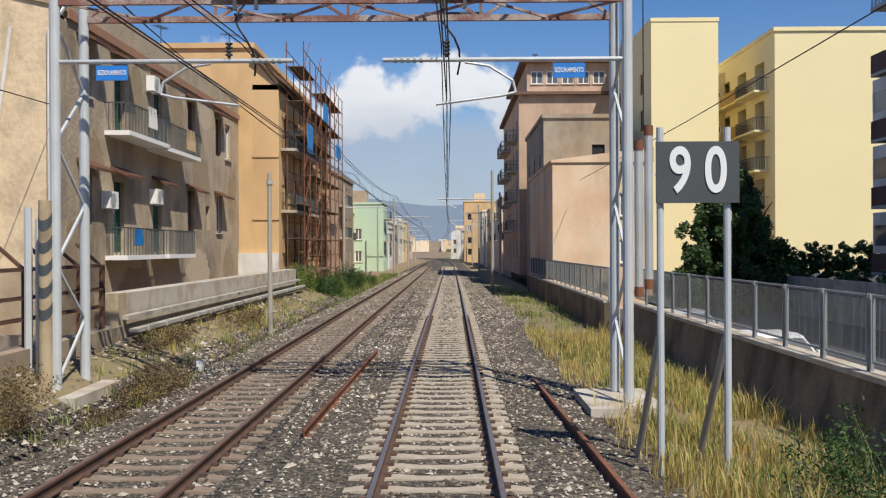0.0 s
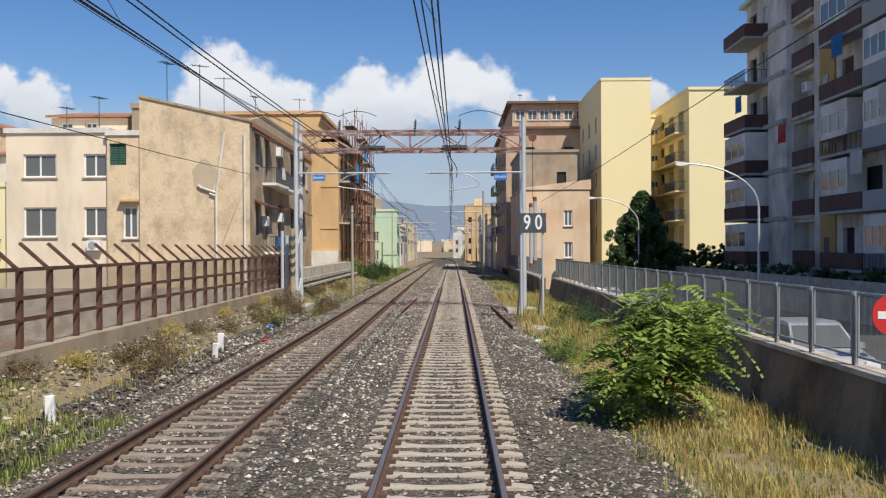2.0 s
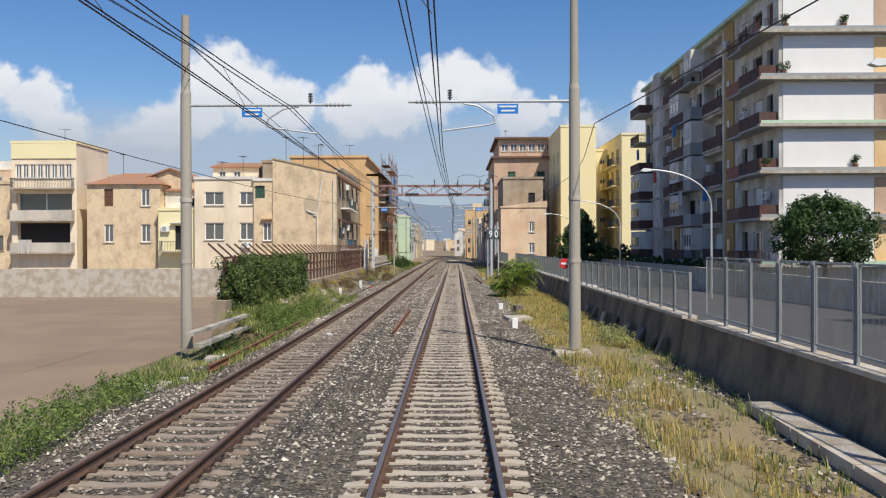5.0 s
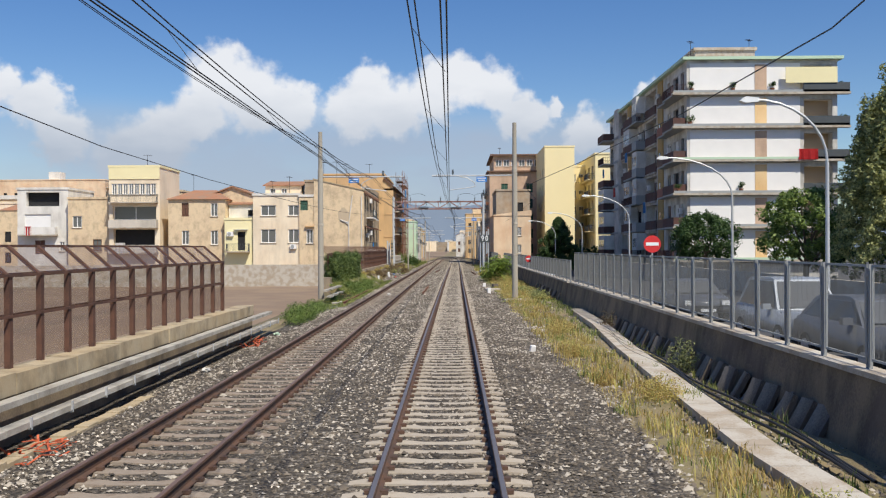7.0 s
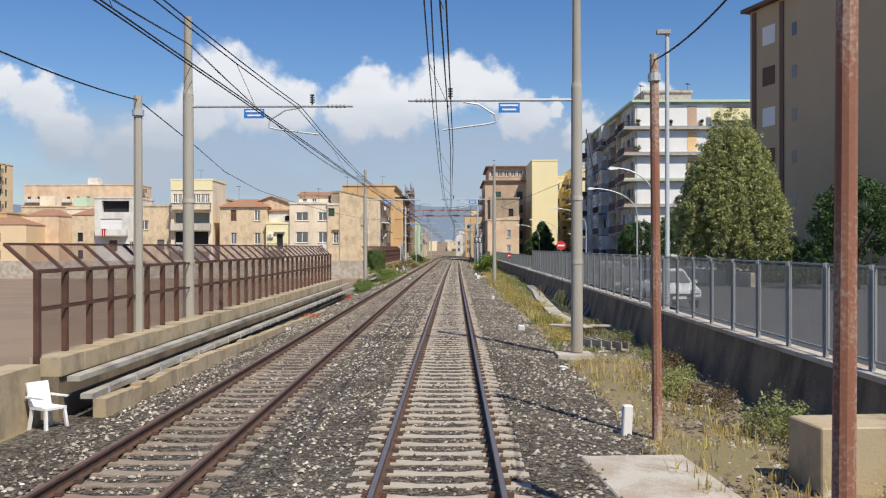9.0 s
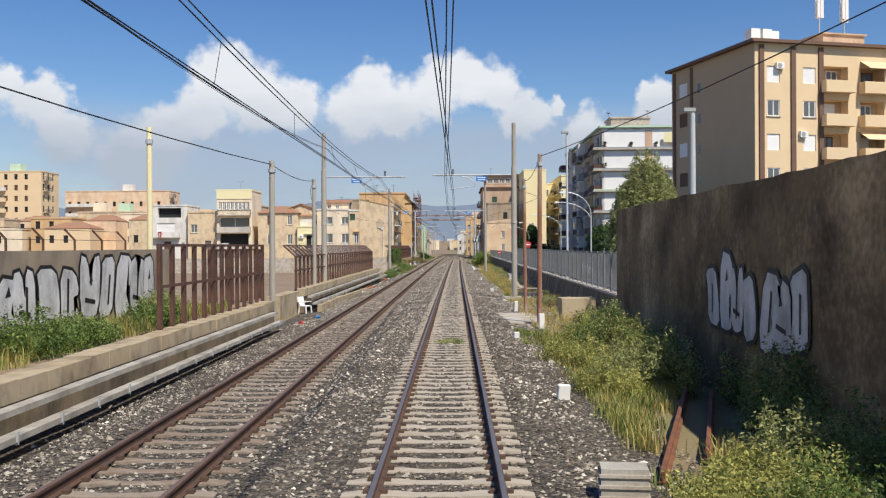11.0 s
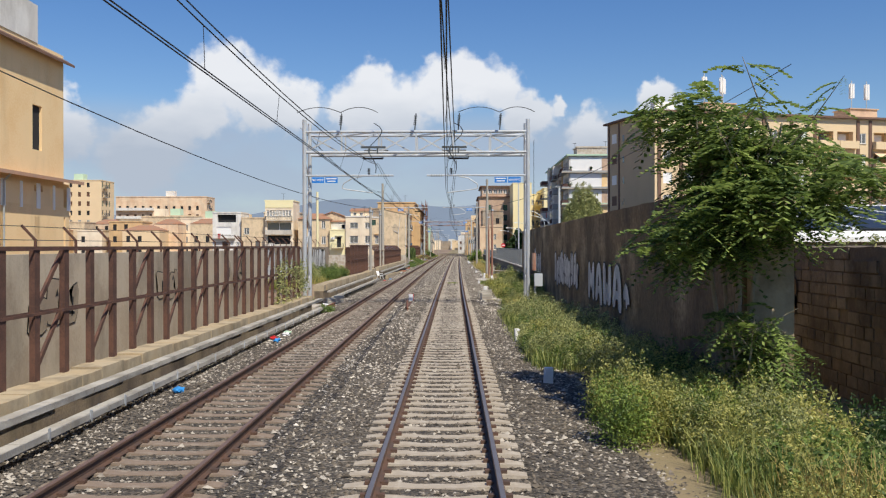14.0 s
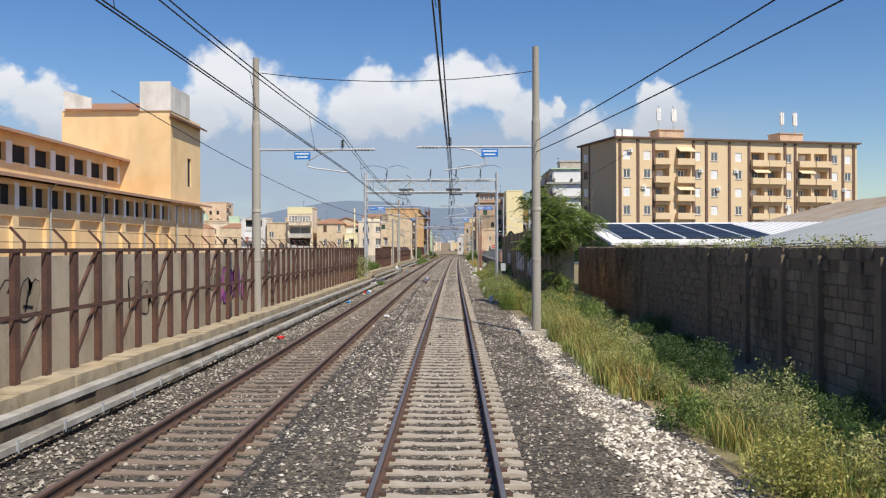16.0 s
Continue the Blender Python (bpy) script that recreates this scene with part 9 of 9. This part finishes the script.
painted("graffiti_letters", "large silver spray-painted letters with black outlines on the tuff wall", 5.87, -1, row("MAWA", ((-156.6, 1.75), (-158.6, 1.75), (-160.5, 1.9), (-162.6, 1.9)), 0.68, 1.45), M["silver"])
painted("graffiti_tag", "silver spray-painted arrow flourish on the tuff wall", 5.87, -1, [([(0, 0.5), (0.3, 0.9), (0.7, 0.75), (1, 0.2), (0.7, 0.25), (0.45, 0), (0.4, 0.4), (0.15, 0.3)], [], -164.7, 0.7, 1.2, 1.0)], M["silver"])
painted("graffiti_tag", "silver and black spray-painted tag on the tuff wall", 5.87, -1, scrawl(3, -143.3, 11, 0.92, 0.8, 1.5, -1), M["silver"], 0.1)
painted("graffiti_tag", "faded silver and black spray-painted tag on the tuff wall", 5.87, -1, scrawl(4, -128.9, 7, 0.85, 0.95, 1.5, -1), M["silver"], 0.1)
painted("graffiti_letters", "large silver spray-painted letters with black outlines on the yard wall", -10.89, 1, row("MAWA", ((-139.9, 2.3), (-137.3, 2.5), (-134.55, 1.75), (-132.6, 2.4)), 0.7, 1.85), M["silver"], 0.09)
painted("graffiti_tag", "silver and black spray-painted tag on the yard wall", -10.89, 1, scrawl(5, -129.2, 10, 1.35, 0.5, 1.95, 1), M["silver"], 0.11)
painted("graffiti_tag", "silver and black spray-painted tag on the yard wall", -10.89, 1, scrawl(6, -145.3, 4, 1.25, 0.5, 1.7, 1), M["silver"], 0.09)
for k in range(9):
    painted("graffiti_tag", "thin dark spray-painted scribble on the rendered wall", -8.39, 1, scrawl(20 + k, -226.0 + 8.3 * k, 3, 0.9, 1.0 + 0.15 * (k % 3), 0.9, 1), M["yardwall"], 0.03)
M["purple"] = mat("purple_spray", (0.25, 0.06, 0.3), 0.7, 0.3, 1.5, 12.0, 0.05, tint=(0.45, 0.12, 0.3), stain=0.2)
painted("graffiti_tag", "purple and pink spray-painted tag on the rendered wall", -8.39, 1, scrawl(41, -192.0, 5, 1.0, 0.75, 1.2, 1), M["purple"], 0.05)
painted("graffiti_tag", "dark spray-painted scribble on the old block wall", 9.63, -1, scrawl(31, -168.0, 2, 0.9, 1.0, 1.0, -1), M["tuff"], 0.06)


# ---- parked cars ----
def car(x, y, paint, word, turn=0.0, tall=0.0):
    z = ground_z(x, y)
    root = thing("parked_car", (x, y, z), f"parked {word} car beside the street railing", "car", group="parked cars", turn=turn)
    bm = B()
    prism(bm, ((-2.0, 0.35), (-2.05, 0.62), (-1.9, 0.82), (-1.05, 0.95), (1.7, 0.98), (2.0, 0.9), (2.05, 0.5), (1.95, 0.32)), "x", -0.84, 0.84)
    bmesh.ops.bevel(bm, geom=bm.edges[:], offset=0.07, segments=2, affect="EDGES")
    body = part("body", bm, paint, root, smooth=True)
    bm = B()
    h = 1.45 + tall
    rows = [[(sx * wd, yy, zz) for sx in (-1, 1)] for yy, zz, wd in ((-1.1, 0.93, 0.78), (-0.45, h - 0.05, 0.62), (-0.2, h, 0.6), (1.1, h - 0.02, 0.6), (1.35, h - 0.08, 0.6), (1.85, 0.95, 0.74))]
    v = [[bm.verts.new(p) for p in rw] for rw in rows]
    for a, b in zip(v, v[1:]):
        bm.faces.new((a[0], a[1], b[1], b[0]))
    bm.faces.new([rw[0] for rw in v]); bm.faces.new([rw[1] for rw in v][::-1]); bm.faces.new((v[0][0], v[0][1], v[-1][1], v[-1][0]))
    part("cabin", bm, paint, root)
    bm = B()
    bm.faces.new([bm.verts.new(p) for p in ((-0.7, -1.065, 0.99), (0.7, -1.065, 0.99), (0.57, -0.5, h - 0.1), (-0.57, -0.5, h - 0.1))])
    bmesh.ops.translate(bm, verts=bm.verts[:], vec=(0, -0.012, 0.006))
    part("windscreen", bm, M["pane"], root)
    for sx in (-1, 1):
        bm = B()
        bm.faces.new([bm.verts.new((sx * (wd + 0.012), yy, zz)) for yy, zz, wd in ((-0.95, 0.99, 0.775), (-0.4, h - 0.1, 0.635), (1.1, h - 0.1, 0.625), (1.6, 0.99, 0.745))])
        part("side_window", bm, M["pane"], root)
        bm = B(); box(bm, sx * 0.62 - 0.16, -2.07, 0.62, sx * 0.62 + 0.16, -2.0, 0.78); part("headlight", bm, M["signwhite"], root)
        bm = B(); box(bm, sx * 0.93 - 0.1, -0.85, 0.95, sx * 0.93 + 0.1, -0.7, 1.08); part("mirror", bm, paint, root)
        for yy in (-1.3, 1.3):
            bm = B(); tube(bm, (sx * 0.66, yy, 0.31), (sx * 0.86, yy, 0.31), 0.31, 18); ty = part("wheel", bm, M["black"], root)
            bm = B(); tube(bm, (sx * 0.85, yy, 0.31), (sx * 0.875, yy, 0.31), 0.19, 14); part("rim", bm, M["galv"], ty)
    bm = B(); box(bm, -0.5, -2.075, 0.45, 0.5, -2.03, 0.6); part("grille", bm, M["black"], root)
    bm = B(); box(bm, -0.26, -2.085, 0.4, 0.26, -2.076, 0.5); part("number_plate", bm, M["signwhite"], root)


M["carsilver"] = mat("silver_car_paint", (0.5, 0.54, 0.58), 0.3, 0.05, 1.0, 10.0, 0.0, metal=0.4)
M["cargrey"] = mat("grey_car_paint", (0.16, 0.17, 0.19), 0.3, 0.05, 1.0, 10.0, 0.0, metal=0.3)
M["carwhite"] = mat("white_car_paint", (0.75, 0.76, 0.76), 0.3, 0.04, 1.0, 10.0, 0.0)
for x, y, p, wd, tall in ((8.6, -70.5, "carsilver", "silver blue", 0.25), (8.4, -75.6, "cargrey", "dark grey", 0.0), (8.5, -84.5, "carwhite", "white", 0.05), (8.5, 24.0, "carwhite", "white", 0.0), (8.7, 14.0, "cargrey", "grey", 0.0),
                          (8.6, 33.0, "carsilver", "silver", 0.0), (8.7, -4.0, "carsilver", "silver", 0.1), (8.6, -60.5, "cargrey", "grey", 0.0)):
    car(x, y, M[p], wd, 2.0, tall)
# far side of the street: low walls in the shade of the block
line_wall("wall_street", "low cream garden wall along the street", M["pale"], 19.0, 19.3, -62, 52, -1.2, 1.1, 40)


def wire_arms(wall_x, y0, y1, z, step, label):
    """Bent steel arms for barbed wire along the top of a wall, with two strands."""
    root = thing("wire_arms", (wall_x, y0, z), label, "fence", kind="structure")
    bm = B()
    bar(bm, (0, 0, -0.05), (0, 0, 0.32), 0.05)
    bar(bm, (0, 0, 0.3), (-0.3, 0, 0.62), 0.05)
    me = mesh_of("arm", bm, M["rust"])
    n = int((y1 - y0) / step)
    for k in range(n):
        shared("arm", me, root, pose(0, k * step, 0))
    for zz, xx in ((0.3, 0.0), (0.6, -0.29)):
        bm = B()
        tube(bm, (xx, 0, zz), (xx, (n - 1) * step, zz), 0.008, 5)
        part("strand", bm, M["wire"], root)


wire_arms(-11.05, -145.5, -114.5, 2.72, 2.1, "rusty bent arms with barbed wire on the yard wall")
wire_arms(-8.55, -230.0, -152.5, 2.62, 2.1, "rusty bent arms with barbed wire on the rendered wall")


def plastic_chair(x, y, turn):
    root = thing("plastic_chair", (x, y, ground_z(x, y)), "white plastic garden chair standing by a concrete pole", "chair", turn=turn)
    bm = B(); box(bm, -0.22, -0.22, 0.4, 0.22, 0.22, 0.44); part("seat", bm, M["whitewash"], root)
    bm = B()
    prism(bm, ((0.2, 0.44), (0.24, 0.44), (0.34, 0.86), (0.3, 0.86)), "x", -0.22, 0.22)
    part("backrest", bm, M["whitewash"], root)
    for sx in (-1, 1):
        for sy in (-1, 1):
            bm = B(); bar(bm, (sx * 0.22, sy * 0.24, 0), (sx * 0.19, sy * 0.19, 0.4), 0.05); part("leg", bm, M["whitewash"], root)
        bm = B(); box(bm, sx * 0.24 - 0.03, -0.2, 0.6, sx * 0.24 + 0.03, 0.28, 0.63); part("armrest", bm, M["whitewash"], root)


plastic_chair(-7.1, -104.9, 60)
